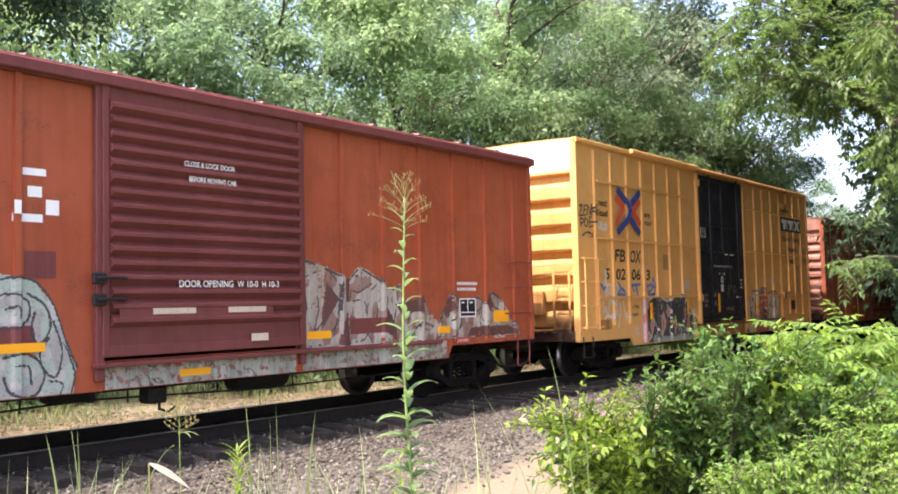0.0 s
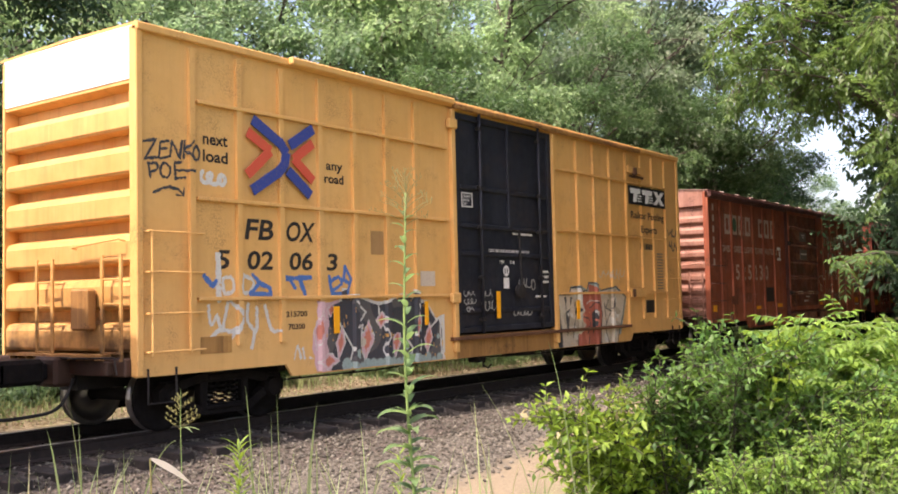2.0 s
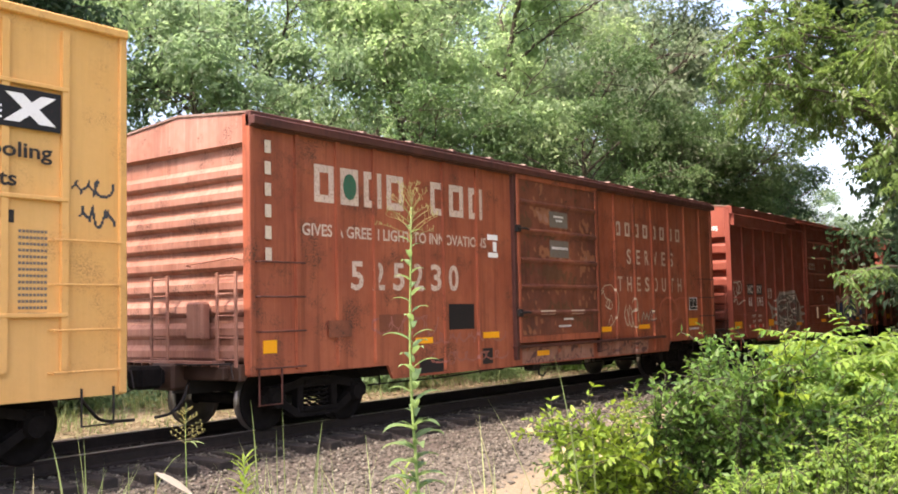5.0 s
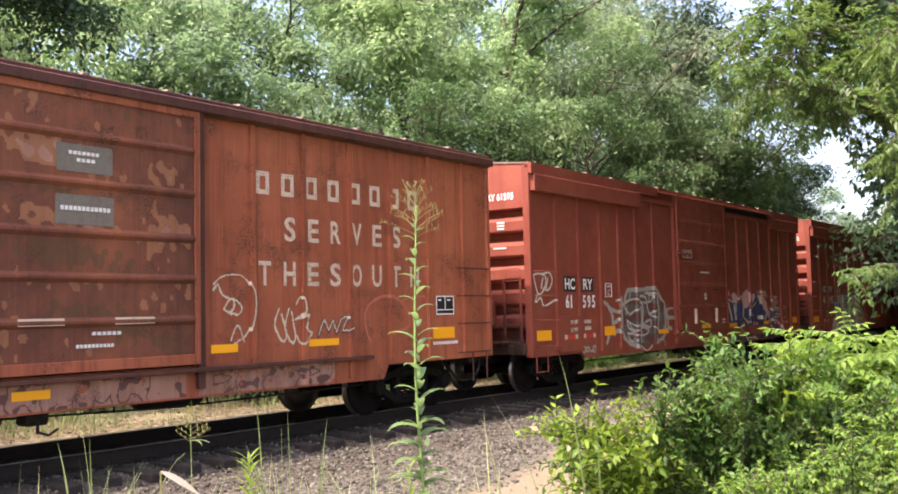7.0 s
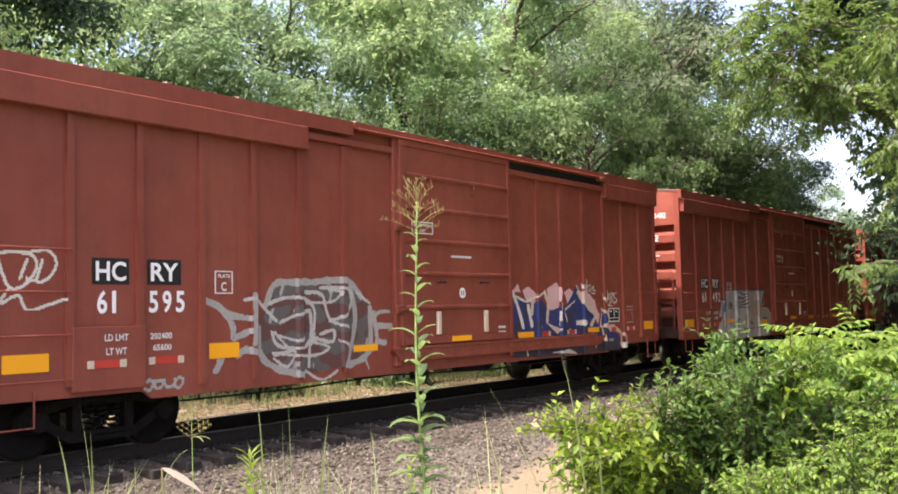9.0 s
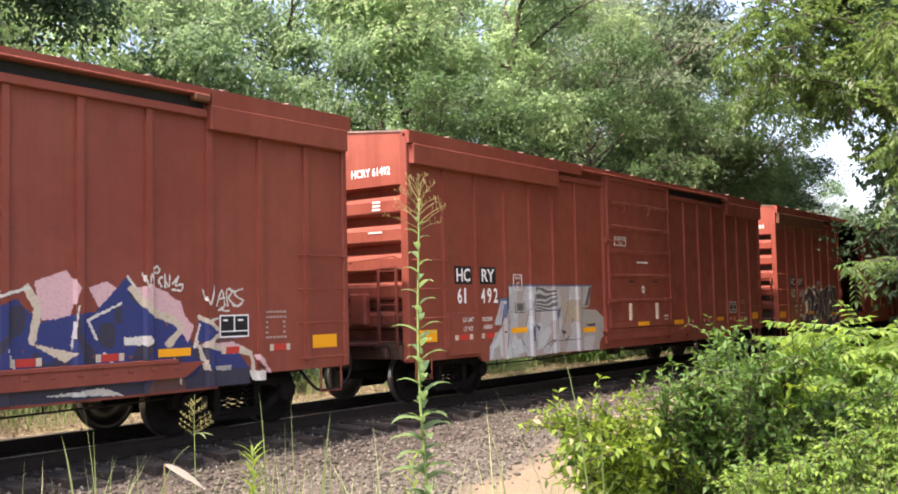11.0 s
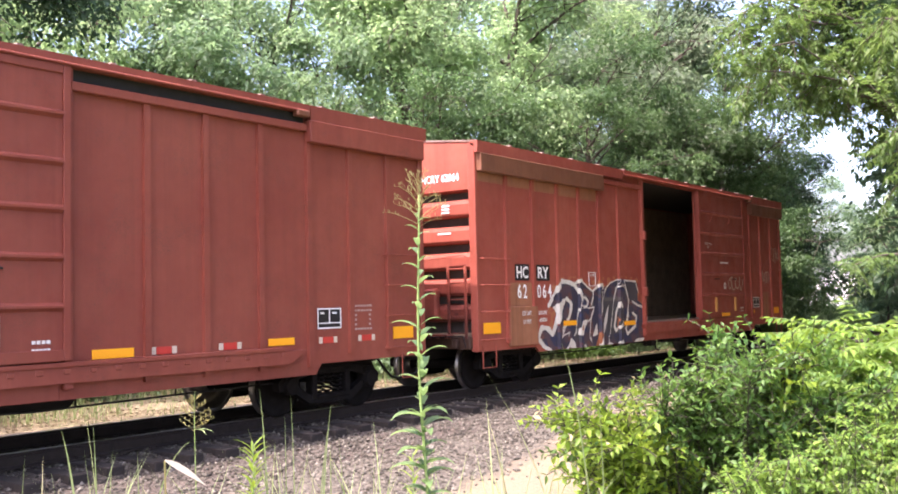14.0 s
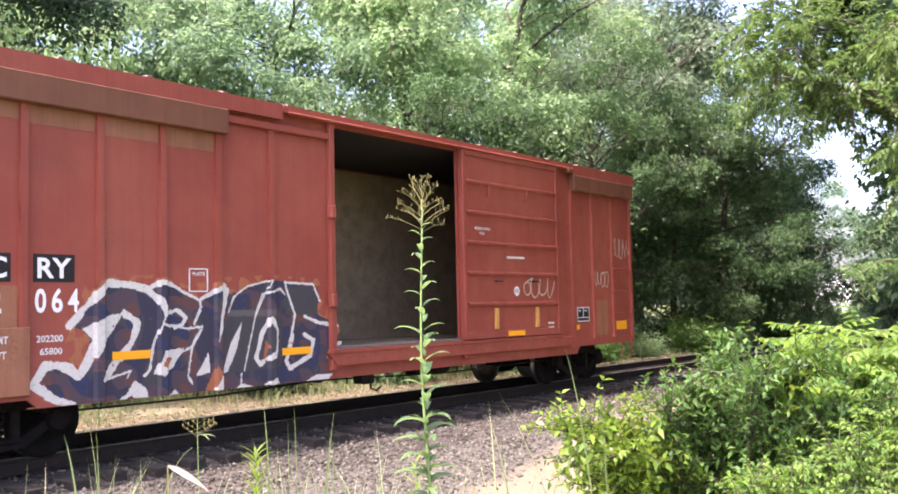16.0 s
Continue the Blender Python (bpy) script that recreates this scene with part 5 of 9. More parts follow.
def silver_piece():
    """A tangle of broad grey and fine silver strokes."""
    p = Spray()
    p.fill(1, (3.97, 1.73), (4.15, 2.02), (4.48, 2.06), (5.65, 2.08), (6.10, 1.77), (6.20, 1.58), (6.08, 0.96), (5.56, 0.80), (4.68, 0.72), (4.17, 0.84), (3.88, 1.04), (3.82, 1.41))
    p.mottle(1, 3, 51, .3, -.05)
    p.mottle(1, 0, 52, .2, .75)
    p.line(0, 0.045, 4, (2.98, 1.78), (3.17, 1.71), (3.36, 1.60), (3.76, 1.54))
    p.line(0, 0.045, 4, (3.26, 1.62), (3.39, 1.45), (3.39, 1.30))
    p.line(0, 0.045, 4, (3.76, 1.85), (3.77, 1.51), (3.74, 1.21))
    p.line(0, 0.045, 4, (3.42, 1.29), (3.62, 1.35), (3.79, 1.41))
    p.line(0, 0.045, 4, (3.48, 1.06), (3.62, 1.13), (3.82, 1.07))
    p.line(0, 0.045, 4, (3.11, 0.89), (3.21, 1.03), (3.16, 1.01))
    p.line(0, 0.05, 4, (3.99, 1.73), (4.15, 2.01), (4.48, 2.04), (4.99, 2.05))
    p.line(0, 0.05, 4, (5.05, 2.06), (5.65, 2.07), (5.92, 1.84))
    p.line(0, 0.05, 4, (3.83, 1.41), (3.87, 1.07), (4.17, 0.85), (4.68, 0.73))
    p.line(0, 0.05, 4, (5.65, 2.07), (5.80, 1.61), (5.71, 1.12), (5.56, 0.82))
    p.line(0, 0.05, 4, (6.14, 1.67), (6.10, 0.99), (5.64, 0.81))
    p.line(0, 0.05, 4, (6.23, 1.58), (6.30, 1.16), (6.21, 1.05))
    p.line(2, 0.026, 4, (3.61, 1.80), (3.80, 1.81), (3.97, 1.67), (4.18, 1.50))
    p.line(2, 0.026, 4, (4.04, 1.74), (4.33, 1.82), (4.70, 1.81), (4.93, 1.63), (4.86, 1.16))
    p.line(2, 0.026, 4, (4.25, 1.48), (4.70, 1.61), (4.85, 1.57), (4.80, 0.84))
    p.line(2, 0.026, 4, (4.74, 1.90), (5.09, 1.86), (5.24, 1.51), (5.65, 1.38))
    p.line(2, 0.026, 4, (4.09, 1.35), (4.21, 1.16), (4.69, 1.11), (4.88, 1.24), (5.28, 1.17), (5.32, 1.34), (5.04, 1.29))
    p.line(2, 0.026, 4, (5.24, 1.48), (5.62, 1.59), (5.69, 1.93), (5.05, 1.97))
    p.line(2, 0.02, 4, (4.13, 1.03), (4.54, 1.07), (4.38, 0.86), (4.13, 0.98))
    p.line(2, 0.02, 4, (4.92, 1.18), (5.23, 1.09), (4.88, 0.99), (4.10, 1.06))
    p.line(2, 0.02, 4, (4.72, 0.79), (5.06, 0.63), (5.39, 0.74))
    p.line(2, 0.02, 4, (5.25, 1.93), (5.50, 1.90), (5.29, 1.76), (4.77, 1.75))
    p.line(2, 0.02, 4, (4.14, 1.35), (4.39, 1.13))
    p.line(2, 0.02, 4, (4.69, 1.44), (4.65, 1.22), (4.25, 1.29))
    p.line(2, 0.02, 4, (5.44, 1.19), (5.65, 1.10))
    p.line(2, 0.02, 4, (5.84, 1.90), (6.14, 1.73))
    p.fill(0, (6.31, 1.43), (6.70, 1.41), (6.68, 1.33), (6.31, 1.32))
    p.fill(0, (6.26, 1.19), (6.53, 1.15), (6.51, 1.06), (6.28, 1.09))
    p.line(0, 0.03, 1, (6.18, 1.46), (6.36, 1.60), (6.59, 1.60))
    p.line(0, 0.02, 1, (5.99, 0.94), (6.09, 0.74))
    return p


def scrawls():
    """Thin cream loops, a small dark tag and a faint red outline."""
    p = Spray()
    p.line(0, 0.01, 4, (10.15, 2.04), (10.32, 2.16), (10.66, 2.15), (10.84, 1.86), (10.75, 1.43), (10.49, 1.26))
    p.line(0, 0.013, 4, (10.14, 1.97), (10.22, 2.04), (10.30, 1.90), (10.49, 1.83), (10.45, 1.69), (10.32, 1.72), (10.45, 1.86), (10.62, 1.76), (10.57, 1.65), (10.40, 1.67))
    p.line(0, 0.011, 4, (10.43, 1.30), (10.55, 1.51), (10.66, 1.29))
    p.line(0, 0.015, 4, (11.30, 1.71), (11.22, 1.49), (11.35, 1.27), (11.44, 1.34), (11.35, 1.64))
    p.line(0, 0.015, 4, (11.49, 1.71), (11.41, 1.45), (11.54, 1.24), (11.61, 1.33), (11.54, 1.67))
    p.line(0, 0.015, 4, (11.64, 1.79), (11.74, 1.88), (11.79, 1.67), (11.61, 1.56), (11.89, 1.63), (11.79, 1.44), (11.94, 1.36), (11.74, 1.21), (11.64, 1.33))
    p.line(2, 0.03, 2, (12.07, 1.31), (12.20, 1.55), (12.29, 1.37), (12.38, 1.54), (12.46, 1.34), (12.55, 1.54), (12.71, 1.58), (12.59, 1.36), (12.81, 1.40))
    p.line(0, 0.01, 2, (12.08, 1.33), (12.20, 1.55), (12.29, 1.39), (12.38, 1.54), (12.46, 1.36), (12.55, 1.54), (12.71, 1.58), (12.59, 1.38), (12.81, 1.41))
    p.line(1, 0.022, 4, (13.21, 1.19), (13.10, 1.45), (13.17, 1.74), (13.59, 1.90), (14.03, 1.77), (14.17, 1.42), (13.70, 1.30))
    p.line(1, 0.016, 4, (13.99, 1.82), (14.37, 1.89), (14.84, 1.84), (14.94, 1.49))
    return p


def pale_piece():
    """Pale blue-grey blocks with a blue edge, small windows and fine dark lines."""
    p = Spray()
    p.fill(2, (2.63, 1.72), (2.91, 1.75), (2.92, 1.99), (6.21, 1.99), (6.18, 1.95), (2.92, 1.93), (2.90, 1.52), (2.70, 1.22), (2.64, 1.22))
    p.fill(0, (2.92, 1.95), (6.16, 1.96), (6.04, 1.55), (5.76, 1.49), (6.70, 1.29), (6.78, 0.97), (6.50, 0.80), (6.44, 0.62), (4.69, 0.64), (3.39, 0.60), (2.30, 0.59), (2.31, 0.85), (2.48, 1.04), (2.73, 1.22), (2.90, 1.55))
    p.mottle(0, 1, 61, .5, .15)
    p.mottle(0, 4, 62, .35, .4)
    p.fill(0, (2.48, 1.25), (2.72, 1.69), (2.83, 1.68), (2.70, 1.24))
    p.fill(1, (2.65, 1.41), (2.76, 1.67), (2.80, 1.67), (2.70, 1.38))
    p.fill(6, (5.76, 1.49), (6.35, 1.46), (6.74, 1.27), (6.67, 0.94), (5.72, 0.91))
    p.fill(3, (5.79, 1.57), (6.05, 1.95), (6.18, 1.95), (6.00, 1.56))
    p.fill(0, (5.74, 1.59), (5.97, 1.94), (6.06, 1.95), (5.86, 1.58))
    p.fill(5, (4.88, 1.68), (5.65, 1.69), (5.64, 1.28), (4.94, 1.15))
    p.mottle(5, 1, 63, .2, .1)
    p.fill(4, (3.93, 0.75), (4.02, 1.01), (4.44, 1.18), (4.49, 1.05), (4.19, 0.77), (3.96, 0.72))
    p.fill(4, (2.35, 0.64), (2.39, 0.87), (2.72, 1.19), (2.75, 0.67))
    p.fill(1, (2.41, 0.64), (2.44, 0.81), (2.64, 0.88), (2.68, 0.66))
    p.fill(4, (3.03, 0.94), (3.43, 0.97), (3.62, 0.72), (3.13, 0.67))
    p.fill(6, (3.21, 1.65), (3.51, 1.66), (3.51, 1.47), (3.21, 1.47))
    p.fill(3, (3.26, 1.63), (3.47, 1.63), (3.47, 1.49), (3.26, 1.49))
    p.fill(3, (3.94, 1.94), (4.65, 1.89), (4.65, 1.47), (3.94, 1.47))
    p.waves(3, 0, (3.9, 4.9), 70)
    p.fill(2, (4.63, 1.44), (4.89, 1.54), (4.80, 1.33), (4.66, 1.24))
    p.fill(7, (4.86, 1.07), (5.01, 1.08), (5.17, 0.92), (5.06, 0.88))
    p.fill(4, (4.99, 1.01), (5.08, 0.99), (5.12, 0.91), (5.03, 0.92))
    p.fill(2, (3.88, 1.24), (4.09, 1.16), (4.02, 1.08))
    p.fill(2, (3.72, 1.22), (3.86, 1.08), (3.78, 0.90), (3.74, 0.90))
    p.line(7, 0.008, 1, (3.91, 1.94), (3.89, 0.85))
    p.line(7, 0.008, 1, (4.68, 1.88), (4.67, 0.87))
    p.line(7, 0.007, 1, (3.55, 1.19), (3.66, 1.47), (3.90, 1.75))
    p.line(7, 0.007, 1, (3.54, 0.59), (3.39, 0.95), (3.62, 0.72))
    p.line(7, 0.007, 1, (4.18, 0.77), (4.60, 0.91), (4.34, 0.67))
    p.line(7, 0.009, 1, (4.67, 0.87), (5.67, 0.87))
    p.line(7, 0.008, 1, (3.19, 1.65), (3.19, 1.46), (3.52, 1.46), (3.52, 1.65))
    p.line(7, 0.009, 1, (3.93, 1.47), (4.66, 1.48))
    p.line(2, 0.012, 1, (2.83, 0.84), (2.96, 1.55), (2.90, 1.55))
    p.line(7, 0.007, 1, (4.94, 1.10), (5.13, 1.47), (5.21, 1.81))
    p.line(7, 0.008, 1, (5.72, 0.91), (5.77, 1.95))
    p.fill(7, (5.96, 1.17), (6.29, 1.18), (6.29, 1.13), (5.99, 1.12))
    p.line(7, 0.012, 2, (5.28, 1.18), (5.35, 1.29))
    p.fill(7, (3.04, 0.79), (3.07, 0.81), (3.08, 0.77), (3.05, 0.77))
    p.fill(7, (3.18, 0.79), (3.21, 0.80), (3.21, 0.76), (3.18, 0.76))
    return p


def grey_green_piece():
    """Pale green and grey bubble letters with black outlines."""
    p = Spray()
    p.fill(0, (4.84, 1.91), (5.32, 2.09), (5.70, 2.02), (5.97, 1.96), (6.19, 1.70), (6.33, 1.33), (6.47, 1.00), (6.44, 0.61), (4.85, 0.64))
    p.mottle(0, 1, 71, .3, .1)
    p.mottle(0, 3, 72, .25, .35)
    p.fill(4, (5.38, 1.47), (5.95, 1.48), (5.98, 1.28), (5.38, 1.27))
    p.line(2, 0.014, 3, (5.38, 1.73), (5.63, 1.83), (5.86, 1.77), (5.91, 1.59), (5.77, 1.46), (5.51, 1.45))
    p.line(2, 0.014, 3, (5.88, 1.83), (6.09, 1.70), (6.16, 1.46), (6.03, 1.27), (5.93, 1.40), (5.97, 1.62))
    p.line(2, 0.014, 3, (6.19, 1.52), (6.30, 1.20), (6.24, 0.91), (6.09, 0.96), (6.03, 1.18), (6.14, 1.33))
    p.line(2, 0.014, 3, (5.61, 1.14), (5.90, 1.17), (6.09, 0.96), (5.97, 0.71), (5.70, 0.74), (5.61, 0.93))
    p.line(2, 0.013, 3, (5.20, 1.55), (5.32, 1.19), (5.14, 0.84))
    p.line(2, 0.012, 3, (5.72, 1.04), (5.90, 1.03), (5.93, 0.84))
    p.line(2, 0.012, 3, (6.33, 1.26), (6.46, 0.93), (6.40, 0.65))
    p.line(2, 0.011, 3, (6.14, 0.86), (6.31, 0.81), (6.24, 0.64))
    p.line(2, 0.012, 3, (5.64, 1.66), (5.77, 1.69), (5.78, 1.57))
    p.line(2, 0.013, 3, (5.20, 1.91), (5.44, 1.94), (5.70, 2.01), (5.98, 1.96), (6.20, 1.69), (6.34, 1.31), (6.49, 0.99))
    return p


def side_tags():
    """Thin white looping tags."""
    p = Spray()
    p.line(0, 0.013, 2, (13.75, 1.89), (13.84, 1.69), (13.91, 1.94))
    p.line(0, 0.013, 2, (13.98, 1.69), (14.07, 1.89), (14.11, 1.68))
    p.line(0, 0.013, 2, (14.01, 1.77), (14.11, 1.78))
    p.line(0, 0.013, 2, (14.16, 1.68), (14.14, 1.89), (14.25, 1.87), (14.17, 1.78), (14.29, 1.68))
    p.line(0, 0.013, 2, (14.42, 1.90), (14.28, 1.86), (14.31, 1.80), (14.42, 1.75), (14.34, 1.67), (14.24, 1.69))
    p.line(0, 0.013, 2, (14.01, 1.62), (14.10, 1.67), (14.06, 1.62), (14.18, 1.61))
    p.line(0, 0.012, 3, (12.84, 2.09), (12.91, 1.92), (12.94, 2.08), (12.99, 1.92))
    p.line(0, 0.012, 3, (13.00, 2.08), (13.00, 1.93))
    p.line(0, 0.012, 3, (13.05, 2.18), (12.99, 2.13), (13.04, 2.09), (13.09, 2.13), (13.05, 2.18))
    p.line(0, 0.012, 3, (13.13, 2.05), (13.07, 2.00), (13.12, 1.93))
    p.line(0, 0.012, 3, (13.17, 2.08), (13.17, 1.92))
    p.line(0, 0.012, 3, (13.24, 2.07), (13.23, 1.93), (13.17, 2.00))
    p.line(0, 0.012, 3, (13.28, 1.96), (13.37, 2.05), (13.32, 1.94), (13.43, 1.96), (13.41, 1.88), (13.27, 1.89))
    return p


CARS = []


def reflectors(car, surf, rows):
    for x0, x1, z0, z1 in rows:
        decal("reflector", car, surf, x0, x1, z0, z1, M["orange"], "yellow-orange reflective strip")


def consolidated_box(car, surf, x, z, w=.52, h=.32):
    """The black stencil box with white rules."""
    p = decal("stencil_box", car, surf, x, x + w, z, z + h, M["plate"], "black stencil panel with white rules")
    y = surf(x + w / 2) - .006
    g = Geo()
    for a, b, c, d in ((0, w, h - .02, h), (0, w, 0, .02), (0, .02, 0, h), (w - .02, w, 0, h), (w / 2 - .01, w / 2 + .01, .08, h), (0, w, .075, .09)):
        g.box(x + a, x + b, y - .003, y, z + c, z + d)
    g.box(x + .06, x + .14, y - .003, y, z + h - .085, z + h - .06).box(x + w / 2 + .06, x + w / 2 + .15, y - .003, y, z + h - .085, z + h - .06)
    part("stencil_rules", g, M["white_clean"], p)


def flaking_paint():
    """An old sprayed piece: pale flaking colour with a spiky upper edge, dark wedges and a few black outlines."""
    lines = glyphs(10.2, 12.9, 1.05, 2.15, 4, 11, .3, 1) + glyphs(12.9, 15.8, 1.05, 1.75, 5, 3, .3, 1)
    wedges = (((10.52, 1.30), (10.90, 1.72), (10.62, 1.98), (10.50, 1.55)), ((10.86, 1.02), (11.12, 1.02), (11.08, 1.55), (10.95, 1.38)), ((11.0, 1.68), (11.12, 1.68), (11.12, 2.02), (11.0, 2.02)),
              ((11.95, 1.2), (12.25, 1.05), (12.2, 1.35), (11.95, 1.65)), ((12.22, 1.62), (12.9, 1.75), (12.9, 1.5), (12.35, 1.48)), ((13.5, 1.5), (13.75, 1.8), (13.8, 1.55), (13.62, 1.35)), ((14.75, 1.6), (14.95, 1.82), (15.05, 1.6), (14.9, 1.45)),
              ((14.2, 1.03), (15.9, 1.03), (15.6, 1.2), (14.3, 1.2)))

    def paint(px, pz):
        k = np.full(px.shape, -1)
        c1, c2, c3 = cloud(px, pz, 61, .4), cloud(px, pz * .6, 62, .16), cloud(px, pz, 63, .07)
        top = np.interp(px, (10.1, 10.2, 10.95, 11.05, 11.3, 11.4, 11.9, 11.95, 12.05, 12.35, 12.4, 12.6, 12.87, 13.0, 13.1, 13.35, 13.5, 13.75, 14.0, 14.6, 14.8, 15.0, 15.3, 15.6, 15.95),
                        (2.26, 2.32, 2.1, 1.98, 2.2, 2.22, 2.02, 1.92, 1.86, 1.96, 1.6, 1.52, 1.6, 1.72, 1.5, 1.3, 1.55, 1.82, 1.68, 1.75, 1.6, 1.84, 1.72, 1.4, 1.1))
        body = pz < top + .03 * c3
        k[body] = 0
        k[body & (c1 + .5 * c2 > .12 - np.clip((px - 12.6) * .12, -.1, .3))] = 1
        for i, l in enumerate(lines):
            d = stroke_distance(px, pz, l)
            k[body & (np.abs(d - .12) < .012) & (c2 > -.15)] = 2
        k[body & (np.abs(pz - top + .03) < .016) & (c1 > -.3)] = 2
        for i, w in enumerate(wedges):
            k[in_outline(px + .02 * c3, pz + .02 * c2, w)] = 3
        k[(np.abs(px - 11.55) < .42 + .03 * c2) & (np.abs(pz - 1.31) < .12)] = 4
        k[body & (c3 + .7 * c2 > .95)] = -1
        return k
    return paint


def sill_paint(seed):
    """Pale flaking paint along the sill, with dark broken lines."""
    def paint(px, pz):
        c1, c2, c3 = cloud(px, pz, seed, .3), cloud(px, pz, seed + 1, .14), cloud(px, pz, seed + 2, .06)
        k = np.zeros(px.shape, int)
        k[c1 > .2] = 3
        k[c2 > .35] = 1
        k[(np.abs(c1 + .4 * c2 - .05) < .045) & (c3 > -.4)] = 2
        k[c3 + .8 * c2 > 1.0] = -1
        return k
    return paint


def name_blocks(car, xs, z, w, h):
    """A worn name as a row of plain open blocks, all alike."""
    b, y = w * .27, SHEET
    g = Geo().box(0, b, y - .005, y - .002, 0, h).box(w - b, w, y - .005, y - .002, 0, h)
    g.box(b, w - b, y - .005, y - .002, 0, b).box(b, w - b, y - .005, y - .002, h - b, h)
    me = g.mesh("name_block", M["white_worn"])
    for x in xs:
        part("name_block", me, None, car, "worn white block of the owner's name").location = (x, 0, z)


def spaced_letters(car, word, x, pitch, z, h, mat, y, width):
    for i, ch in enumerate(word):
        letters("lettering", car, ch, x + i * pitch, z, h, mat, y, width * (.4 if ch in "1I" else 1))


def car_a():
    L = 16.4
    spec = dict(name="boxcar", x=.09, L=L, eave=4.46, rise=.14, door=(6.82, 9.98, 1.06, 4.38), sill=(.90, .69, 2.8, 13.75), body=M["red_a"], trim=M["maroon_a"],
                posts=[.98, 1.95, 2.9, 3.9, 4.9, 5.75, 10.95, 11.91, 12.87, 13.82, 14.8, 15.76], end="hc", gap=1.86, chord=.14, rise_roof=0, post_width=.07, post_mat=M["red_a"],
                label="rust-red steel boxcar with a maroon ribbed door and grey graffiti", sill_mat=M["red_a"])
    car, surf = boxcar(spec)
    part("upper_fascia", Geo().box(-.02, L + .02, POST - .10, POST, 4.28, 4.42, 0, .015), M["maroon_a"], car)
    ribs = [(z, .16) for z in np.linspace(1.50, 4.05, 16)]
    door = rib_door(car, 6.76, 10.05, 1.08, 4.40, ribs, M["maroon_a"], M["maroon_a"], deep=.085)
    y = POST - .098
    letters("lettering", door, "DOOR OPENING  W 10-0  H 10-3", 7.81, 1.90, .085, M["white"], y, 1.7, label="white stencilled lettering")
    letters("lettering", door, "CLOSE & LOCK DOOR", 7.9, 3.43, .065, M["white"], y, .84)
    letters("lettering", door, "BEFORE MOVING CAR", 7.98, 3.24, .065, M["white"], y, .78)
    letters("lettering", car, "3 INCH HF COMP SHOES", 14.87, 1.12, .06, M["white"], SHEET, .8)
    letters("lettering", car, "PULL HERE", 15.05, .98, .06, M["white"], SHEET, .36)
    decal("red_plate", car, surf, 13.85, 14.25, .93, 1.03, M["redtape"], "small red jacking plate")
    letters("lettering", car, "JACK HERE", 13.88, .955, .045, M["white"], SHEET - .007, .34)
    decal("tape_strip", door, surf, 7.42, 8.07, 1.57, 1.66, M["cream"], "cream tape strip", y)
    decal("tape_strip", door, surf, 8.6, 9.26, 1.57, 1.66, M["cream"], "cream tape strip", y)
    decal("label_card", door, surf, 9.0, 9.3, 1.18, 1.28, M["cream"], "", y)
    decal("dark_patch", door, surf, 6.95, 9.4, 1.52, 1.7, M["maroon_a"], "", y + .002)
    door_latch(door, 6.7, (1.75, 2.0), M["steel"])
    for x0, x1, z0, z1 in ((5.82, 6.1, 3.14, 3.22), (5.70, 6.06, 2.62, 2.71), (6.1, 6.26, 2.71, 2.88), (5.88, 6.05, 2.9, 3.02), (5.7, 5.78, 2.7, 2.85)):
        decal("paper_label", car, surf, x0, x1, z0, z1, M["white_clean"], "torn white paper label")
    decal("repaint_patch", car, surf, 5.85, 6.22, 2.0, 2.3, M["maroon_a"])
    reflectors(car, surf, [(5.5, 6.06, 1.19, 1.29), (7.93, 8.42, .78, .87), (10.2, 10.7, 1.15, 1.26), (13.35, 13.68, 1.12, 1.24), (15.05, 15.55, 1.27, 1.48)])
    consolidated_box(car, surf, 13.98, 1.38, .5, .33)
    marks("stencil_line", car, [(13.9, 14.5, 1.85, 1.9, 9), (13.9, 14.55, 1.95, 2.0, 9)], M["white"], SHEET)
    sprayed("graffiti", car, surf, 3.4, 6.62, .70, 2.2, grey_green_piece(), ["g_green", "g_grey", "g_dark", "g_silver", "maroon_a"], .012, "faded pale green and grey graffiti with black outlines")
    sprayed("graffiti", car, surf, 6.85, 9.97, .70, 1.0, sill_paint(2), ["flake_green", "flake_pink", "g_dark", "flake"], .012, "faded pale graffiti along the sill")
    sprayed("graffiti", car, surf, 10.12, 15.95, 1.02, 2.36, flaking_paint(), ["flake", "flake_pink", "g_dark", "g_brown", "maroon_a"], .012, "flaking pale grey and pink graffiti with dark outlines")
    sprayed("graffiti", car, surf, 10.1, 13.58, .705, .99, sill_paint(5), ["flake_green", "flake_pink", "g_dark", "flake"], .012, "pale green graffiti band along the sill")
    CARS.append((car, spec["x"]))


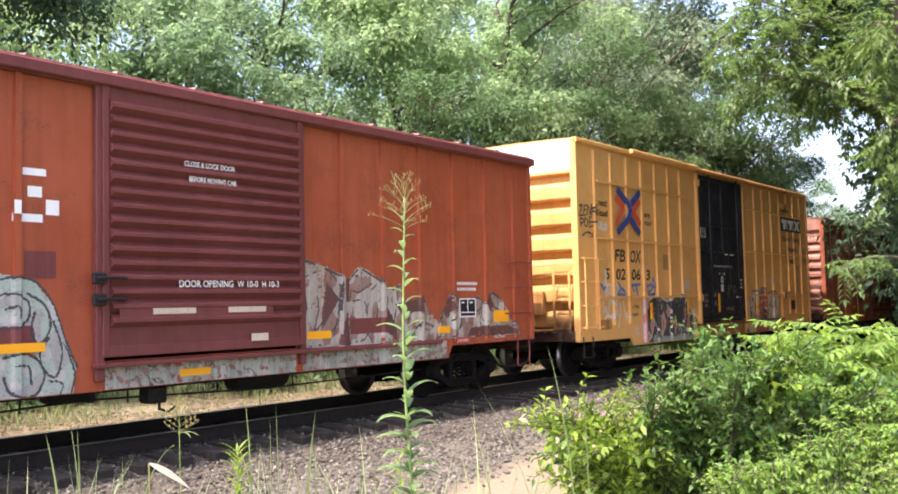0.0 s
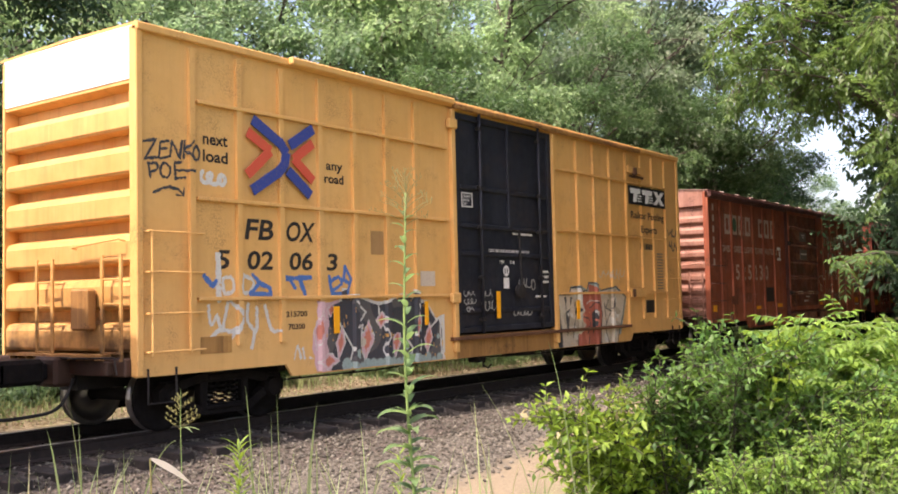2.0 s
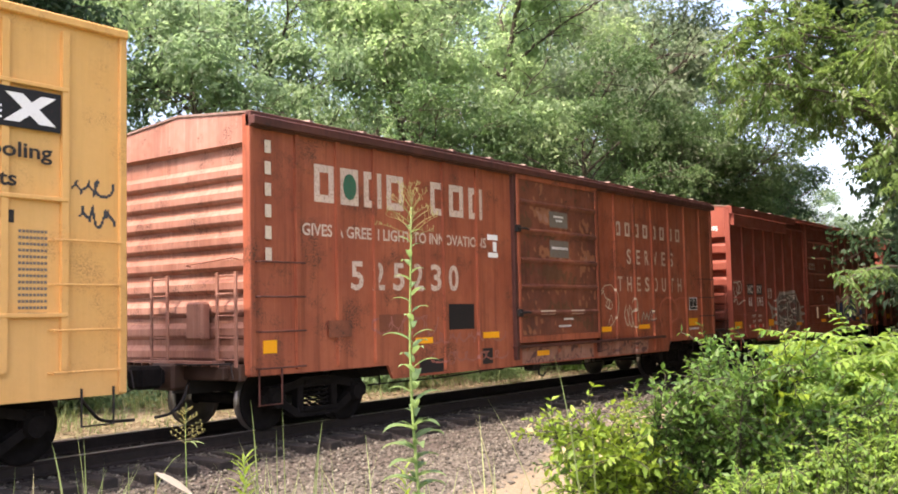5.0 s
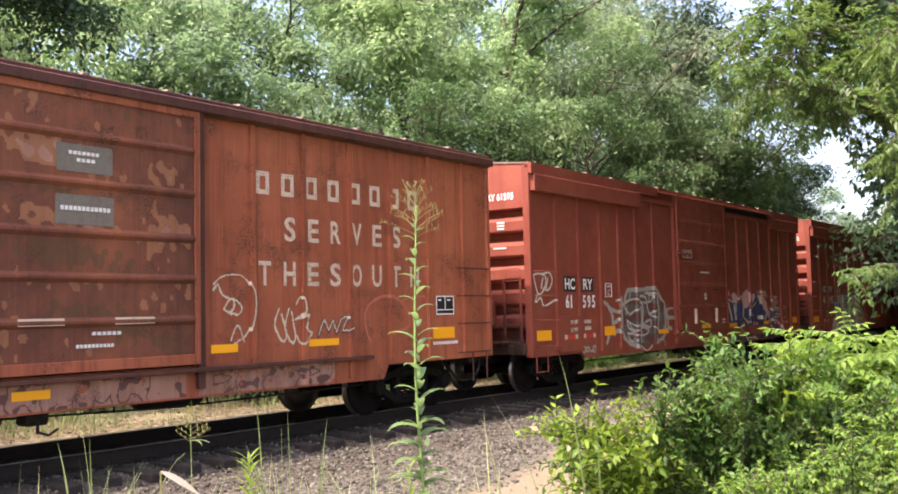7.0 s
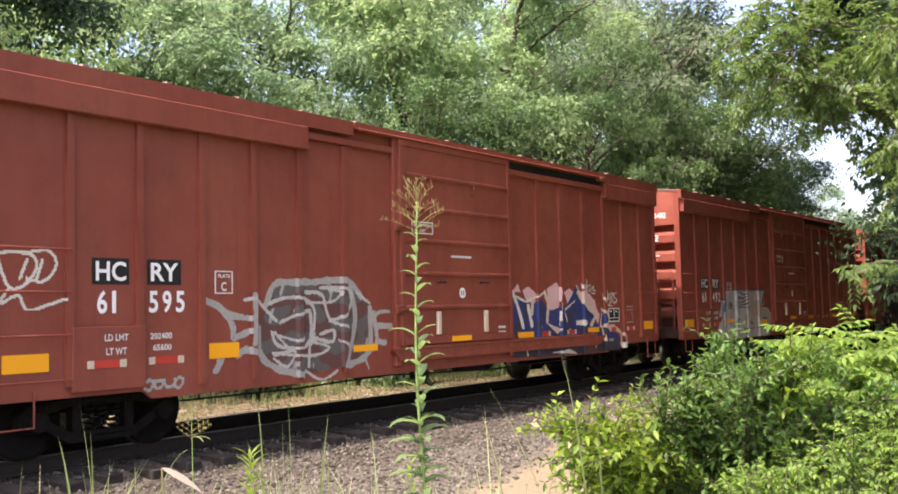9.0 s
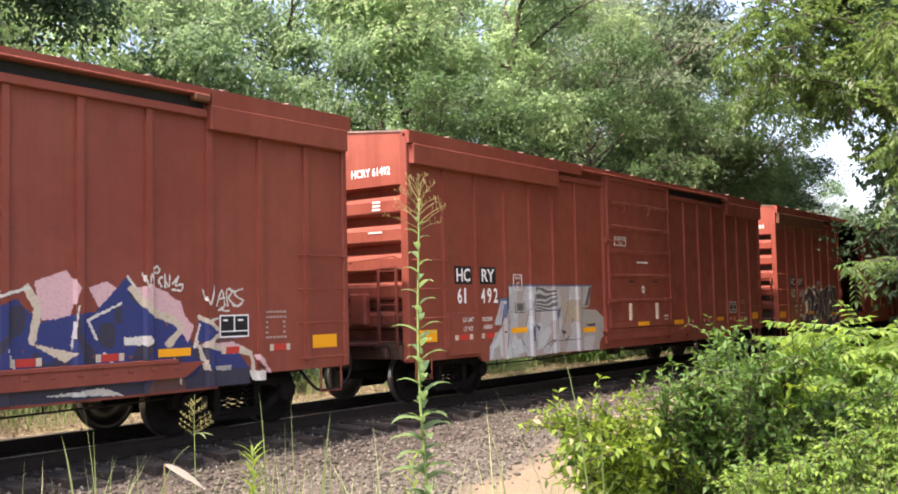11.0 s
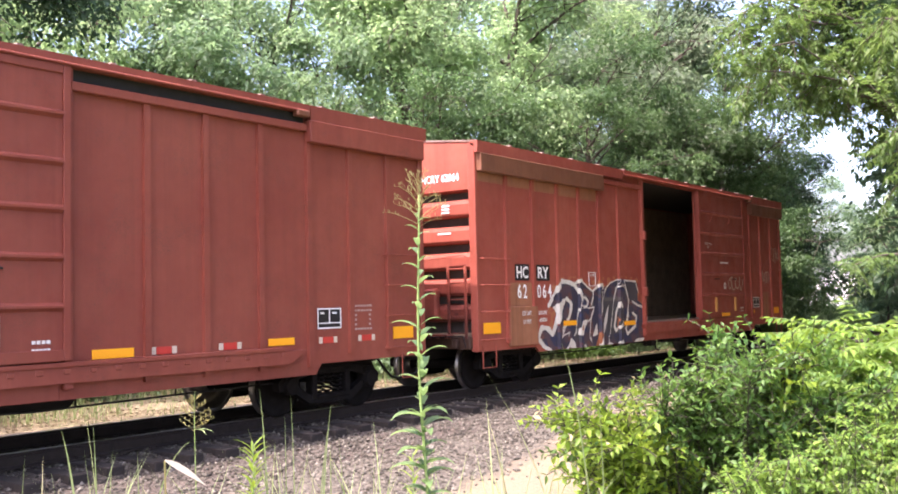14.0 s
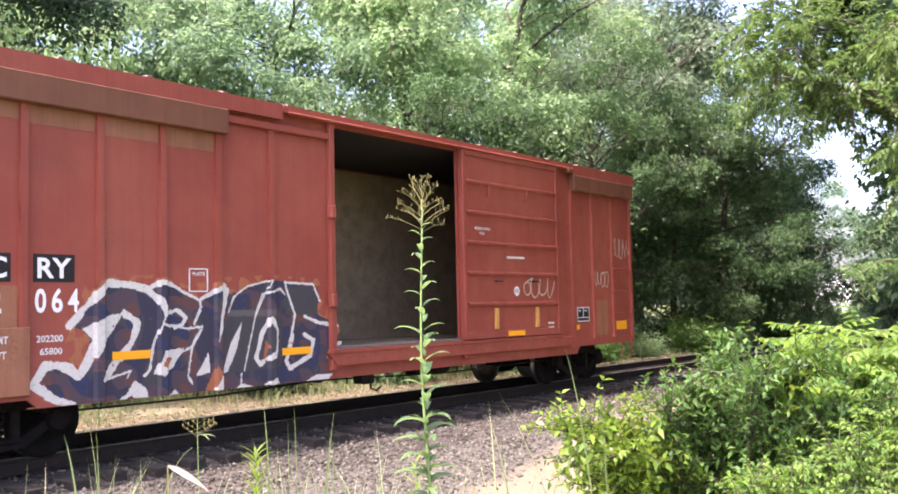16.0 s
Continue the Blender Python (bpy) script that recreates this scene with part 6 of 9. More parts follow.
def diamond_paint(px, pz):
    """Dark angular letters, pale zigzag lines, pink diamonds with red cores and a row of green bubbles."""
    k = np.full(px.shape, -1)
    c1, c2, c3 = cloud(px, pz, 41, .5), cloud(px, pz, 42, .2), cloud(px, pz, 43, .08)
    top = 1.62 + .06 * np.sin(px * 5.2) + .14 * (np.abs(px - 3.72) < .06) + .12 * (np.abs(px - 5.46) < .07) - .35 * np.clip((px - 5.75) / .25, 0, 1)
    body = (pz < top) & (px > 3.30 + .25 * np.abs(pz - 1.1) + .05 * c2) & (px < 6.16 - .3 * np.clip(pz - 1.1, 0, 1))
    halo = (pz < top + .05) & (px > 3.05 + .1 * np.abs(pz - 1.0) + .05 * c2) & (px < 6.24)
    k[halo] = 2
    k[halo & (px < 3.6)] = 3
    k[body] = 1
    k[body & (np.sin(px * 6.5 + 1.5 * np.sin(pz * 4)) + .6 * c1 > .35)] = 0
    for x0, z0, x1, z1, x2, z2 in ((3.95, 1.62, 4.2, 1.45, 3.98, 1.22), (3.98, 1.22, 4.12, 1.25, 4.05, .95), (4.5, 1.62, 4.52, 1.38, 4.75, 1.05), (4.75, 1.05, 4.6, .85, 4.72, .68), (5.5, 1.55, 5.6, 1.3, 5.5, .8), (5.75, 1.1, 6.1, 1.32, 6.14, .7), (3.6, 1.3, 3.9, .9, 3.8, .65), (5.2, 1.0, 5.35, .85, 5.3, .68)):
        k[(stroke_distance(px, pz, [(x0, z0), (x1, z1), (x2, z2)]) < .017) & body] = 2
    for cx, cz, rx, rz in ((4.22, 1.02, .17, .29), (3.62, 1.0, .1, .24), (4.57, 1.32, .13, .13), (4.94, .96, .12, .24), (5.78, .98, .11, .25), (3.36, .74, .22, .12), (3.16, 1.2, .11, .26), (3.42, 1.5, .08, .1), (5.47, 1.22, .06, .2)):
        lean = px - cx - .18 * (pz - cz)
        d = np.abs(lean) / rx + np.abs(pz - cz) / rz + .12 * c3
        k[d < 1.12] = 2
        k[d < 1.0] = 3
        k[d < .62] = 4
    k[(px > 4.83) & (px < 5.44) & (pz > 1.1 + .03 * c3) & (pz < 1.5 + .1 * (px - 4.83))] = 6
    d = np.hypot(px - 4.13, pz - .99)
    k[d < .07] = 7
    r = random.Random(6)
    for i in range(16):
        cx, cz, ra = 3.75 + i * .155, .62 + r.uniform(-.03, .06), r.uniform(.06, .12)
        k[np.hypot(px - cx, pz - cz) < ra] = 5
    for cx, cz, ra in ((4.0, .82, .07), (5.2, .86, .05), (5.55, 1.12, .05), (6.05, 1.0, .045)):
        k[np.hypot(px - cx, pz - cz) < ra] = 5
    k[(c3 + .7 * c2 > 1.0) & (k >= 0)] = -1
    return k


def car_yellow():
    L = 16.3
    px = [.84, 1.63, 2.41, 3.2, 3.96, 4.73, 5.48, 11.02, 11.77, 12.53, 13.35, 14.13, 14.77, 15.49]
    spec = dict(name="boxcar", x=18.36, L=L, eave=5.11, rise=.03, door=(6.6, 9.92, 1.0, 4.93), sill=(.75, .58, 2.5, 13.55), body=M["yellow"], trim=M["yellow"],
                posts=px, end="yellow", gap=1.86, chord=.04, post_width=.085, stiles=True, rungs=(1.05, 1.52, 2.03, 2.53), post_top=4.93, post_foot=.32, end_mat=M["yellow_end"],
                roof=M["yellow"], roof_ribs=False, sill_mat=M["yellow_grime"], track_mat=M["rusted"], gear_mat=M["yellow_grime"], step_mat=M["steel"], end_top=M["white_clean"], label="tall yellow boxcar with a black plug door, logos and graffiti")
    car, surf = boxcar(spec)
    Y = M["yellow"]
    part("eave_rail", Geo().box(2.55, 6.5, POST - .10, POST, 5.02, 5.13, 0, .02), Y, car, "yellow upper door rail along the eave")
    part("eave_rail", Geo().box(6.52, 13.95, POST - .09, POST, 4.97, 5.06, 0, .015), M["yellow_grime"], car, "grimy upper door rail along the eave")
    # waist rails between the posts
    for z, w in ((4.25, .05), (2.99, .05), (1.69, .05)):
        for a, b in ((.92, 6.35), (10.05, 15.52)):
            part("waist_rail", Geo().box(a, b, POST - .012, SHEET, z - w / 2, z + w / 2, 0, .008), Y, car)
    part("bottom_rail", Geo().box(6.4, 13.3, POST - .05, SHEET, .9, .96, 0, .01), M["rusted"], car, "rusty lower door rail")
    # plug door
    y = SHEET + .01
    door = part("plug_door", Geo().box(6.6, 9.92, y, y + .05, 1.02, 4.93, 0, .006), M["black_door"], car, "black plug door")
    f = Geo()
    f.box(6.60, 6.74, y - .05, y, 1.02, 4.93, 0, .01).box(9.78, 9.92, y - .05, y, 1.02, 4.93, 0, .01).box(6.74, 9.78, y - .05, y, 4.82, 4.93, 0, .01)
    f.box(6.74, 9.78, y - .05, y, 1.02, 1.12, 0, .01)
    part("door_frame", f, M["black_door"], door)
    for z in (3.62, 2.93, 2.43, 1.4):
        part("door_rib", Geo().box(6.76, 9.76, y - .045, y, z - .04, z + .04, 0, .012), M["black_door"], door)
    for x in (7.31, 9.36):
        part("locking_rod", Geo().tube([(x, y - .1, 1.0), (x, y - .1, 4.98)], .028, 8), M["black_door"], door, smooth=True)
        for z in (1.25, 2.0, 2.9, 3.62, 4.7):
            part("rod_bracket", Geo().box(x - .06, x + .06, y - .13, y - .04, z - .035, z + .035, 0, .01), M["steel"], door)
    part("door_crank", Geo().tube([(8.4, y - .06, 2.9), (8.55, y - .12, 2.9), (8.6, y - .12, 1.75)], .025, 7).lathe([(0, -.16), (.13, -.15), (.14, -.1), (.1, -.05)], (8.55, y, 1.75), 14), M["steel"], door)
    part("centre_bar", Geo().box(8.3, 8.38, y - .06, y, 2.95, 4.9, 0, .01), M["black_door"], door)
    W = M["white"]
    yy = y - .012
    letters("lettering", door, "CLOSE AND LOCK DOORS BEFORE MOVING CAR", 7.6, 2.475, .05, W, y - .045, 1.4)
    letters("lettering", door, "OPEN", 8.0, 2.27, .055, W, y - .012, .14, .3)
    letters("lettering", door, "CLOSE", 8.36, 2.27, .055, W, y - .012, .17, -.3)
    marks("stencil_line", door, [(8.42, 9.13, 2.82, 2.855, 15), (9.45, 9.72, 2.1, 2.15, 6), (9.45, 9.72, 2.0, 2.05, 6), (9.45, 9.72, 1.9, 1.95, 7), (9.2, 9.62, 1.62, 1.66, 8)], W, y - .045)
    fr = Geo()
    for a, b, c, d in ((6.82, 7.16, 3.5, 3.52), (6.82, 7.16, 3.26, 3.28), (6.82, 6.84, 3.28, 3.5), (7.14, 7.16, 3.28, 3.5)):
        fr.box(a, b, y - .02, y - .012, c, d)
    part("notice_frame", fr, W, door)
    letters("lettering", door, "SECURITY", 6.86, 3.43, .045, W, y - .012, .26)
    letters("lettering", door, "DEVICE", 6.86, 3.365, .045, W, y - .012, .2)
    letters("lettering", door, "ONLY", 6.86, 3.3, .045, W, y - .012, .13)
    decal("tag_card", door, surf, 8.08, 8.26, 1.80, 2.0, M["white"], "white tag card", y - .045)
    ring = Geo()
    for i in range(20):
        a, b = 2 * math.pi * i / 20, 2 * math.pi * (i + 1) / 20
        ring.face([(8.17 + r * math.cos(q), y - .05, 2.13 + r * math.sin(q)) for r, q in ((.1, a), (.1, b), (.06, b), (.06, a))])
    ring.box(8.155, 8.185, y - .052, y - .048, 2.07, 2.19)
    part("dial_mark", ring, W, door)
    sprayed("graffiti", door, lambda x: y - .05, 6.7, 9.5, 1.2, 2.05, thin([scribble(i, a, b, c, d, n) for i, (a, b, c, d, n) in enumerate(
        ((6.78, 7.14, 1.66, 1.76, 6), (6.8, 7.12, 1.52, 1.62, 6), (6.85, 7.1, 1.4, 1.48, 4), (7.34, 7.7, 1.62, 1.78, 5), (7.34, 7.78, 1.4, 1.58, 7), (8.55, 9.2, 1.75, 1.98, 7), (8.4, 9.0, 1.28, 1.36, 9)))], .009),
        ["g_grey"], .011, "white scrawled graffiti tags")
    decal("reflector", door, surf, 7.8, 7.92, 1.25, 1.75, M["orange"], "yellow reflective strip", y - .06)
    # logo: crossed blue and red chevrons
    yl = SHEET - .006
    n = 0
    for mat, half, rows in ((M["logo_red"], .07, [((1.77, 3.96), (2.19, 3.74)), ((2.19, 3.74), (1.76, 3.37)), ((3.03, 3.94), (2.64, 3.67)), ((2.64, 3.68), (3.03, 3.39))]),
                            (M["logo_blue"], .075, [((1.86, 4.14), (2.35, 3.88)), ((2.35, 3.90), (2.49, 3.74)), ((2.49, 3.75), (2.45, 3.55)), ((2.45, 3.57), (2.32, 3.44)), ((2.34, 3.46), (1.84, 3.16)), ((2.56, 3.86), (3.03, 4.15)), ((2.52, 3.49), (2.96, 3.17))])):
        for (ax, az), (bx, bz) in rows:
            d = Vector((bx - ax, bz - az)).normalized() * half
            n += 1
            part("logo_bar", Geo().prism([(ax - d.y, az + d.x), (ax + d.y, az - d.x), (bx + d.y, bz - d.x), (bx - d.y, bz + d.x)], POST - .006 - .0015 * n, POST + .001), mat, car, "blue or red bar of the crossed emblem")
    letters("lettering", car, "next", 1.04, 3.72, .15, M["black"], SHEET, .42)
    letters("lettering", car, "load", 1.04, 3.49, .15, M["black"], SHEET, .42)
    letters("lettering", car, "any", 3.36, 3.60, .13, M["black"], SHEET, .36)
    letters("lettering", car, "road", 3.32, 3.40, .13, M["black"], SHEET, .42)
    letters("lettering", car, "FB", 1.74, 2.5, .27, M["black"], SHEET, .52, .2)
    letters("lettering", car, "OX", 2.5, 2.5, .27, M["black"], SHEET, .56, .2)
    letters("lettering", car, "5", 1.24, 2.09, .24, M["black"], SHEET, .22, .15)
    letters("lettering", car, "02", 1.77, 2.09, .24, M["black"], SHEET, .48, .15)
    letters("lettering", car, "06", 2.56, 2.09, .24, M["black"], SHEET, .48, .15)
    letters("lettering", car, "3", 3.34, 2.09, .24, M["black"], SHEET, .22, .15)
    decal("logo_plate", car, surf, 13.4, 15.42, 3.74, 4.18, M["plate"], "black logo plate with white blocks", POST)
    g = Geo()
    for i in range(3):
        x = 13.48 + i * .64
        if i == 2:
            g.prism([(x, 4.12), (x + .2, 4.12), (x + .6, 3.8), (x + .4, 3.8)], POST - .012, POST - .005)
            g.prism([(x + .42, 4.12), (x + .6, 4.12), (x + .16, 3.8), (x - .02, 3.8)], POST - .0125, POST - .0055)
            continue
        g.prism([(x, 4.12), (x + .56, 4.12), (x + .54, 4.0), (x + .38, 4.0), (x + .33, 3.8), (x + .16, 3.8), (x + .2, 4.0), (x + .03, 4.0)], POST - .012, POST - .005)
        for j in range(3):
            g.box(x + .38, x + .60, POST - .011, POST - .006, 3.82 + .06 * j, 3.845 + .06 * j)
    part("logo", g, M["white_clean"], car, "white block emblem")
    letters("lettering", car, "Railcar Pooling", 13.5, 3.42, .16, M["black"], POST, 1.82)
    letters("lettering", car, "Experts", 14.02, 3.10, .16, M["black"], POST, .88)
    marks("mark_bars", car, [(14.05, 14.92, 2.70, 2.84, 6)], M["black"], SHEET)
    letters("lettering", car, "215700", 2.5, 1.42, .075, M["black"], SHEET, .42)
    letters("lettering", car, "70300", 2.54, 1.24, .075, M["black"], SHEET, .33)
    marks("stencil_line", car, [(14.95, 15.3, 2.6 - .07 * i, 2.63 - .07 * i, 8) for i in range(14)], M["grey_patch"], SHEET)
    decal("route_board", car, surf, 4.35, 4.66, 2.35, 2.72, M["tan_board"], "small route card board")
    decal("route_board", car, surf, 14.25, 14.75, 1.2, 1.5, M["plate"], "black stencil panel")
    decal("patch_plate", car, surf, .98, 1.5, .98, 1.2, M["yellow_grime"], "rust-tinted patch plate")
    decal("paper_label", car, surf, 5.6, 6.0, 1.85, 2.1, M["cream"], "cream paper notice")
    part("side_bracket", Geo().box(13.45, 14.2, POST - .03, POST, 4.36, 4.42, 0, .01).box(13.62, 13.75, POST - .09, POST, 4.42, 4.6, 0, .02), M["rusted"], car)
    part("side_bracket", Geo().box(13.35, 14.13, POST - .05, POST, 1.58, 1.8, 0, .015), Y, car)
    part("side_bracket", Geo().box(13.36, 14.19, POST - .035, POST, 4.47, 4.63, 0, .012), Y, car)
    part("bracket_pin", Geo().box(13.38, 13.50, POST - .09, POST - .04, 1.58, 1.77, 0, .02), M["rusted"], car)
    sprayed("graffiti", car, surf, 11.85, 13.21, 1.95, 2.26, thin([scribble(45, 11.90, 13.16, 1.99, 2.22, 10)], .012), ["g_cream"], .010, "faint cream scrawled tag")
    sprayed("graffiti", car, surf, 0.99, 1.46, 3.13, 3.4, thin([scribble(46, 1.02, 1.43, 3.18, 3.35, 6)], .03), ["g_white"], .010, "white scrawled tag")
    for z in (4.6, 1.55):
        part("door_hinge", Geo().box(6.36, 6.6, POST - .07, POST + .02, z, z + .18, 0, .02), M["yellow"], car)
    # graffiti
    sprayed("graffiti", car, surf, .05, 1.05, 3.0, 3.95, marker_tag(), ["g_dark"], .009, "black marker tags")
    sprayed("graffiti", car, surf, .7, 3.95, .8, 2.3, bubble_tag(), ["g_white", "g_azure"], .012, "white bubble graffiti with faint blue tags")

    sprayed("graffiti", car, surf, 2.75, 6.42, .60, 1.82, diamond_paint, ["g_ash", "g_coal", "g_white", "g_rose", "g_coral", "g_mint", "g_dark", "g_cream"], .013, "black and grey graffiti piece with pink and red diamonds")
    decal("reflector", car, surf, 5.62, 5.71, 1.2, 1.6, M["orange"], "yellow reflective strip", POST - .01)
    decal("reflector", car, surf, 3.42, 3.54, 1.15, 1.55, M["orange"], "yellow reflective strip", POST - .004)
    sprayed("graffiti", car, surf, 9.95, 13.5, .59, 1.95, cream_piece(), ["g_cream", "g_red", "g_dark", "g_white", "g_beige", "g_mint", "g_coral"], .012, "cream and red graffiti piece with dark outlines")
    decal("reflector", car, surf, 10.8, 10.92, 1.15, 1.55, M["orange"], "yellow reflective strip", POST - .008)
    sprayed("graffiti", car, surf, 15.5, 16.25, 2.6, 3.4, thin([scribble(41, 15.6, 16.1, 3.05, 3.25, 5), scribble(42, 15.7, 16.2, 2.7, 2.95, 6)], .016), ["g_dark"], .018, "black marker tag")
    CARS.append((car, spec["x"]))


def car_south():
    L = 16.5
    spec = dict(name="boxcar", x=36.62, L=L, eave=4.45, rise=.14, door=(6.68, 9.83, 1.03, 4.28), sill=(.82, .60, 2.9, 13.65), body=M["south"], trim=M["south_dark"],
                posts=[.9, 1.75, 2.6, 3.5, 4.42, 5.42, 10.81, 11.78, 12.75, 13.72, 14.69, 15.69], end="narrow", gap=1.40, chord=.16, post_width=.08, post_mat=M["south"], end_mat=M["south_end"],
                label="old brown-red boxcar with peeling white lettering and rust")
    car, surf = boxcar(spec)
    part("upper_fascia", Geo().box(-.02, L + .02, POST - .10, POST, 4.25, 4.38, 0, .015), M["south_dark"], car)
    ribs = [(z, .12) for z in (1.59, 2.1, 2.61, 3.18, 3.73)]
    door = rib_door(car, 6.64, 9.86, 1.03, 4.26, ribs, M["south_door"], M["south"])
    y = POST - .05
    for x0, x1, z0, z1 in ((7.86, 8.58, 3.3, 3.62), (7.85, 8.6, 2.7, 3.04)):
        decal("repaint_patch", door, surf, x0, x1, z0, z1, M["grey_patch"], "dull grey repainted patch", POST - .035)
    marks("stencil_line", door, [(8.0, 8.4, 3.5, 3.54, 7), (8.1, 8.35, 3.42, 3.46, 4), (7.9, 8.55, 2.86, 2.91, 12), (8.3, 8.7, 1.44, 1.48, 6), (8.1, 8.6, 1.3, 1.34, 10)], M["white"], POST - .045)
    for a, b in ((7.4, 7.95), (8.6, 9.15)):
        decal("tape_strip", door, surf, a, b, 1.56, 1.64, M["cream"], "cream tape strip", POST - .066)
    door_latch(door, 6.62, (1.6, 3.2), M["steel"])

    # Random paler and darker patches laid over the door.
    def mottled_patches(px, pz):
        c = cloud(px, pz * 1.5, 91, 1.0) + .45 * cloud(px, pz, 92, .2)
        k = np.full(px.shape, -1)
        k[c > .5] = 0
        k[c > .95] = 1
        k[c < -.6] = 2
        return k
    sprayed("rust_patch", door, lambda x: POST - .03, 6.78, 9.72, 1.18, 4.14, mottled_patches, ["tan_fade", "south_end", "rusted"], .02, "mottled orange and brown patches")
    # the owner's name is shown as plain worn blocks
    name_blocks(car, (1.28, 1.83, 2.38, 2.93, 4.08, 4.61, 5.20), 3.30, .42, .56)
    disc = Geo().prism([(2.05 + .15 * math.cos(a), 3.58 + .20 * math.sin(a)) for a in np.linspace(0, 2 * math.pi, 18)[:-1]], SHEET - .012, SHEET - .007)
    part("round_emblem", disc, M["g_emerald"], car, "green disc of the old emblem")
    letters("lettering", car, "GIVES A GREEN LIGHT TO INNOVATIONS", 1.02, 2.80, .17, M["white_worn"], SHEET, 4.7)
    spaced_letters(car, "525230", 2.05, .5, 2.02, .42, M["white_worn"], SHEET, .29)
    name_blocks(car, [10.90 + .47 * i for i in range(8)], 3.30, .24, .32)
    spaced_letters(car, "SERVES", 11.42, .47, 2.68, .32, M["white_worn"], SHEET, .22)
    spaced_letters(car, "THESOUTH", 10.93, .47, 2.05, .32, M["white_worn"], SHEET, .23)
    decal("repaint_patch", car, surf, 4.54, 5.29, 1.34, 1.78, M["plate"], "black repainted patch")
    for x0, x1, z0, z1 in ((5.77, 6.1, 2.95, 3.05), (5.78, 6.1, 2.63, 2.72), (5.95, 6.06, 2.74, 2.92)):
        decal("paper_label", car, surf, x0, x1, z0, z1, M["white_clean"], "torn white paper label")
    reflectors(car, surf, [(.25, .5, 1.12, 1.3), (3.58, 4.06, 1.13, 1.23), (5.56, 6.07, 1.16, 1.27), (7.4, 7.85, .76, .86), (10.1, 10.55, 1.15, 1.26), (11.88, 12.5, 1.17, 1.27), (14.8, 15.4, 1.18, 1.37)])
    for x0, x1, z0, z1 in ((3.7, 4.35, .64, .86), (5.4, 5.85, .70, .98), (2.6, 3.3, 1.35, 1.62), (1.5, 2.0, 1.3, 1.55)):
        decal("repaint_patch", car, surf, x0, x1, z0, z1, M["plate"] if x0 > 3 else M["south_door"], "dark repainted patch")
    consolidated_box(car, surf, 14.9, 1.58, .5, .32)
    marks("stencil_line", car, [(14.8, 15.5, 1.08, 1.13, 12)], M["white"], SHEET)
    marks("stencil_line", car, [(.25, .4, z, z + .18, 1) for z in np.arange(2.4, 4.0, .3)], M["cream"], POST + .01)
    sprayed("graffiti", car, surf, 6.85, 9.7, .63, .98, piece(glyphs(6.9, 9.7, .66, .95, 6, 44), .1, [(0, 0, 1)], 1, 0, .1, .02, 3, wear=.5), ["south_end", "g_brown"], label="flaking tan paint along the sill")
    sprayed("graffiti", car, surf, 9.9, 12.4, .63, .98, piece(glyphs(10, 12.3, .66, .95, 4, 47), .08, [(0, 0, 1)], 1, 0, .06, .02, 3, wear=.5), ["south_end", "g_brown"], label="flaking tan paint along the sill")
    sprayed("graffiti", car, surf, 9.9, 14.6, 1.0, 2.2, scrawls(), ["g_cream", "g_red", "g_brown"], .011, "pale, dark and red scrawled graffiti")
    sprayed("graffiti", car, surf, 2.4, 6.4, .75, 1.6, thin([scribble(61, 4.0, 6.2, 1.1, 1.3, 14), scribble(62, 4.1, 6.3, .75, .95, 12), scribble(63, 2.6, 4.2, 1.25, 1.6, 9)], .014), ["g_faint"], .018, "faint pink scrawls")
    CARS.append((car, spec["x"]))


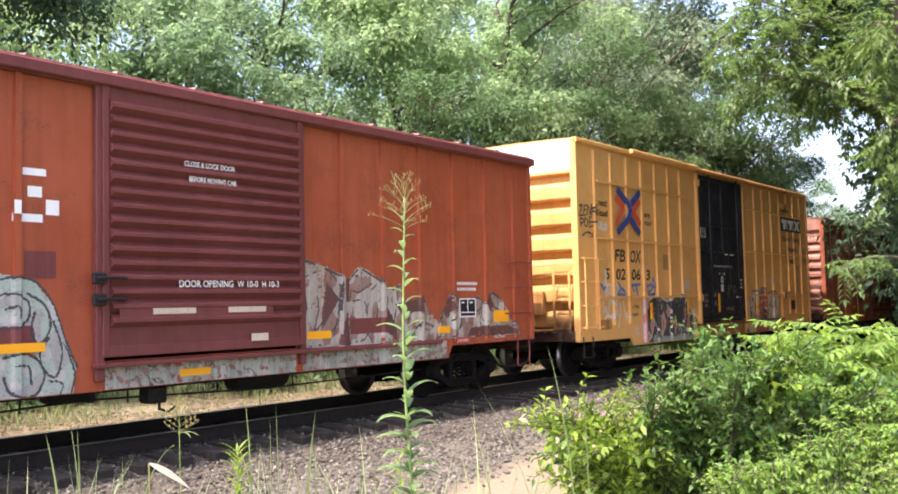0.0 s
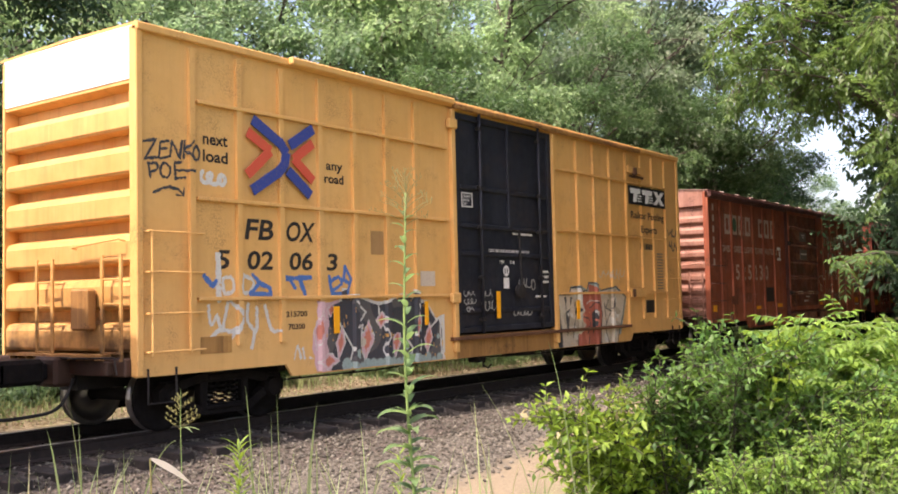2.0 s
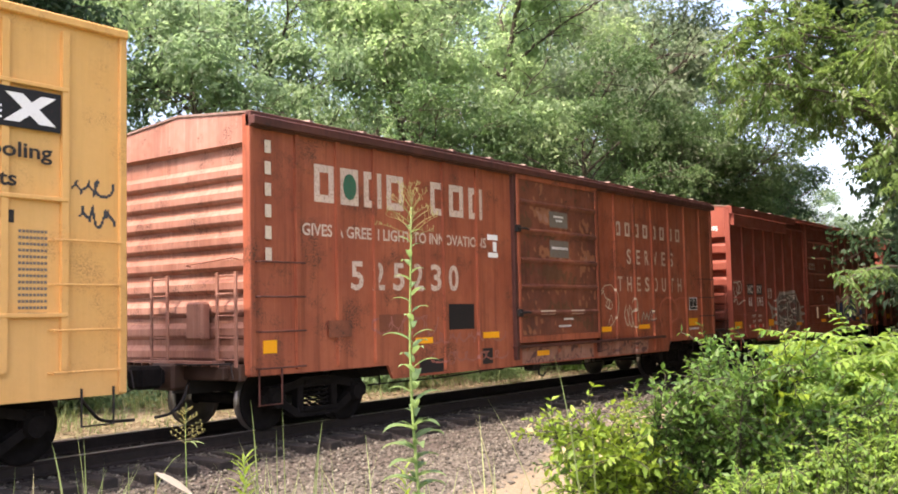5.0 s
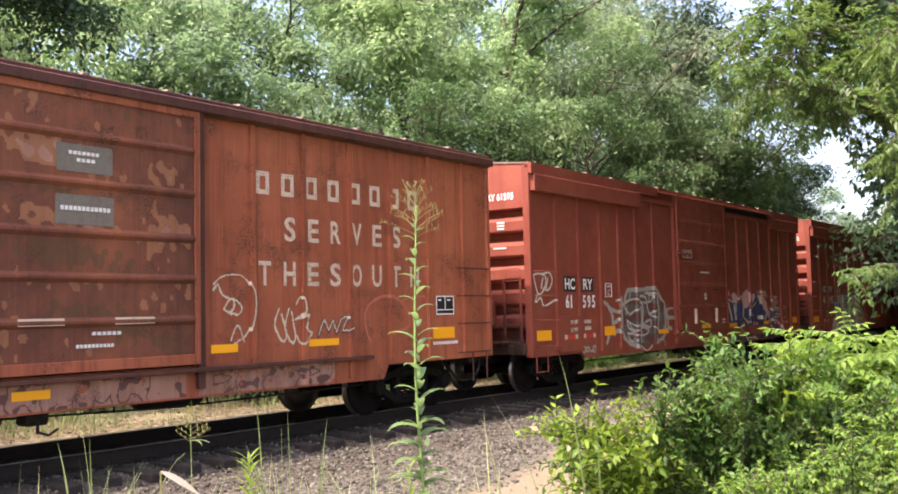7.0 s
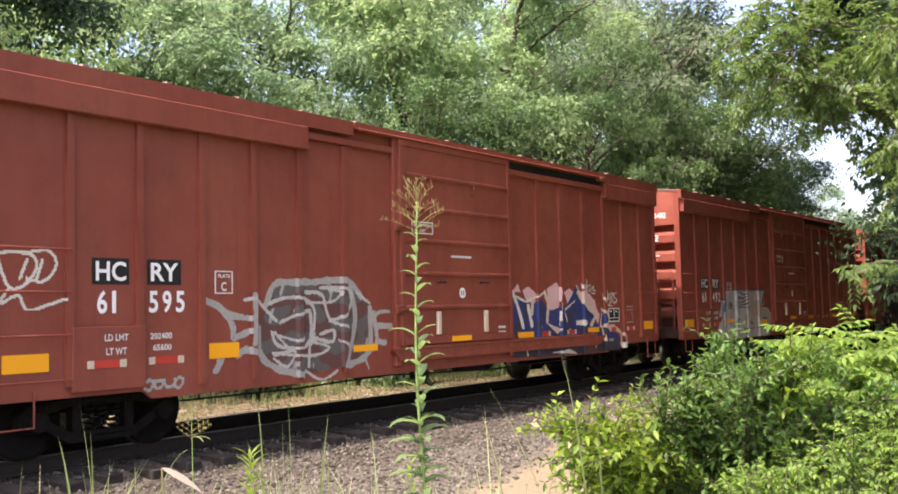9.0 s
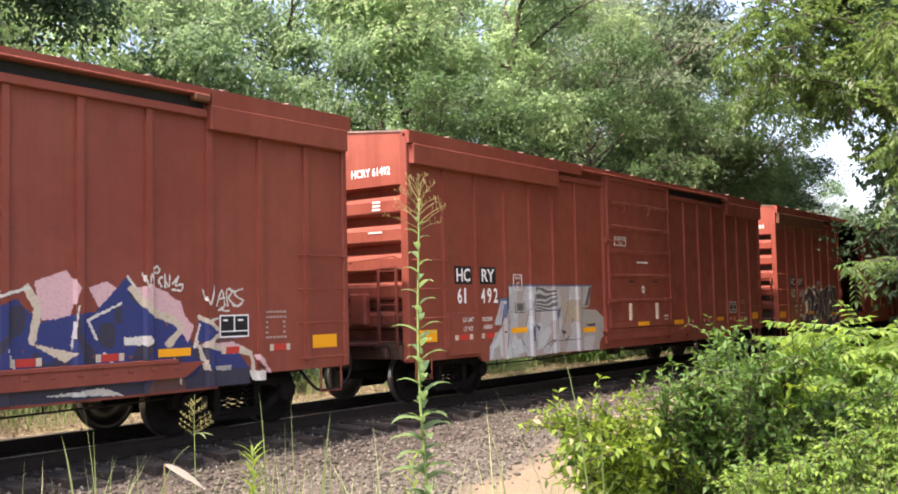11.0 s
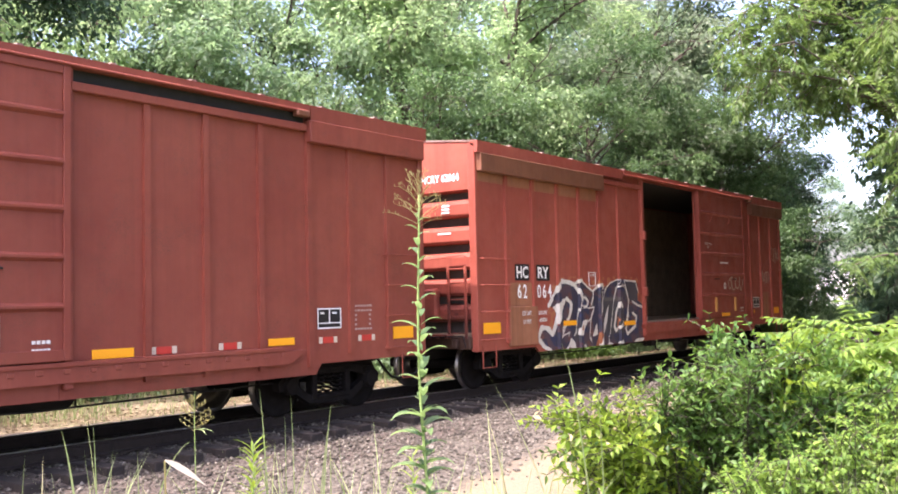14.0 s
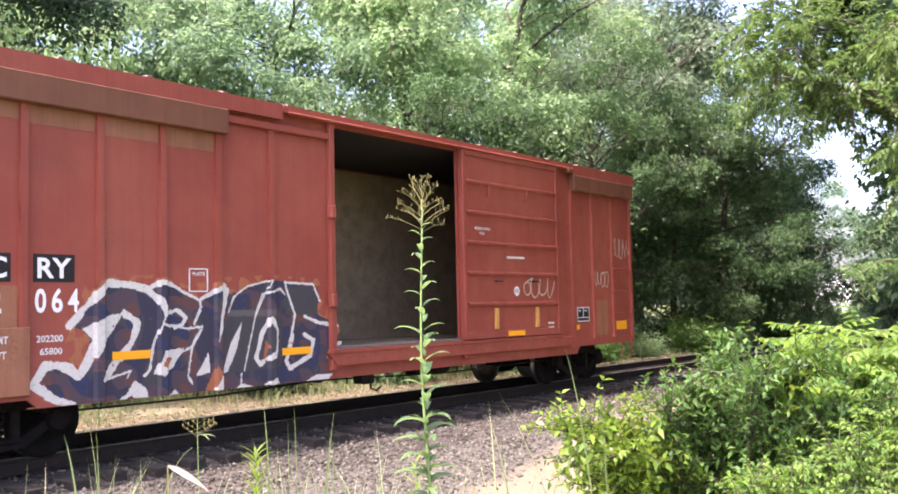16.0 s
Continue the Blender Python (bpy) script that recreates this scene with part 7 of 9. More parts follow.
def car_hc(x, L, digits, label, bright, opened=False, gap=1.45):
    body = M["hc_bright"] if bright else M["hc"]
    px = [1.0, 1.93, 2.87, 3.75, 4.62, 5.55, 13.85, 14.72, 15.6]
    inner = [11.08, 11.98, 12.92]
    shift = 3.15 if opened else 0
    spec = dict(name="boxcar", x=x, L=L, eave=4.5, rise=.16, door=(6.80, 9.93, 1.08, 4.36), sill=(.71, .61, 2.0, 14.1), body=body, trim=body, sill_r=.76,
                posts=px + ([] if opened else inner), end="hc", gap=gap, chord=.05, post_width=.09, post_top=4.11, post_foot=.12, label=label, end_mat=M["hc_end_bright"] if bright else M["hc_end"],
                floor=M["wood"] if opened else M["lining"])
    car, surf = boxcar(spec)
    lip = M["tan_dark"] if opened else body
    part("eave_band", Geo().prism([(-.02, 4.28), (5.7, 4.28), (5.7, 4.49), (-.02, 4.49)], POST - .07, POST), body, car)
    part("eave_band", Geo().prism([(5.72, 4.39), (13.8, 4.39), (13.8, 4.49), (5.72, 4.49)], POST - .08, POST), body, car)
    part("eave_band", Geo().prism([(13.82, 4.28), (L + .02, 4.28), (L + .02, 4.49), (13.82, 4.49)], POST - .075, POST), body, car)
    part("upper_panel", Geo().box(.06, 4.72, POST - .095, SHEET, 3.945, 4.275, 0, .012), lip, car, "browned primer upper panel" if opened else "")
    part("upper_panel", Geo().box(13.8, L - .06, POST - .095, SHEET, 3.955, 4.275, 0, .012), lip, car)
    part("upper_rail", Geo().box(4.74, 6.66, POST - .03, SHEET, 4.12, 4.22, 0, .01), body, car)
    part("door_rail", Geo().box(5.8, 13.75, POST - .11, POST, 4.37, 4.405, 0, .012), body, car, "upper door rail")
    if not opened:
        # A flat black strip stands in for the shade of the slot.
        part("track_channel", Geo().box(10.03, 13.78, SHEET - .008, SHEET, 4.215, 4.37), M["steel"], car, "black strip painted as the shade in the slot under the eave")
        part("upper_rail", Geo().box(10.03, 13.78, POST - .04, SHEET, 4.11, 4.215, 0, .01), body, car)
    part("rail_end", Geo().box(13.52, 13.78, POST - .12, POST, 4.30, 4.40, 0, .02), M["tan_dark"], car)
    part("lower_ledge", Geo().prism([(6.6, .98), (13.7, .98), (13.4, .8), (6.75, .8)], POST - .05, SHEET), body, car)
    tooth = Geo().box(0, .09, POST - .06, POST, .90, .965, 0, .01).mesh("ledge_bracket", body)
    for t in np.arange(6.95, 13.4, .33):
        part("ledge_bracket", tooth, None, car).location.x = t
    part("sill_plate", Geo().box(1.02, 2.0, POST - .008, SHEET, .76, 1.5, 0, .01), M["tan_fade"] if opened else body, car)
    d0, d1 = 6.78 + shift, 10.0 + shift
    ribs = [(z, .1) for z in (1.65, 2.2, 2.74, 3.27, 3.81)]
    door = rib_door(car, d0, d1, 1.05, 4.37, ribs, body, body, POST - .05)
    y = POST - .055
    W = M["white"]
    for u in (.9, 2.28):
        part("bracket_strip", Geo().box(d0 + u, d0 + u + .1, y - .05, y, 1.2, 1.58, 0, .01), M["mustard"] if opened else M["cream"], door, "pale strip beside the door stop")
    ring = Geo()
    for i in range(16):
        a, b = 2 * math.pi * i / 16, 2 * math.pi * (i + 1) / 16
        ring.face([(d0 + 1.66 + r * math.cos(q), y - .008, 1.89 + r * math.sin(q)) for r, q in ((.09, a), (.09, b), (0.055, b), (0.055, a))])
    ring.box(d0 + 1.645, d0 + 1.675, y - .009, y - .007, 1.83, 1.95)
    part("round_mark", ring, M["white_clean"], door, "white round mark")
    marks("stencil_line", door, [(d0 + 1.35, d0 + 1.95, 2.49, 2.53, 14), (d0 + 2.75, d0 + 2.98, 1.25, 1.29, 4), (d0 + 2.75, d0 + 2.98, 1.17, 1.2, 5), (d0 + .05, d0 + .28, 1.11, 1.15, 5)], W, y - .004)
    fr = Geo()
    for a, b, c, d in ((.3, .86, 2.86, 2.875), (.3, .86, 3.045, 3.06), (.3, .315, 2.86, 3.06), (.845, .86, 2.86, 3.06)):
        fr.box(d0 + a, d0 + b, y - .008, y - .003, c, d)
    if not opened:
        part("notice_frame", fr, W, door)
    letters("lettering", door, "SECURITY DEVICE", d0 + .34, 2.975, .05, W, y - .003, .48)
    letters("lettering", door, "ONLY", d0 + .5, 2.89, .05, W, y - .003, .16)
    for u in (.75, 2.0):
        part("door_handle", Geo().tube([(d0 + u, y, 3.6), (d0 + u, y - .05, 3.62), (d0 + u + .02, y - .05, 3.78), (d0 + u + .02, y, 3.8)], .012, 6), body, door)
        part("door_handle", Geo().tube([(d0 + u + .2, y, 2.07), (d0 + u + .22, y - .05, 2.07), (d0 + u + .4, y - .05, 2.07), (d0 + u + .42, y, 2.07)], .014, 6), M["steel"], door)
    if opened:
        for z in (1.75, 3.05):
            part("door_latch", Geo().box(6.62, 6.74, POST - .1, POST, z - .1, z + .1, 0, .02), body, car)
    else:
        door_latch(door, d0 - .06, (1.62, 2.95), body)
    reflectors(car, surf, [(.22, .76, 1.02, 1.22), (3.0, 3.5, 1.04, 1.24) if digits == "595" else (3.05, 3.58, 1.08, 1.18), (5.75, 6.3, 1.0, 1.1), (13.06, 13.55, 1.06, 1.16) if not opened else (13.9, 14.1, 1.1, 1.2), (15.72, 16.22, 1.05, 1.24)])
    if not opened:
        reflectors(car, surf, [(10.34, 10.9, 1.04, 1.15)])
    decal("reflector", door, surf, d0 + 1.3, d0 + 1.85, 1.07, 1.16, M["orange"], "yellow-orange reflective strip", y - .035)
    consolidated_box(car, surf, 14.02, 1.26, .5, .3)
    # the owner's mark as white bars on black plates, and the car's number
    for a in (1.30, 2.06):
        pl = decal("mark_plate", car, surf, a, a + .5, 1.99, 2.30, M["plate"], "black plate with white reporting letters", SHEET)
        letters("lettering", pl, "HC" if a < 2 else "RY", a + .045, 2.04, .215, M["white_clean"], SHEET - .006, .41)
    a, b = ("61", digits) if digits != "064" else ("62", digits)
    spaced_letters(car, a, 1.36, .20, 1.66, .25, M["white_clean"], SHEET - .008, .135)
    spaced_letters(car, b, 2.08, .20, 1.66, .25, M["white_clean"], SHEET, .135)
    letters("lettering", car, "LD LMT", 1.42, 1.33, .075, W, SHEET - .07, .32)
    letters("lettering", car, "LT WT", 1.44, 1.17, .075, W, SHEET - .07, .28)
    letters("lettering", car, {"595": "202400", "492": "202200", "064": "202200"}[digits], 2.1, 1.33, .07, W, SHEET, .32)
    letters("lettering", car, {"595": "65600", "492": "65800", "064": "65800"}[digits], 2.14, 1.19, .07, W, SHEET, .27)
    for a in () if opened else (1.2, 2.08):
        yy = SHEET - .062 if a < 2 else SHEET
        decal("red_tape", car, surf, a + .1, a + .42, 1.02, 1.11, M["redtape"], "red reflective tape", yy)
        decal("tape_strip", car, surf, a, a + .09, 1.02, 1.11, M["cream"], "", yy)
        decal("tape_strip", car, surf, a + .43, a + .52, 1.02, 1.11, M["cream"], "", yy)
    if not opened:
        for a in (11.15, 12.2, 14.05, 14.9):
            decal("red_tape", car, surf, a + .08, a + .3, 1.05, 1.14, M["redtape"], "red reflective tape", SHEET)
            decal("tape_strip", car, surf, a, a + .07, 1.05, 1.14, M["cream"], "", SHEET)
            decal("tape_strip", car, surf, a + .31, a + .38, 1.05, 1.14, M["cream"], "", SHEET)
    marks("stencil_line", car, [(14.82, 15.22, 1.22 + .07 * i, 1.25 + .07 * i, 6) for i in (0, 4, 5)] + [(u, u + .06, 1.29 + .07 * i, 1.32 + .07 * i, 1) for i in range(3) for u in (14.82, 15.14)], M["white_faded"], SHEET)
    fr = Geo()
    o = 1.06 if opened else .05 if digits == "492" else 0
    for p, q, c, d in ((3.1, 3.40, 1.88, 1.895), (3.1, 3.40, 2.165, 2.18), (3.1, 3.115, 1.88, 2.18), (3.385, 3.40, 1.88, 2.18)):
        fr.box(p + o, q + o, SHEET - .010, SHEET, c, d)
    mark = part("plate_mark", fr, W, car, "small white framed plate mark")
    letters("lettering", mark, "PLATE", 3.15 + o, 2.09, .045, W, SHEET - .005, .2)
    if not opened:
        letters("lettering", mark, "C", 3.2 + o, 1.92, .11, W, SHEET - .005, .09)
    # writing on the end
    t = text_mesh(a_digits(digits), 0, 3.81, .13, W, 0, .86)
    t.v = [(.010, -.32 - vx, vz) for vx, vy, vz in t.v]
    part("end_lettering", t, M["white_clean"], car)
    g = Geo()
    for i in range(3):
        g.box(.004, .012, -.95, -.78, 3.22 + .06 * i, 3.255 + .06 * i)
    g.box(.004, .012, -.98, -.68, 2.84, 2.87)
    tagged(part("end_stencil", g, M["white"], car), kind="stuff")
    if digits == "595":
        sprayed("graffiti", car, surf, .1, 1.0, 1.7, 2.4, thin([curve_line([(.15, 2.3), (.3, 1.95), (.5, 2.0), (.62, 2.2), (.5, 2.33), (.16, 2.32)], 6), curve_line([(.45, 2.32), (.75, 2.36), (.85, 2.2), (.7, 2.02), (.5, 2.05)], 6),
                 curve_line([(.3, 1.95), (.2, 1.78), (.4, 1.86), (.5, 1.7), (.7, 1.74), (.95, 1.82)], 6), [(.42, 2.05), (.5, 2.25)], [(.62, 2.06), (.68, 2.25)]], .018), ["g_white"], .016, "white outline graffiti tag")

        sprayed("graffiti", car, surf, 2.5, 6.9, .62, 2.15, silver_piece(), ["g_grey", "g_ash", "g_silver", "g_brown"], .013, "tangled silver and grey graffiti")
        sprayed("graffiti", car, surf, 9.9, 15.4, .64, 2.4, blue_piece(), ["g_cream", "g_royal", "g_white", "g_rose", "g_navy", "g_grey", "g_dark", "g_brown"], .013, "blue, cream and pink graffiti piece")
        sprayed("graffiti", car, surf, 12.7, 15.0, 1.6, 2.6, side_tags(), ["g_white"], .008, "white scrawled tags")
        sprayed("graffiti", car, surf, 1.9, 2.7, .65, .9, thin([scribble(81, 2.0, 2.6, .7, .85, 8)], .018), ["g_grey"], .02, "grey scrawl")
    elif digits == "492":
        sprayed("graffiti", car, surf, 2.0, 6.8, .62, 2.05, pale_piece(), ["g_pale", "g_dove", "g_slate", "g_soot", "g_chalk", "g_beige", "g_grey", "g_dark"], .012, "pale blue-grey block graffiti with a blue edge")
    else:
        sprayed("graffiti", car, surf, 1.75, 6.95, .615, 2.12, navy_piece(), ["g_white", "g_navy", "g_purple", "g_ink", "g_haze", "g_coal", "g_ash", "g_brown"], .012, "navy and purple graffiti piece with white outlines")
        sprayed("graffiti", door, lambda q: y - .004, d0 + 1.85, d0 + 3.05, 1.68, 2.2, thin([scribble(91, d0 + 1.9, d0 + 3.0, 1.74, 2.14, 8)], .012), ["g_cream"], .01, "cream scrawled tag")
        sprayed("graffiti", car, surf, 14.65, 16.48, 1.85, 3.15, thin([scribble(92, 15.66, 16.45, 2.62, 3.05, 9), scribble(93, 14.75, 15.45, 1.95, 2.33, 8)], .011), ["g_cream"], .01, "cream scrawled tags")
        decal("repaint_patch", car, surf, 14.75, 15.35, .95, 1.7, M["tan_fade"], "tan primer patch")
        decal("repaint_patch", car, surf, 1.02, 1.88, 1.5, 1.95, M["tan_fade"], "tan primer patch")
        for a, b in zip((.1, 1.04, 1.97, 2.91, 3.79), (.96, 1.89, 2.83, 3.71, 4.58)):
            decal("bleached_strip", car, surf, a, b, 3.78 - .02 * a, 3.985, M["tan_fade"], "bleached tan strip under the upper panel", SHEET)
        # inside of the car, seen through the open doorway
        part("far_lining", Geo().box(.17, L - .17, 1.36, 1.44, 1.05, 3.0), M["wood"], car, "stained plywood inner lining")
        part("upper_lining", Geo().box(.17, L - .17, 1.38, 1.44, 3.0, 4.3), M["wood"], car, "stained plywood upper lining")
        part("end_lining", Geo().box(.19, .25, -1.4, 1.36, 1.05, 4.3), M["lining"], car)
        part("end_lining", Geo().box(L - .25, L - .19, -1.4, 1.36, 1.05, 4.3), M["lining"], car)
        for gx in (7.4, 9.84):
            part("lining_seam", Geo().box(gx, gx + .03, 1.345, 1.362, 1.06, 4.28), M["steel"], car)
        part("threshold", Geo().box(6.8, 9.93, SHEET - .03, SHEET + .12, 1.03, 1.075, 0, .008), M["grey_patch"], car, "bare worn steel threshold")
        part("floor_vent", Geo().box(9.0, 9.5, 1.32, 1.37, 1.15, 1.6, 0, .02), M["plate"], car)
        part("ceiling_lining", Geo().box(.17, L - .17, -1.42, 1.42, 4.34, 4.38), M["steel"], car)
    CARS.append((car, x))


def a_digits(d):
    return "HCRY " + ("62" if d == "064" else "61") + d


car_a()
car_yellow()
car_south()
car_hc(54.50, 16.45, "595", "oxide-red boxcar with closed door and tangled silver graffiti", False)
car_hc(72.40, 16.5, "492", "oxide-red boxcar with closed door and pale block graffiti", False)
car_hc(90.42, 16.52, "064", "faded red boxcar with its sliding door standing open", True, True)


def motions():
    """The train rolls by; each car and each wheelset has its rows."""
    for car, x in CARS:
        walk(car, [(t, pose(x - s + eye_at(t).x, TRACK_Y, 0)) for t, s in zip(SECONDS, TRAVEL)])
    ts = [i * .1 for i in range(161)]
    for w, ax in WHEELS:
        walk(w, [(t, pose(ax, 0, .42, 0, -math.degrees(float(np.interp(t, SECONDS, TRAVEL)) / .42), 0)) for t in ts])

# ---- plants ----
M["bark"] = plain("grey_brown_bark", (.085, .068, .052), .95, 0, .45, 7)
M["stem_green"] = plain("green_stem", (.17, .25, .07), .6, 0, .3, 30)
M["twig"] = plain("brown_twig", (.05, .045, .025), .85, 0, .35, 30)
# Tree leaf tones differ so that sunlit and shaded crowns are in the colour.
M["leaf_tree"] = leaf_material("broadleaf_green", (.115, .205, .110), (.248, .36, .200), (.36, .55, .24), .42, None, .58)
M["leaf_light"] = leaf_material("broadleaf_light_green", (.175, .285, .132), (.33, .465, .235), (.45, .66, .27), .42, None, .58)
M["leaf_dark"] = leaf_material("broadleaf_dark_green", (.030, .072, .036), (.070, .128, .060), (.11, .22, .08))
M["leaf_olive"] = leaf_material("broadleaf_olive_green", (.150, .215, .130), (.270, .350, .225), (.34, .48, .25), .4, None, .55)
M["leaf_shrub"] = leaf_material("shrub_leaf_green", (.030, .090, .022), (.135, .258, .054), (.29, .47, .065), .5, None, .36)
M["leaf_lime"] = leaf_material("young_leaf_lime", (.105, .205, .022), (.255, .365, .044), (.42, .56, .05), .5, None, .42)
M["leaf_sumac"] = leaf_material("compound_shrub_leaf", (.072, .172, .030), (.215, .345, .060), (.38, .56, .075), .5, None, .4)
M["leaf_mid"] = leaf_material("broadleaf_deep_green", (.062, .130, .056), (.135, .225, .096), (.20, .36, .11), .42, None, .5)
M["leaf_tip"] = leaf_material("pale_reddish_leaf_tip", (.34, .30, .14), (.55, .46, .30), (.5, .4, .2), .5)
M["leaf_over"] = leaf_material("compound_leaf_green", (.050, .105, .034), (.135, .215, .065), (.26, .42, .08), .34, None, .45)
M["leaf_weed"] = leaf_material("weed_leaf", (.11, .20, .075), (.21, .32, .13), (.32, .46, .14), .42)
M["grass"] = leaf_material("grass_blade", (.15, .23, .085), (.31, .38, .17), (.38, .47, .17), .45, (.48, .43, .25))
M["straw"] = leaf_material("dry_seed_straw", (.25, .24, .09), (.42, .37, .16), (.40, .36, .15), .6)
M["dead_leaf"] = leaf_material("bleached_dead_blade", (.55, .5, .42), (.65, .6, .5), (.5, .45, .35), .6)


def unit(a):
    return a / np.maximum(np.linalg.norm(a, axis=-1, keepdims=True), 1e-9)


def leaf_cards(name, pos, way, up, length, width, mats, fold=.25, mat_index=None):
    """Folded leaves: each is a rhombus with its midrib as a crease."""
    n = len(pos)
    way = unit(way)
    side = unit(np.cross(way, up))
    nor = np.cross(side, way)
    L, W = np.asarray(length)[:, None], np.asarray(width)[:, None]
    v = np.empty((n, 4, 3))
    v[:, 0] = pos
    v[:, 1] = pos + way * L * .42 + side * W * .5 + nor * W * fold
    v[:, 2] = pos + way * L - nor * L * .12
    v[:, 3] = pos + way * L * .42 - side * W * .5 + nor * W * fold
    f = (np.array([[0, 1, 2], [0, 2, 3]])[None] + 4 * np.arange(n)[:, None, None]).reshape(-1, 3)
    mi = None if mat_index is None else np.repeat(mat_index, 2)
    return array_mesh(name, v.reshape(-1, 3), f, mats, mi)


def grow_branch(rng, start, way, length, n=6, droop=0.0, wander=.18):
    pts, d = [np.array(start)], unit(np.array(way, float))
    for i in range(n):
        d = unit(d + rng.normal(0, wander, 3) + np.array((0, 0, -droop)))
        pts.append(pts[-1] + d * length / n)
    return pts


def tree_meshes(seed, H, R, low, leaves, size, dark="bark", spray=.75, clumps=85):
    """Trunk with limbs, and a crown of leaf sprays that sit on the twigs."""
    rng = np.random.default_rng(seed)
    wood = Geo()
    trunk = grow_branch(rng, (0, 0, -.3), (rng.normal(0, .05), rng.normal(0, .05), 1), H * .82, 9, 0, .07)
    wood.tube(trunk, list(np.interp(np.linspace(0, 1, 10), (0, .08, 1), (.30, .22, .05)) * H / 13), 9)
    tips = []
    nl = 17
    for i in range(nl):
        u = low + (1 - low) * (i + rng.random() * .8) / nl
        k = u * 9
        j = min(int(k), 8)
        p = trunk[j] + (trunk[j + 1] - trunk[j]) * (k - j)
        a = i * 2.4 + rng.normal(0, .3)
        reach = R * math.sqrt(max(.08, 1 - ((u - low) / (1.12 - low)) ** 2.2)) * rng.uniform(.75, 1.12)
        rise = rng.uniform(.15, .7) + .5 * (u - .4)
        limb = grow_branch(rng, p, (math.cos(a), math.sin(a), rise), reach, 7, .02, .16)
        wood.tube(limb, list(np.linspace(.060, .014, 8) * H / 13), 6, caps=False)
        for q in range(2, 8):
            for s in range(2):
                b = grow_branch(rng, limb[q], unit(limb[q] - limb[q - 1]) + rng.normal(0, .75, 3) * (1, 1, .6), R * rng.uniform(.16, .36), 4, .05, .2)
                wood.tube(b, list(np.linspace(.02, .006, 5)), 4, caps=False)
                tips += [b[2], b[3], b[4]]
    for s in range(14):
        b = grow_branch(rng, trunk[-1 - s % 3], rng.normal(0, 1, 3) * (1, 1, .4) + (0, 0, .8), R * rng.uniform(.25, .5), 4, 0, .25)
        wood.tube(b, list(np.linspace(.025, .006, 5)), 4, caps=False)
        tips += b[1:]
    tips = np.array(tips)
    # rounded lumps carry flat sprays; the leaves of a spray fan out and face one way, and gaps stay between the lumps
    lumps = tips[rng.permutation(len(tips))[:clumps]] + rng.normal(0, .2, (clumps, 3))
    rad = spray * rng.uniform(.8, 1.75, len(lumps))
    per = 12
    ns = int(leaves * .86) // per
    k = rng.integers(0, len(lumps), ns)
    dirs = unit(rng.normal(0, 1, (ns, 3)) + np.array((0, 0, .35)))
    hub = lumps[k] + dirs * (rad[k] * rng.uniform(.45, 1.08, ns))[:, None] * np.array((1, 1, .7))
    face = unit(dirs * .75 + np.array((0, 0, .55)) + rng.normal(0, .42, (ns, 3)))
    e1 = unit(np.cross(face, rng.normal(0, 1, (ns, 3))))
    e2 = np.cross(face, e1)
    ang = rng.uniform(0, 2 * np.pi, (ns, per))
    far = size * 1.5 * np.sqrt(rng.random((ns, per))) * rng.uniform(.7, 1.5, (ns, 1))
    ray = e1[:, None] * np.cos(ang)[..., None] + e2[:, None] * np.sin(ang)[..., None]
    pos1 = (hub[:, None] + ray * far[..., None] + rng.normal(0, size * .3, (ns, per, 3)) - np.array((0, 0, 1.0)) * (far ** 2 * .8)[..., None]).reshape(-1, 3)
    way1 = (ray + np.array((0, 0, -.4)) + rng.normal(0, .38, (ns, per, 3))).reshape(-1, 3)
    up1 = (face[:, None] + rng.normal(0, .3, (ns, per, 3))).reshape(-1, 3)
    n2 = leaves - len(pos1)
    off = rng.normal(0, 1, (n2, 3)) * np.array((spray * .6, spray * .6, spray * .4))
    pos = np.concatenate([pos1, tips[rng.integers(0, len(tips), n2)] + off])
    way = unit(np.concatenate([way1, unit(off) * .7 + np.array((0, 0, -.4)) + rng.normal(0, .5, off.shape)]))
    up = unit(np.concatenate([up1, np.array((0, 0, .9)) + rng.normal(0, .5, off.shape)]))
    ln = size * rng.uniform(.7, 1.35, len(pos))
    return wood.mesh("trunk", M[dark], True), (pos, way, up, ln)


TREES = {}


def tree(kind, x, y, turn, scale, leaf, label):
    """A tree of one of the grown shapes."""
    wood, (pos, way, up, ln) = TREES[kind]
    key = (kind, leaf)
    if key not in TREES:
        TREES[key] = leaf_cards("crown", pos, way, up, ln, ln * .52, M[leaf])
    ob = thing("tree", pose(x, y, GROUND_Z + max(0, min(1, (y - 20) * .05)), 0, 0, turn) @ Matrix.Diagonal((scale, scale, scale, 1)), label, "tree", "trees behind the track")
    ob.scale = (scale, scale, scale)
    part("trunk", wood, None, ob)
    part("crown", TREES[key], None, ob)
    return ob


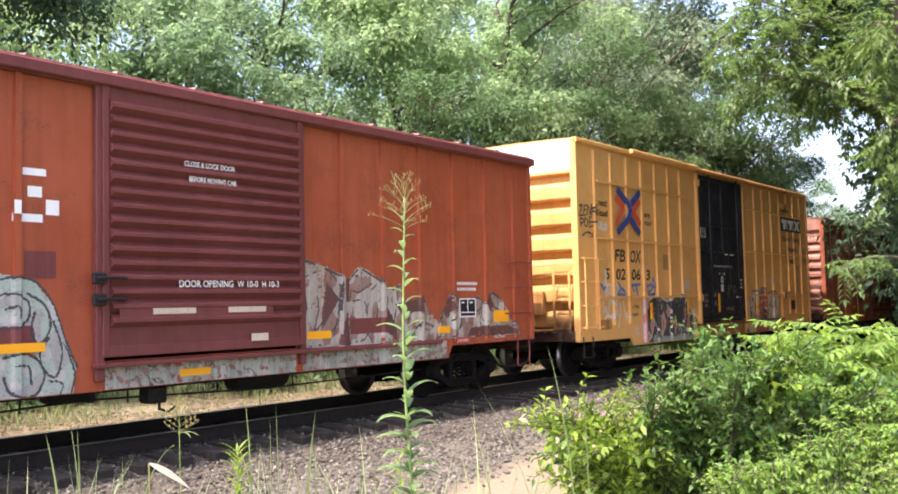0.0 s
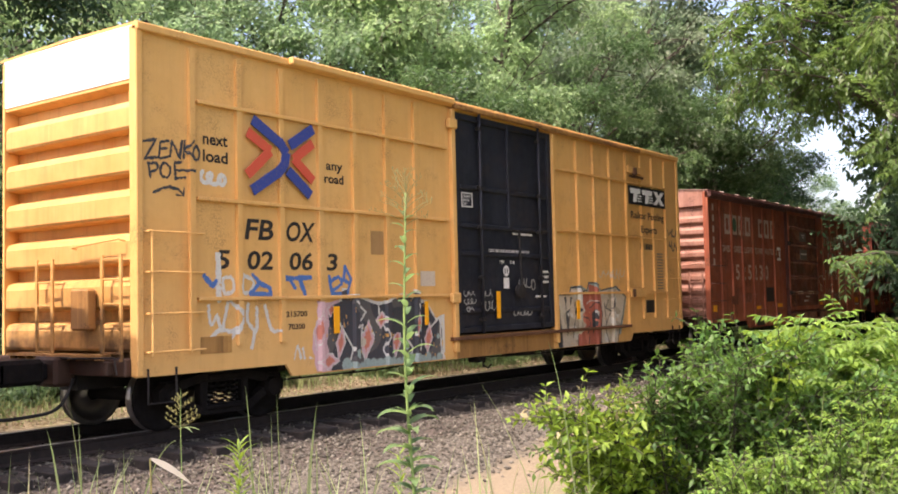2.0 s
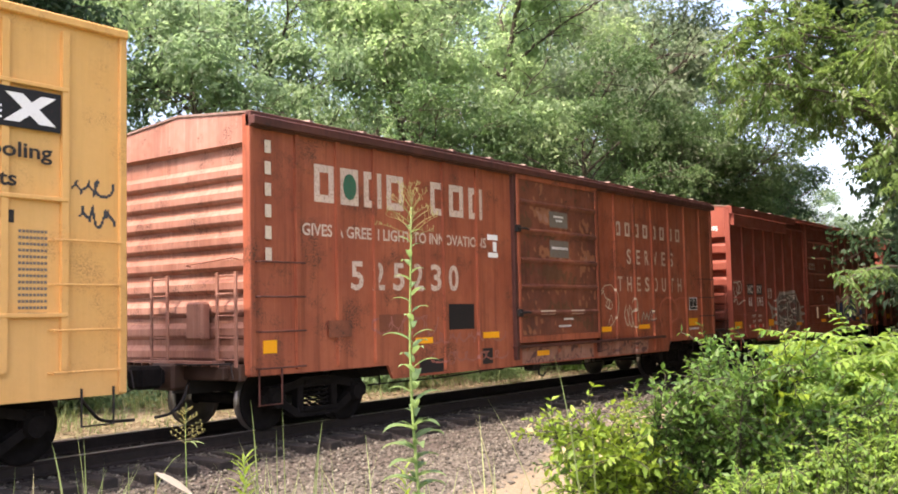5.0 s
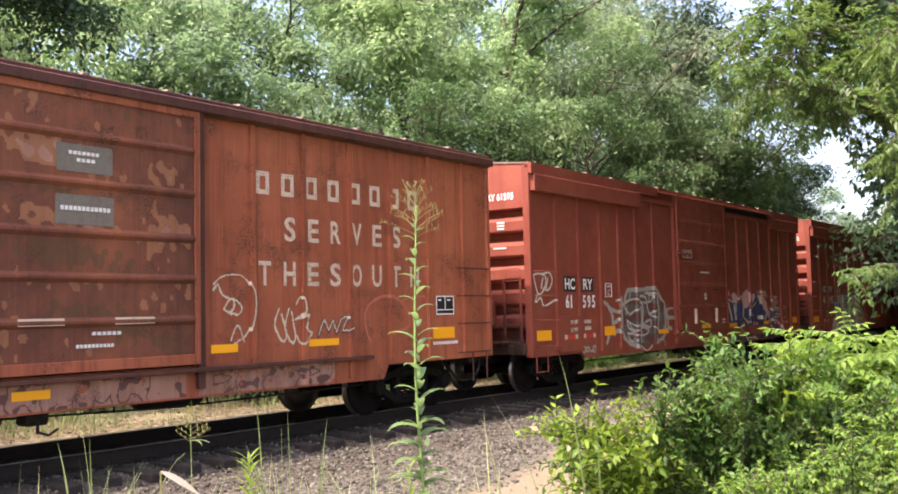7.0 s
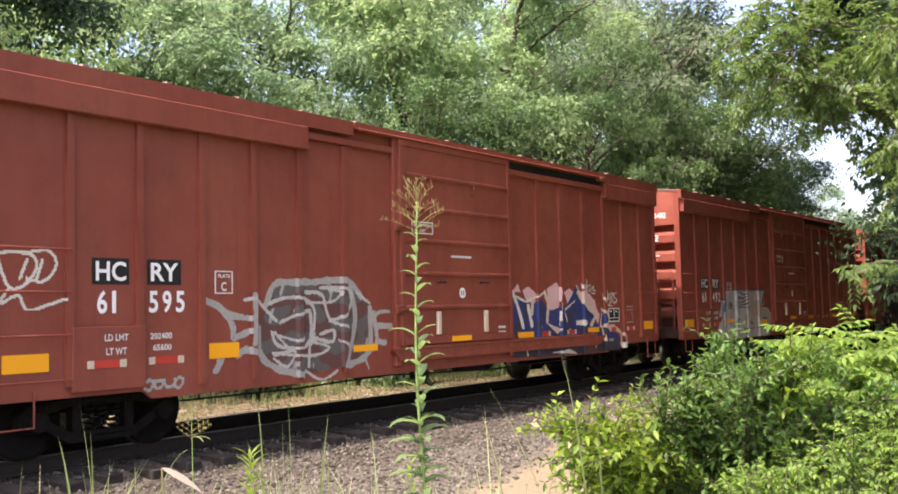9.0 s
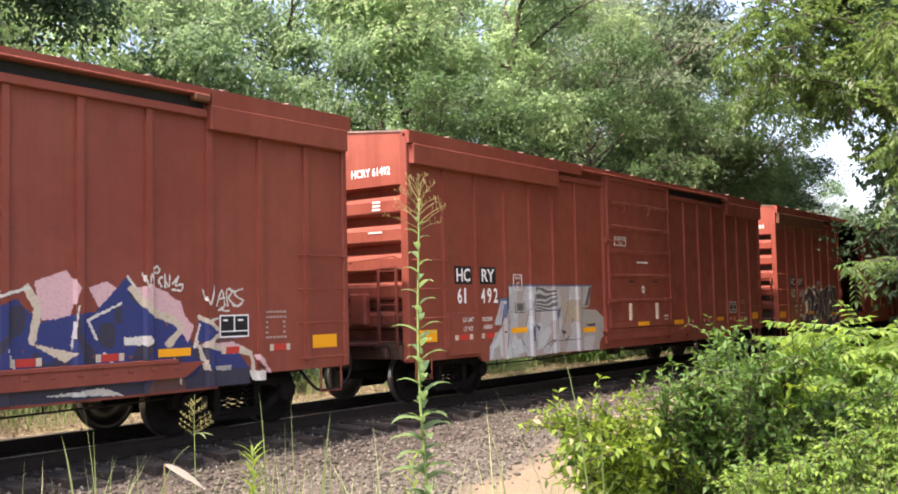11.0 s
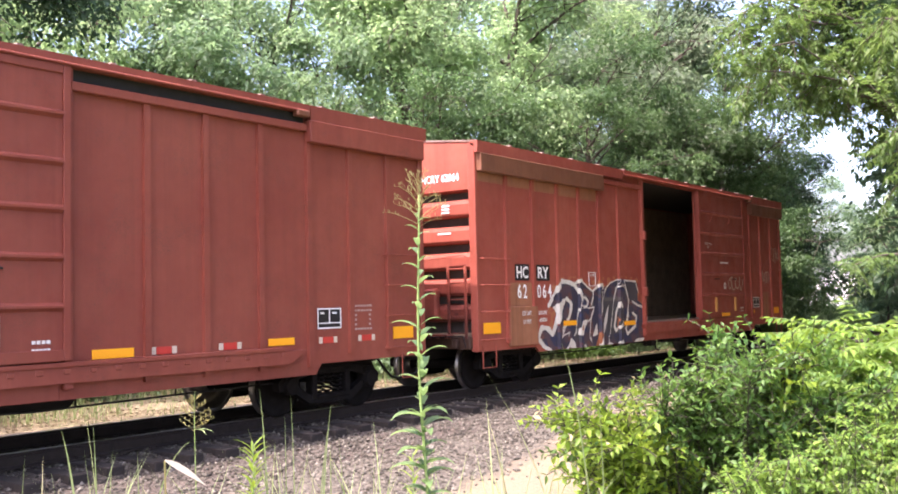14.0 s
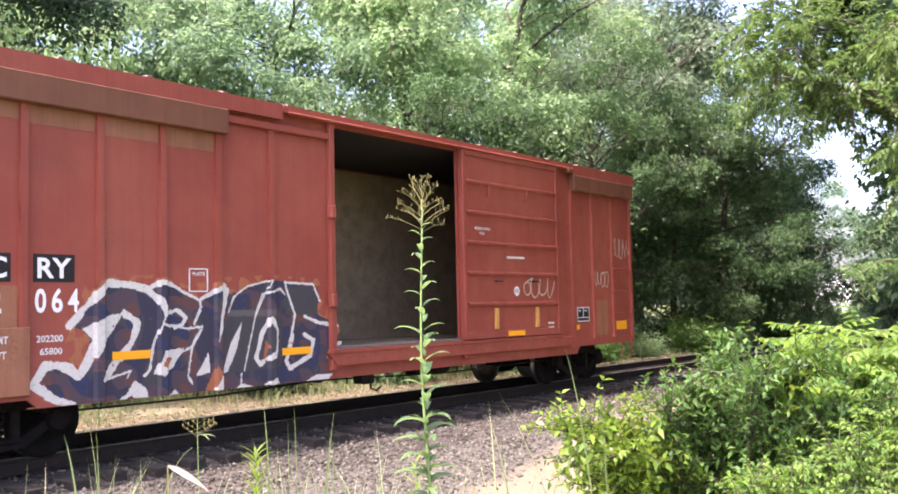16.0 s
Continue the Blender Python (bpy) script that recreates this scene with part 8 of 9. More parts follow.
def build_woods():
    TREES["a"] = tree_meshes(1, 15, 5.2, .14, 28000, .17, clumps=64)
    TREES["b"] = tree_meshes(2, 13.5, 4.8, .10, 27000, .165, clumps=64)
    TREES["d"] = tree_meshes(4, 9.5, 4.8, .08, 50000, .13)
    TREES["e"] = tree_meshes(5, 19, 6.2, .12, 18000, .22, spray=1.0, clumps=50)
    TREES["f"] = tree_meshes(6, 17, 5.8, .10, 16000, .21, spray=.95, clumps=46)
    # Kinds g and k are big-leaved crowns for unseen trees that only block light.
    TREES["g"] = tree_meshes(9, 17, 6.0, .10, 16000, .36, spray=1.1, clumps=90)
    TREES["k"] = tree_meshes(10, 19, 6.5, .64, 16000, .36, spray=1.1, clumps=85)
    TREES["h"] = tree_meshes(8, 14, 5.6, .36, 34000, .15, clumps=80)
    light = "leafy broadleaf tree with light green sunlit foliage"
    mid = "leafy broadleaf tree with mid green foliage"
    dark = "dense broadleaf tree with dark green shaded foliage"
    olive = "leafy broadleaf tree with pale olive green foliage"
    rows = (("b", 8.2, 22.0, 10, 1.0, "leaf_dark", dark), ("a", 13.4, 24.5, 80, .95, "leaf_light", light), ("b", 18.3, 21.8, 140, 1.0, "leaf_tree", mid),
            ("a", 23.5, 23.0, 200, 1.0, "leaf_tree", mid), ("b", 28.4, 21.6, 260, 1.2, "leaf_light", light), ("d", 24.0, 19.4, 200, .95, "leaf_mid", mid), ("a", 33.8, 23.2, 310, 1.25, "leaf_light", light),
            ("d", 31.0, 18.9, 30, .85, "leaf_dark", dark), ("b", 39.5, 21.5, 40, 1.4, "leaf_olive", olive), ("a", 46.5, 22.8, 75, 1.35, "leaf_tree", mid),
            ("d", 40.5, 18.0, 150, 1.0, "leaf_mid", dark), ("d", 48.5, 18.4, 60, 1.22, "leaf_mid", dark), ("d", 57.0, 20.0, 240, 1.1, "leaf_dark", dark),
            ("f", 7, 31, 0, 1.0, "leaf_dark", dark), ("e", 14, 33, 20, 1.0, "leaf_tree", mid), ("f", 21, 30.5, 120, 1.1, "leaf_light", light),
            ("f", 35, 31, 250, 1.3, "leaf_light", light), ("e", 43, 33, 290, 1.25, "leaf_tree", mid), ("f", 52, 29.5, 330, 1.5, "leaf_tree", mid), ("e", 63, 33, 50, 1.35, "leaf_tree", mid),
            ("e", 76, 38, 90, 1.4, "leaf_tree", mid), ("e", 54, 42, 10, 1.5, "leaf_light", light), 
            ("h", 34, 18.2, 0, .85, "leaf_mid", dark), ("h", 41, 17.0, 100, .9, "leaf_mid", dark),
            # Rows with y up to 7 are added, mostly unseen, to darken the far cars.
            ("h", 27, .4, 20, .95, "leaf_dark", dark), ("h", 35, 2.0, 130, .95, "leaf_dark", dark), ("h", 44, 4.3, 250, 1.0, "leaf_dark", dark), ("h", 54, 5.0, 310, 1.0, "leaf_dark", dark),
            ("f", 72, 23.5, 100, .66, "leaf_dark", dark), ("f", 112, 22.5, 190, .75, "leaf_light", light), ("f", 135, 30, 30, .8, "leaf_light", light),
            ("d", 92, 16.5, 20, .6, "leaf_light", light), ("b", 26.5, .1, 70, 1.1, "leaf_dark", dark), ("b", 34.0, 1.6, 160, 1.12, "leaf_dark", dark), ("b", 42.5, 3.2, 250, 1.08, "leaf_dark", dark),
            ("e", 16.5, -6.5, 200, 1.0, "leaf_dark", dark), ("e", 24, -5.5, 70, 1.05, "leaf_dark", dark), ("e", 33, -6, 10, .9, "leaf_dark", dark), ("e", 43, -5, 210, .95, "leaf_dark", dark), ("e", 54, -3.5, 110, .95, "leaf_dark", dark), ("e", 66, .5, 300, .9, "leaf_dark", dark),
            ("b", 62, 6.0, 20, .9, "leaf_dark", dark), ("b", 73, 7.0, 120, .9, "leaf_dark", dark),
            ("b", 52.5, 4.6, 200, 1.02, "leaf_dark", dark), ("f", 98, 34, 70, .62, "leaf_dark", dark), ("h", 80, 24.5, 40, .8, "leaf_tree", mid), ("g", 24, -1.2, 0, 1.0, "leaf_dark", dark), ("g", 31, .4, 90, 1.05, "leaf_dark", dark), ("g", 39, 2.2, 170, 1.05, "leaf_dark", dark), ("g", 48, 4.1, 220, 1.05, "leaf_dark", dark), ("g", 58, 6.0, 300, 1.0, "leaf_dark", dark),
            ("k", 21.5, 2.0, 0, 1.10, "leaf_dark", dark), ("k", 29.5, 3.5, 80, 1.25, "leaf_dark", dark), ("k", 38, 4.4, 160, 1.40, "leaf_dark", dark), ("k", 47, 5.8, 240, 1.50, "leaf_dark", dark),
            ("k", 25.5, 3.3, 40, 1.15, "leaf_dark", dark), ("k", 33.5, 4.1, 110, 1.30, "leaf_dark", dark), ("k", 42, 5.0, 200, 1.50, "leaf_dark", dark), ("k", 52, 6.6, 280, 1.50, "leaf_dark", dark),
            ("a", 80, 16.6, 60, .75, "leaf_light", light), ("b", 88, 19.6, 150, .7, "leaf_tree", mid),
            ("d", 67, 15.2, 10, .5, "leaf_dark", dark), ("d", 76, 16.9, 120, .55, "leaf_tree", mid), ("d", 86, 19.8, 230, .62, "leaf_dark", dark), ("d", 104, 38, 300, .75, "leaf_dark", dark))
    for r in rows:
        tree(*r)


def bush_meshes(seed, R, H, leaves, size):
    rng = np.random.default_rng(seed)
    wood = Geo()
    tips = []
    for i in range(26):
        a = rng.uniform(0, 6.28)
        lean = rng.uniform(.1, 1.0)
        b = grow_branch(rng, (rng.normal(0, R * .2), rng.normal(0, R * .2), -.1), (math.cos(a) * lean, math.sin(a) * lean, 1), H * rng.uniform(.6, 1.1), 7, .05, .15)
        wood.tube(b, list(np.linspace(.02, .005, 8)), 5, caps=False)
        tips += b[2:]
    tips = np.array(tips)
    c = tips[rng.integers(0, len(tips), leaves)]
    off = rng.normal(0, 1, (leaves, 3)) * (R * .2, R * .2, H * .12)
    pos = c + off
    pos[:, 2] = np.maximum(pos[:, 2], .02)
    way = unit(off + rng.normal(0, .2, off.shape) + (0, 0, -.1))
    up = unit(np.array((0, 0, 1.0)) + rng.normal(0, .5, off.shape))
    ln = size * rng.uniform(.6, 1.3, leaves)
    return wood.mesh("branching_stem", M["twig"], True), (pos, way, up, ln)


def build_thickets():
    kinds = [bush_meshes(11, 1.5, 1.6, 6500, .13), bush_meshes(12, 1.6, 2.2, 7000, .15), bush_meshes(13, 2.6, 4.2, 6000, .3)]
    crowns = {}
    rng = random.Random(4)
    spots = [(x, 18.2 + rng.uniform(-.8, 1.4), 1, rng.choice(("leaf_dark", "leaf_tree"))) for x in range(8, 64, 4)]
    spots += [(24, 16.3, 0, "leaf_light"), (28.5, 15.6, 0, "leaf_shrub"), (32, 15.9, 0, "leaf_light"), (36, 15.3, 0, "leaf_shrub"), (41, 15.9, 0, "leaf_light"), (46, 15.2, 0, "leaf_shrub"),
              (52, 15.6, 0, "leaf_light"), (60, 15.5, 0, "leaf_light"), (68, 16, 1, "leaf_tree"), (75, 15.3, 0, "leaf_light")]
    # Unseen near-side bushes, added to block low sky light and darken the ground.
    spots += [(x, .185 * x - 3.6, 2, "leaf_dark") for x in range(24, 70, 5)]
    for x, y, k, leaf in spots:
        wood, (pos, way, up, ln) = kinds[k]
        if (k, leaf) not in crowns:
            crowns[k, leaf] = leaf_cards("foliage", pos, way, up, ln, ln * .5, M[leaf])
        s = rng.uniform(.75, 1.1) if k else rng.uniform(.6, .95)
        ob = thing("bush", pose(x, y, GROUND_Z, 0, 0, rng.uniform(0, 360)), "leafy green bush in the undergrowth beside the track", "bush", "bushes along the wood's edge")
        ob.scale = (s, s, s)
        part("branching_stem", wood, None, ob)
        part("foliage", crowns[k, leaf], None, ob)


def spot(px, py, depth):
    """A place in front of the camera, by its direction and its depth along the view."""
    r = (px - 784) / 1720 * depth
    z = EYE_Z + (533 + (784 - px) * .0227 - py) / 1720 * depth
    return np.array((.806 * depth + .592 * r, .592 * depth - .806 * r, z))


def pinnate(rng, start, way, length, pairs, leaflet, store, wood, droop=.25):
    """A compound leaf: leaflets in pairs on a drooping stalk."""
    stalk = grow_branch(rng, start, way, length, 6, droop * .25, .05)
    wood.tube(stalk, .0025, 4, caps=False)
    st = np.array(stalk)
    for i in range(pairs):
        u = .18 + .82 * i / max(1, pairs - 1)
        k = u * 6
        j = min(int(k), 5)
        p = st[j] + (st[j + 1] - st[j]) * (k - j)
        d = unit(st[j + 1] - st[j])
        side = unit(np.cross(d, (0, 0, 1.0)))
        for s in (-1, 1):
            w = unit(side * s + d * .55 + np.array((0, 0, -droop)) + rng.normal(0, .12, 3))
            store.append((p, w, unit(np.array((0, 0, 1.0)) + rng.normal(0, .2, 3)), leaflet * rng.uniform(.8, 1.15)))
    store.append((st[-1], unit(st[-1] - st[-2]), np.array((0, 0, 1.0)), leaflet))


def stored_leaves(name, store, ratio, mat):
    pos, way, up, ln = (np.array([s[i] for s in store]) for i in range(4))
    return leaf_cards(name, pos, way, up, ln, ln * ratio, mat)


def build_overhang():
    """A tree that stands beside the camera's view and hangs its branches into it."""
    rng = np.random.default_rng(21)
    base = np.array((19.0, 3.2, GROUND_Z))
    ob = thing("tree", pose(*base), "tall tree with compound leaves on branches hanging over the track", "tree")
    wood, store = Geo(), []
    trunk = grow_branch(rng, (0, 0, -.2), (0, .03, 1), 10, 8, 0, .05)
    wood.tube(trunk, list(np.linspace(.28, .1, 9)), 10)
    goals = [(1545, 40), (1510, 110), (1430, 150), (1360, 140), (1300, 150), (1560, 200), (1490, 205), (1390, 40), (1575, 290),
             (1400, 90), (1340, 40), (1330, 90), (1385, 165), (1290, 60), (1350, -10), (1300, 0), (1570, 110), (1310, 120)]
    for px, py in goals:
        depth = rng.uniform(13, 17.5)
        goal = spot(px, py, depth) - base
        j = int(np.clip((goal[2] + .5) / 10 * 8, 2, 7))
        s = np.array(trunk[j])
        mid = (s + goal) / 2 + np.array((0, 0, .7))
        path = [s * (1 - u) ** 2 + mid * 2 * u * (1 - u) + goal * u * u + rng.normal(0, .05, 3) for u in np.linspace(0, 1, 9)]
        wood.tube(path, list(np.linspace(.035, .006, 9)), 6, caps=False)
        for i in range(4, 9):
            for q in range(3):
                d = unit(path[i] - path[i - 1]) * .6 + rng.normal(0, .7, 3)
                tw = grow_branch(rng, path[i], d, rng.uniform(.3, .7), 4, .1, .2)
                wood.tube(tw, .006, 4, caps=False)
                for e in range(1, 5):
                    pinnate(rng, tw[e], unit(tw[e] - tw[e - 1]) + rng.normal(0, .6, 3), rng.uniform(.2, .36), 4, .135, store, wood, .45)
    # one low branch reaches out by itself
    goal = spot(1470, 470, 12.5) - base
    s = np.array(trunk[2])
    path = [s + (goal - s) * u + np.array((0, 0, .9 * u * (1 - u))) for u in np.linspace(0, 1, 9)]
    wood.tube(path, list(np.linspace(.045, .006, 9)), 6, caps=False)
    for i in range(5, 9):
        for q in range(5):
            pinnate(rng, path[i], unit(path[i] - path[i - 1]) + rng.normal(0, .55, 3), rng.uniform(.3, .45), 6, .11, store, wood, .4)
    part("trunk", wood.mesh("trunk", M["bark"], True), None, ob)
    part("crown", stored_leaves("crown", store, .44, M["leaf_over"]), None, ob)


def build_foreground_shrubs():
    """Two shrubs close to the camera: a small-leaved one and one with compound leaves."""
    rng = np.random.default_rng(33)
    depth = 5.6
    # small-leaved shrub; each stem aims at a place along its rounded top
    tops = [(945, 700), (985, 690), (1030, 700), (1075, 680), (1110, 660), (1150, 655), (1180, 640), (1215, 570), (1205, 600), (1240, 600), (1265, 605), (1290, 590), (1320, 600),
            (960, 740), (1010, 740), (1060, 730), (1110, 720), (1160, 700), (1210, 660), (1260, 660), (1310, 650), (1360, 640), (1400, 650), (1450, 650), (1500, 640), (1550, 650),
            (980, 790), (1040, 780), (1100, 770), (1170, 760), (1240, 730), (1310, 720), (1380, 710), (1450, 720), (1530, 720), (1000, 840), (1080, 830), (1160, 820), (1250, 800), (1340, 790),
            (1430, 790), (1520, 790), (1100, 880), (1200, 880), (1300, 860), (1400, 860), (1500, 860), (1560, 700), (1345, 585), (1370, 575)]
    base = spot(1230, 1100, depth + .3)
    base[2] = GROUND_Z
    ob = thing("shrub", pose(*base), "bushy bright green shrub with small oval leaves", "shrub")
    wood, pos, way, up, ln, mi = Geo(), [], [], [], [], []
    for px, py in tops:
        d = depth + rng.uniform(-.55, .75)
        goal = spot(px + 12, py + 48, d) - base
        s = np.array((goal[0] * .25 + rng.normal(0, .12), goal[1] * .25 + rng.normal(0, .12), 0))
        mid = s * .4 + goal * .6 + np.array((0, 0, .25)) - np.array((goal[0], goal[1], 0)) * .22
        path = [s * (1 - u) ** 2 + mid * 2 * u * (1 - u) + goal * u * u for u in np.linspace(0, 1, 10)]
        wood.tube(path, list(np.linspace(.012, .003, 10)), 5, caps=False)
        young = (px < 1150 and rng.random() < .8) or (py < 610 and rng.random() < .3) or (px > 1380 and rng.random() < .25)
        tipped = px < 1120 and py < 720
        for i in range(3, 10):
            for q in range(int(rng.integers(8, 13)) if i > 4 else 5):
                dd = unit(path[i] - path[i - 1]) * rng.uniform(.2, .9) + rng.normal(0, .65, 3) + np.array((0, 0, .15))
                tw = grow_branch(rng, path[i], dd, rng.uniform(.10, .27), 5, .02, .15)
                wood.tube(tw, .0028, 3, caps=False)
                for e in range(1, 6):
                    t = unit(tw[e] - tw[e - 1])
                    sd = unit(np.cross(t, rng.normal(0, 1, 3)))
                    for sg in (-1, 1):
                        pos.append(tw[e]), way.append(t * .6 + sd * sg + rng.normal(0, .2, 3)), up.append(unit(np.array((0, 0, 1)) + rng.normal(0, .4, 3)))
                        ln.append(rng.uniform(.030, .064) * (1.12 if young else 1))
                        mi.append(2 if (tipped and i > 8 and e > 2 and rng.random() < .14) else 1 if (young and i > 4) else 0)
    ln = np.array(ln)
    part("branching_stem", wood.mesh("branching_stem", M["twig"], True), None, ob)
    part("foliage", leaf_cards("foliage", np.array(pos), np.array(way), np.array(up), ln, ln * .46, [M["leaf_shrub"], M["leaf_lime"], M["leaf_tip"]], .2, np.array(mi)), None, ob)
    # a low tangle of small-leaved vine grows through the grass beside it
    base = spot(1400, 1100, 4.9)
    base[2] = GROUND_Z
    ob = thing("creeping_vine", pose(*base), "low tangle of light green vine with tiny leaves", "vine")
    wood, store = Geo(), []
    for i in range(64):
        px, py = rng.uniform(1230, 1590), rng.uniform(700, 880)
        goal = spot(px, max(py, 880 - (px - 1200) * .55), rng.uniform(4.5, 5.2)) - base
        s = np.array((goal[0] * .7, goal[1] * .7, 0))
        mid = s * .5 + goal * .5 + np.array((0, 0, .15))
        path = [s * (1 - u) ** 2 + mid * 2 * u * (1 - u) + goal * u * u for u in np.linspace(0, 1, 9)]
        wood.tube(path, .0022, 4, caps=False)
        for e in range(4, 9):
            for q in range(4):
                pinnate(rng, path[e], rng.normal(0, 1, 3) + (0, 0, .3), rng.uniform(.07, .17), 5, .036, store, wood, .45)
    part("branching_stem", wood.mesh("branching_stem", M["twig"], True), None, ob)
    part("foliage", stored_leaves("foliage", store, .6, M["leaf_sumac"]), None, ob)
    # the shrub with compound leaves leans over from the far side
    base = spot(1480, 1100, 6.6)
    base[2] = GROUND_Z
    ob = thing("shrub", pose(*base), "light green shrub with long compound leaves", "shrub")
    wood, store = Geo(), []
    goals = [(1390, 560), (1420, 548), (1450, 565), (1470, 540), (1500, 545), (1530, 550), (1560, 560), (1340, 590), (1370, 600), (1410, 600), (1440, 610), (1480, 595), (1520, 600), (1555, 610),
             (1590, 570), (1600, 620), (1330, 640), (1380, 650), (1500, 640), (1560, 650), (1450, 575), (1490, 565), (1400, 575)]
    for px, py in goals:
        goal = spot(px, py + rng.uniform(25, 70), 6.2 + rng.uniform(-.5, .5)) - base
        s = np.array((goal[0] * .3, goal[1] * .3, 0))
        mid = s * .5 + goal * .5 + np.array((0, 0, .3))
        path = [s * (1 - u) ** 2 + mid * 2 * u * (1 - u) + goal * u * u for u in np.linspace(0, 1, 9)]
        wood.tube(path, list(np.linspace(.012, .004, 9)), 5, caps=False)
        for i in range(3, 9):
            for q in range(3 + (i > 5)):
                a = rng.uniform(0, 6.28)
                pinnate(rng, path[i], (math.cos(a), math.sin(a), rng.uniform(.0, .9)), rng.uniform(.26, .44), 7, .085, store, wood, .35)
    part("branching_stem", wood.mesh("branching_stem", M["stem_green"], True), None, ob)
    part("foliage", stored_leaves("foliage", store, .38, M["leaf_sumac"]), None, ob)


def strap_leaf(g, p, way, length, width, curl=.5, k=0, n=6, up=(0, 0, 1)):
    """A lance-shaped leaf with a creased middle that bends down to its tip."""
    p, d, u = Vector(p), Vector(way).normalized(), Vector(up)
    side = d.cross(u).normalized()
    rows = []
    for i in range(n + 1):
        t = i / n
        w = width * .5 * (math.sin(math.pi * min(1, t ** .75 * .94 + .06)) ** .9)
        nn = side.cross(d)
        rows.append((p - side * w + nn * w * .35, p.copy(), p + side * w + nn * w * .35))
        p = p + d * length / n
        d = (d + Vector((0, 0, -curl / n)) * (.4 + 1.4 * t)).normalized()
    vs = [v for r in rows for v in r]
    fs = []
    for i in range(n):
        for j in (0, 1):
            fs.append((i * 3 + j, i * 3 + j + 1, i * 3 + j + 4, i * 3 + j + 3))
    g.solid(vs, fs, k)


def build_tall_weed():
    rng = np.random.default_rng(77)
    depth = 4.5
    top = spot(704, 345, depth)
    base = spot(716, 1050, depth)
    base[2] = GROUND_Z
    ob = thing("tall_weed", pose(*base), "tall leafy roadside weed with a branched tan seed head", "weed")
    tip = top - base
    path = [np.array((tip[0] * u + .012 * math.sin(u * 7), tip[1] * u + .01 * math.cos(u * 9), tip[2] * u)) for u in np.linspace(0, 1, 16)]
    part("stalk", Geo().tube(path, list(np.linspace(.011, .004, 16)), 7), M["stem_green"], ob, smooth=True)
    zt = tip[2]
    i = 0
    z = .15
    while z < zt - .08:
        u = z / zt
        a = i * 2.4 + rng.normal(0, .25)
        ln = float(np.interp(u, (0, .35, .55, .68, .8, .92, 1), (.12, .155, .165, .155, .13, .10, .055))) * rng.uniform(.75, 1.15)
        p = np.array((tip[0] * u, tip[1] * u, z))
        g = Geo()
        strap_leaf(g, p, (math.cos(a), math.sin(a), .75 if u > .6 else .45), ln, ln * (.27 if u > .6 else .37), 1.4, 0, 7)
        for q in range(3 if u < .62 else 0):
            b = a + rng.normal(0, .7)
            strap_leaf(g, p, (math.cos(b), math.sin(b), 1.0), ln * rng.uniform(.35, .55), ln * .11, 1.1, 0, 5)
        part("leaf", g, M["leaf_weed"], ob, smooth=True)
        i += 1
        z += float(np.interp(u, (0, .5, 1), (.030, .030, .036))) * rng.uniform(.7, 1.3)
    # flower head
    st, buds = Geo(), Geo()
    for j in range(26):
        u = (j + .5) / 26
        p = path[-1] + np.array((0, 0, -.15 + .19 * u))
        a = j * 2.4 + rng.normal(0, .3)
        out = (.028 + .125 * (1 - u) ** .9) * rng.uniform(.75, 1.15)
        goal = p + np.array((math.cos(a) * out, math.sin(a) * out, rng.uniform(.045, .085)))
        mid = p * .45 + goal * .55 + np.array((0, 0, .022))
        br = [p * (1 - t) ** 2 + mid * 2 * t * (1 - t) + goal * t * t for t in np.linspace(0, 1, 7)]
        st.tube(br, list(np.linspace(.0018, .001, 7)), 4, caps=False)
        for e in range(3, 7):
            for q in range(1 + (e > 4)):
                b = br[e] + rng.normal(0, .008, 3) + np.array((0, 0, .008))
                st.tube([br[e], b], .0008, 3, caps=False)
                buds.tube([b, b + (0, 0, .003), b + (0, 0, .008), b + (0, 0, .011)], [.0008, .0018, .0015, .0006], 5)
    part("seed_head", st, M["straw"], ob, "thin tan flower stalks")
    tagged(part("bud_cluster", buds, M["straw"], ob, "small tan buds"), kind="stuff")


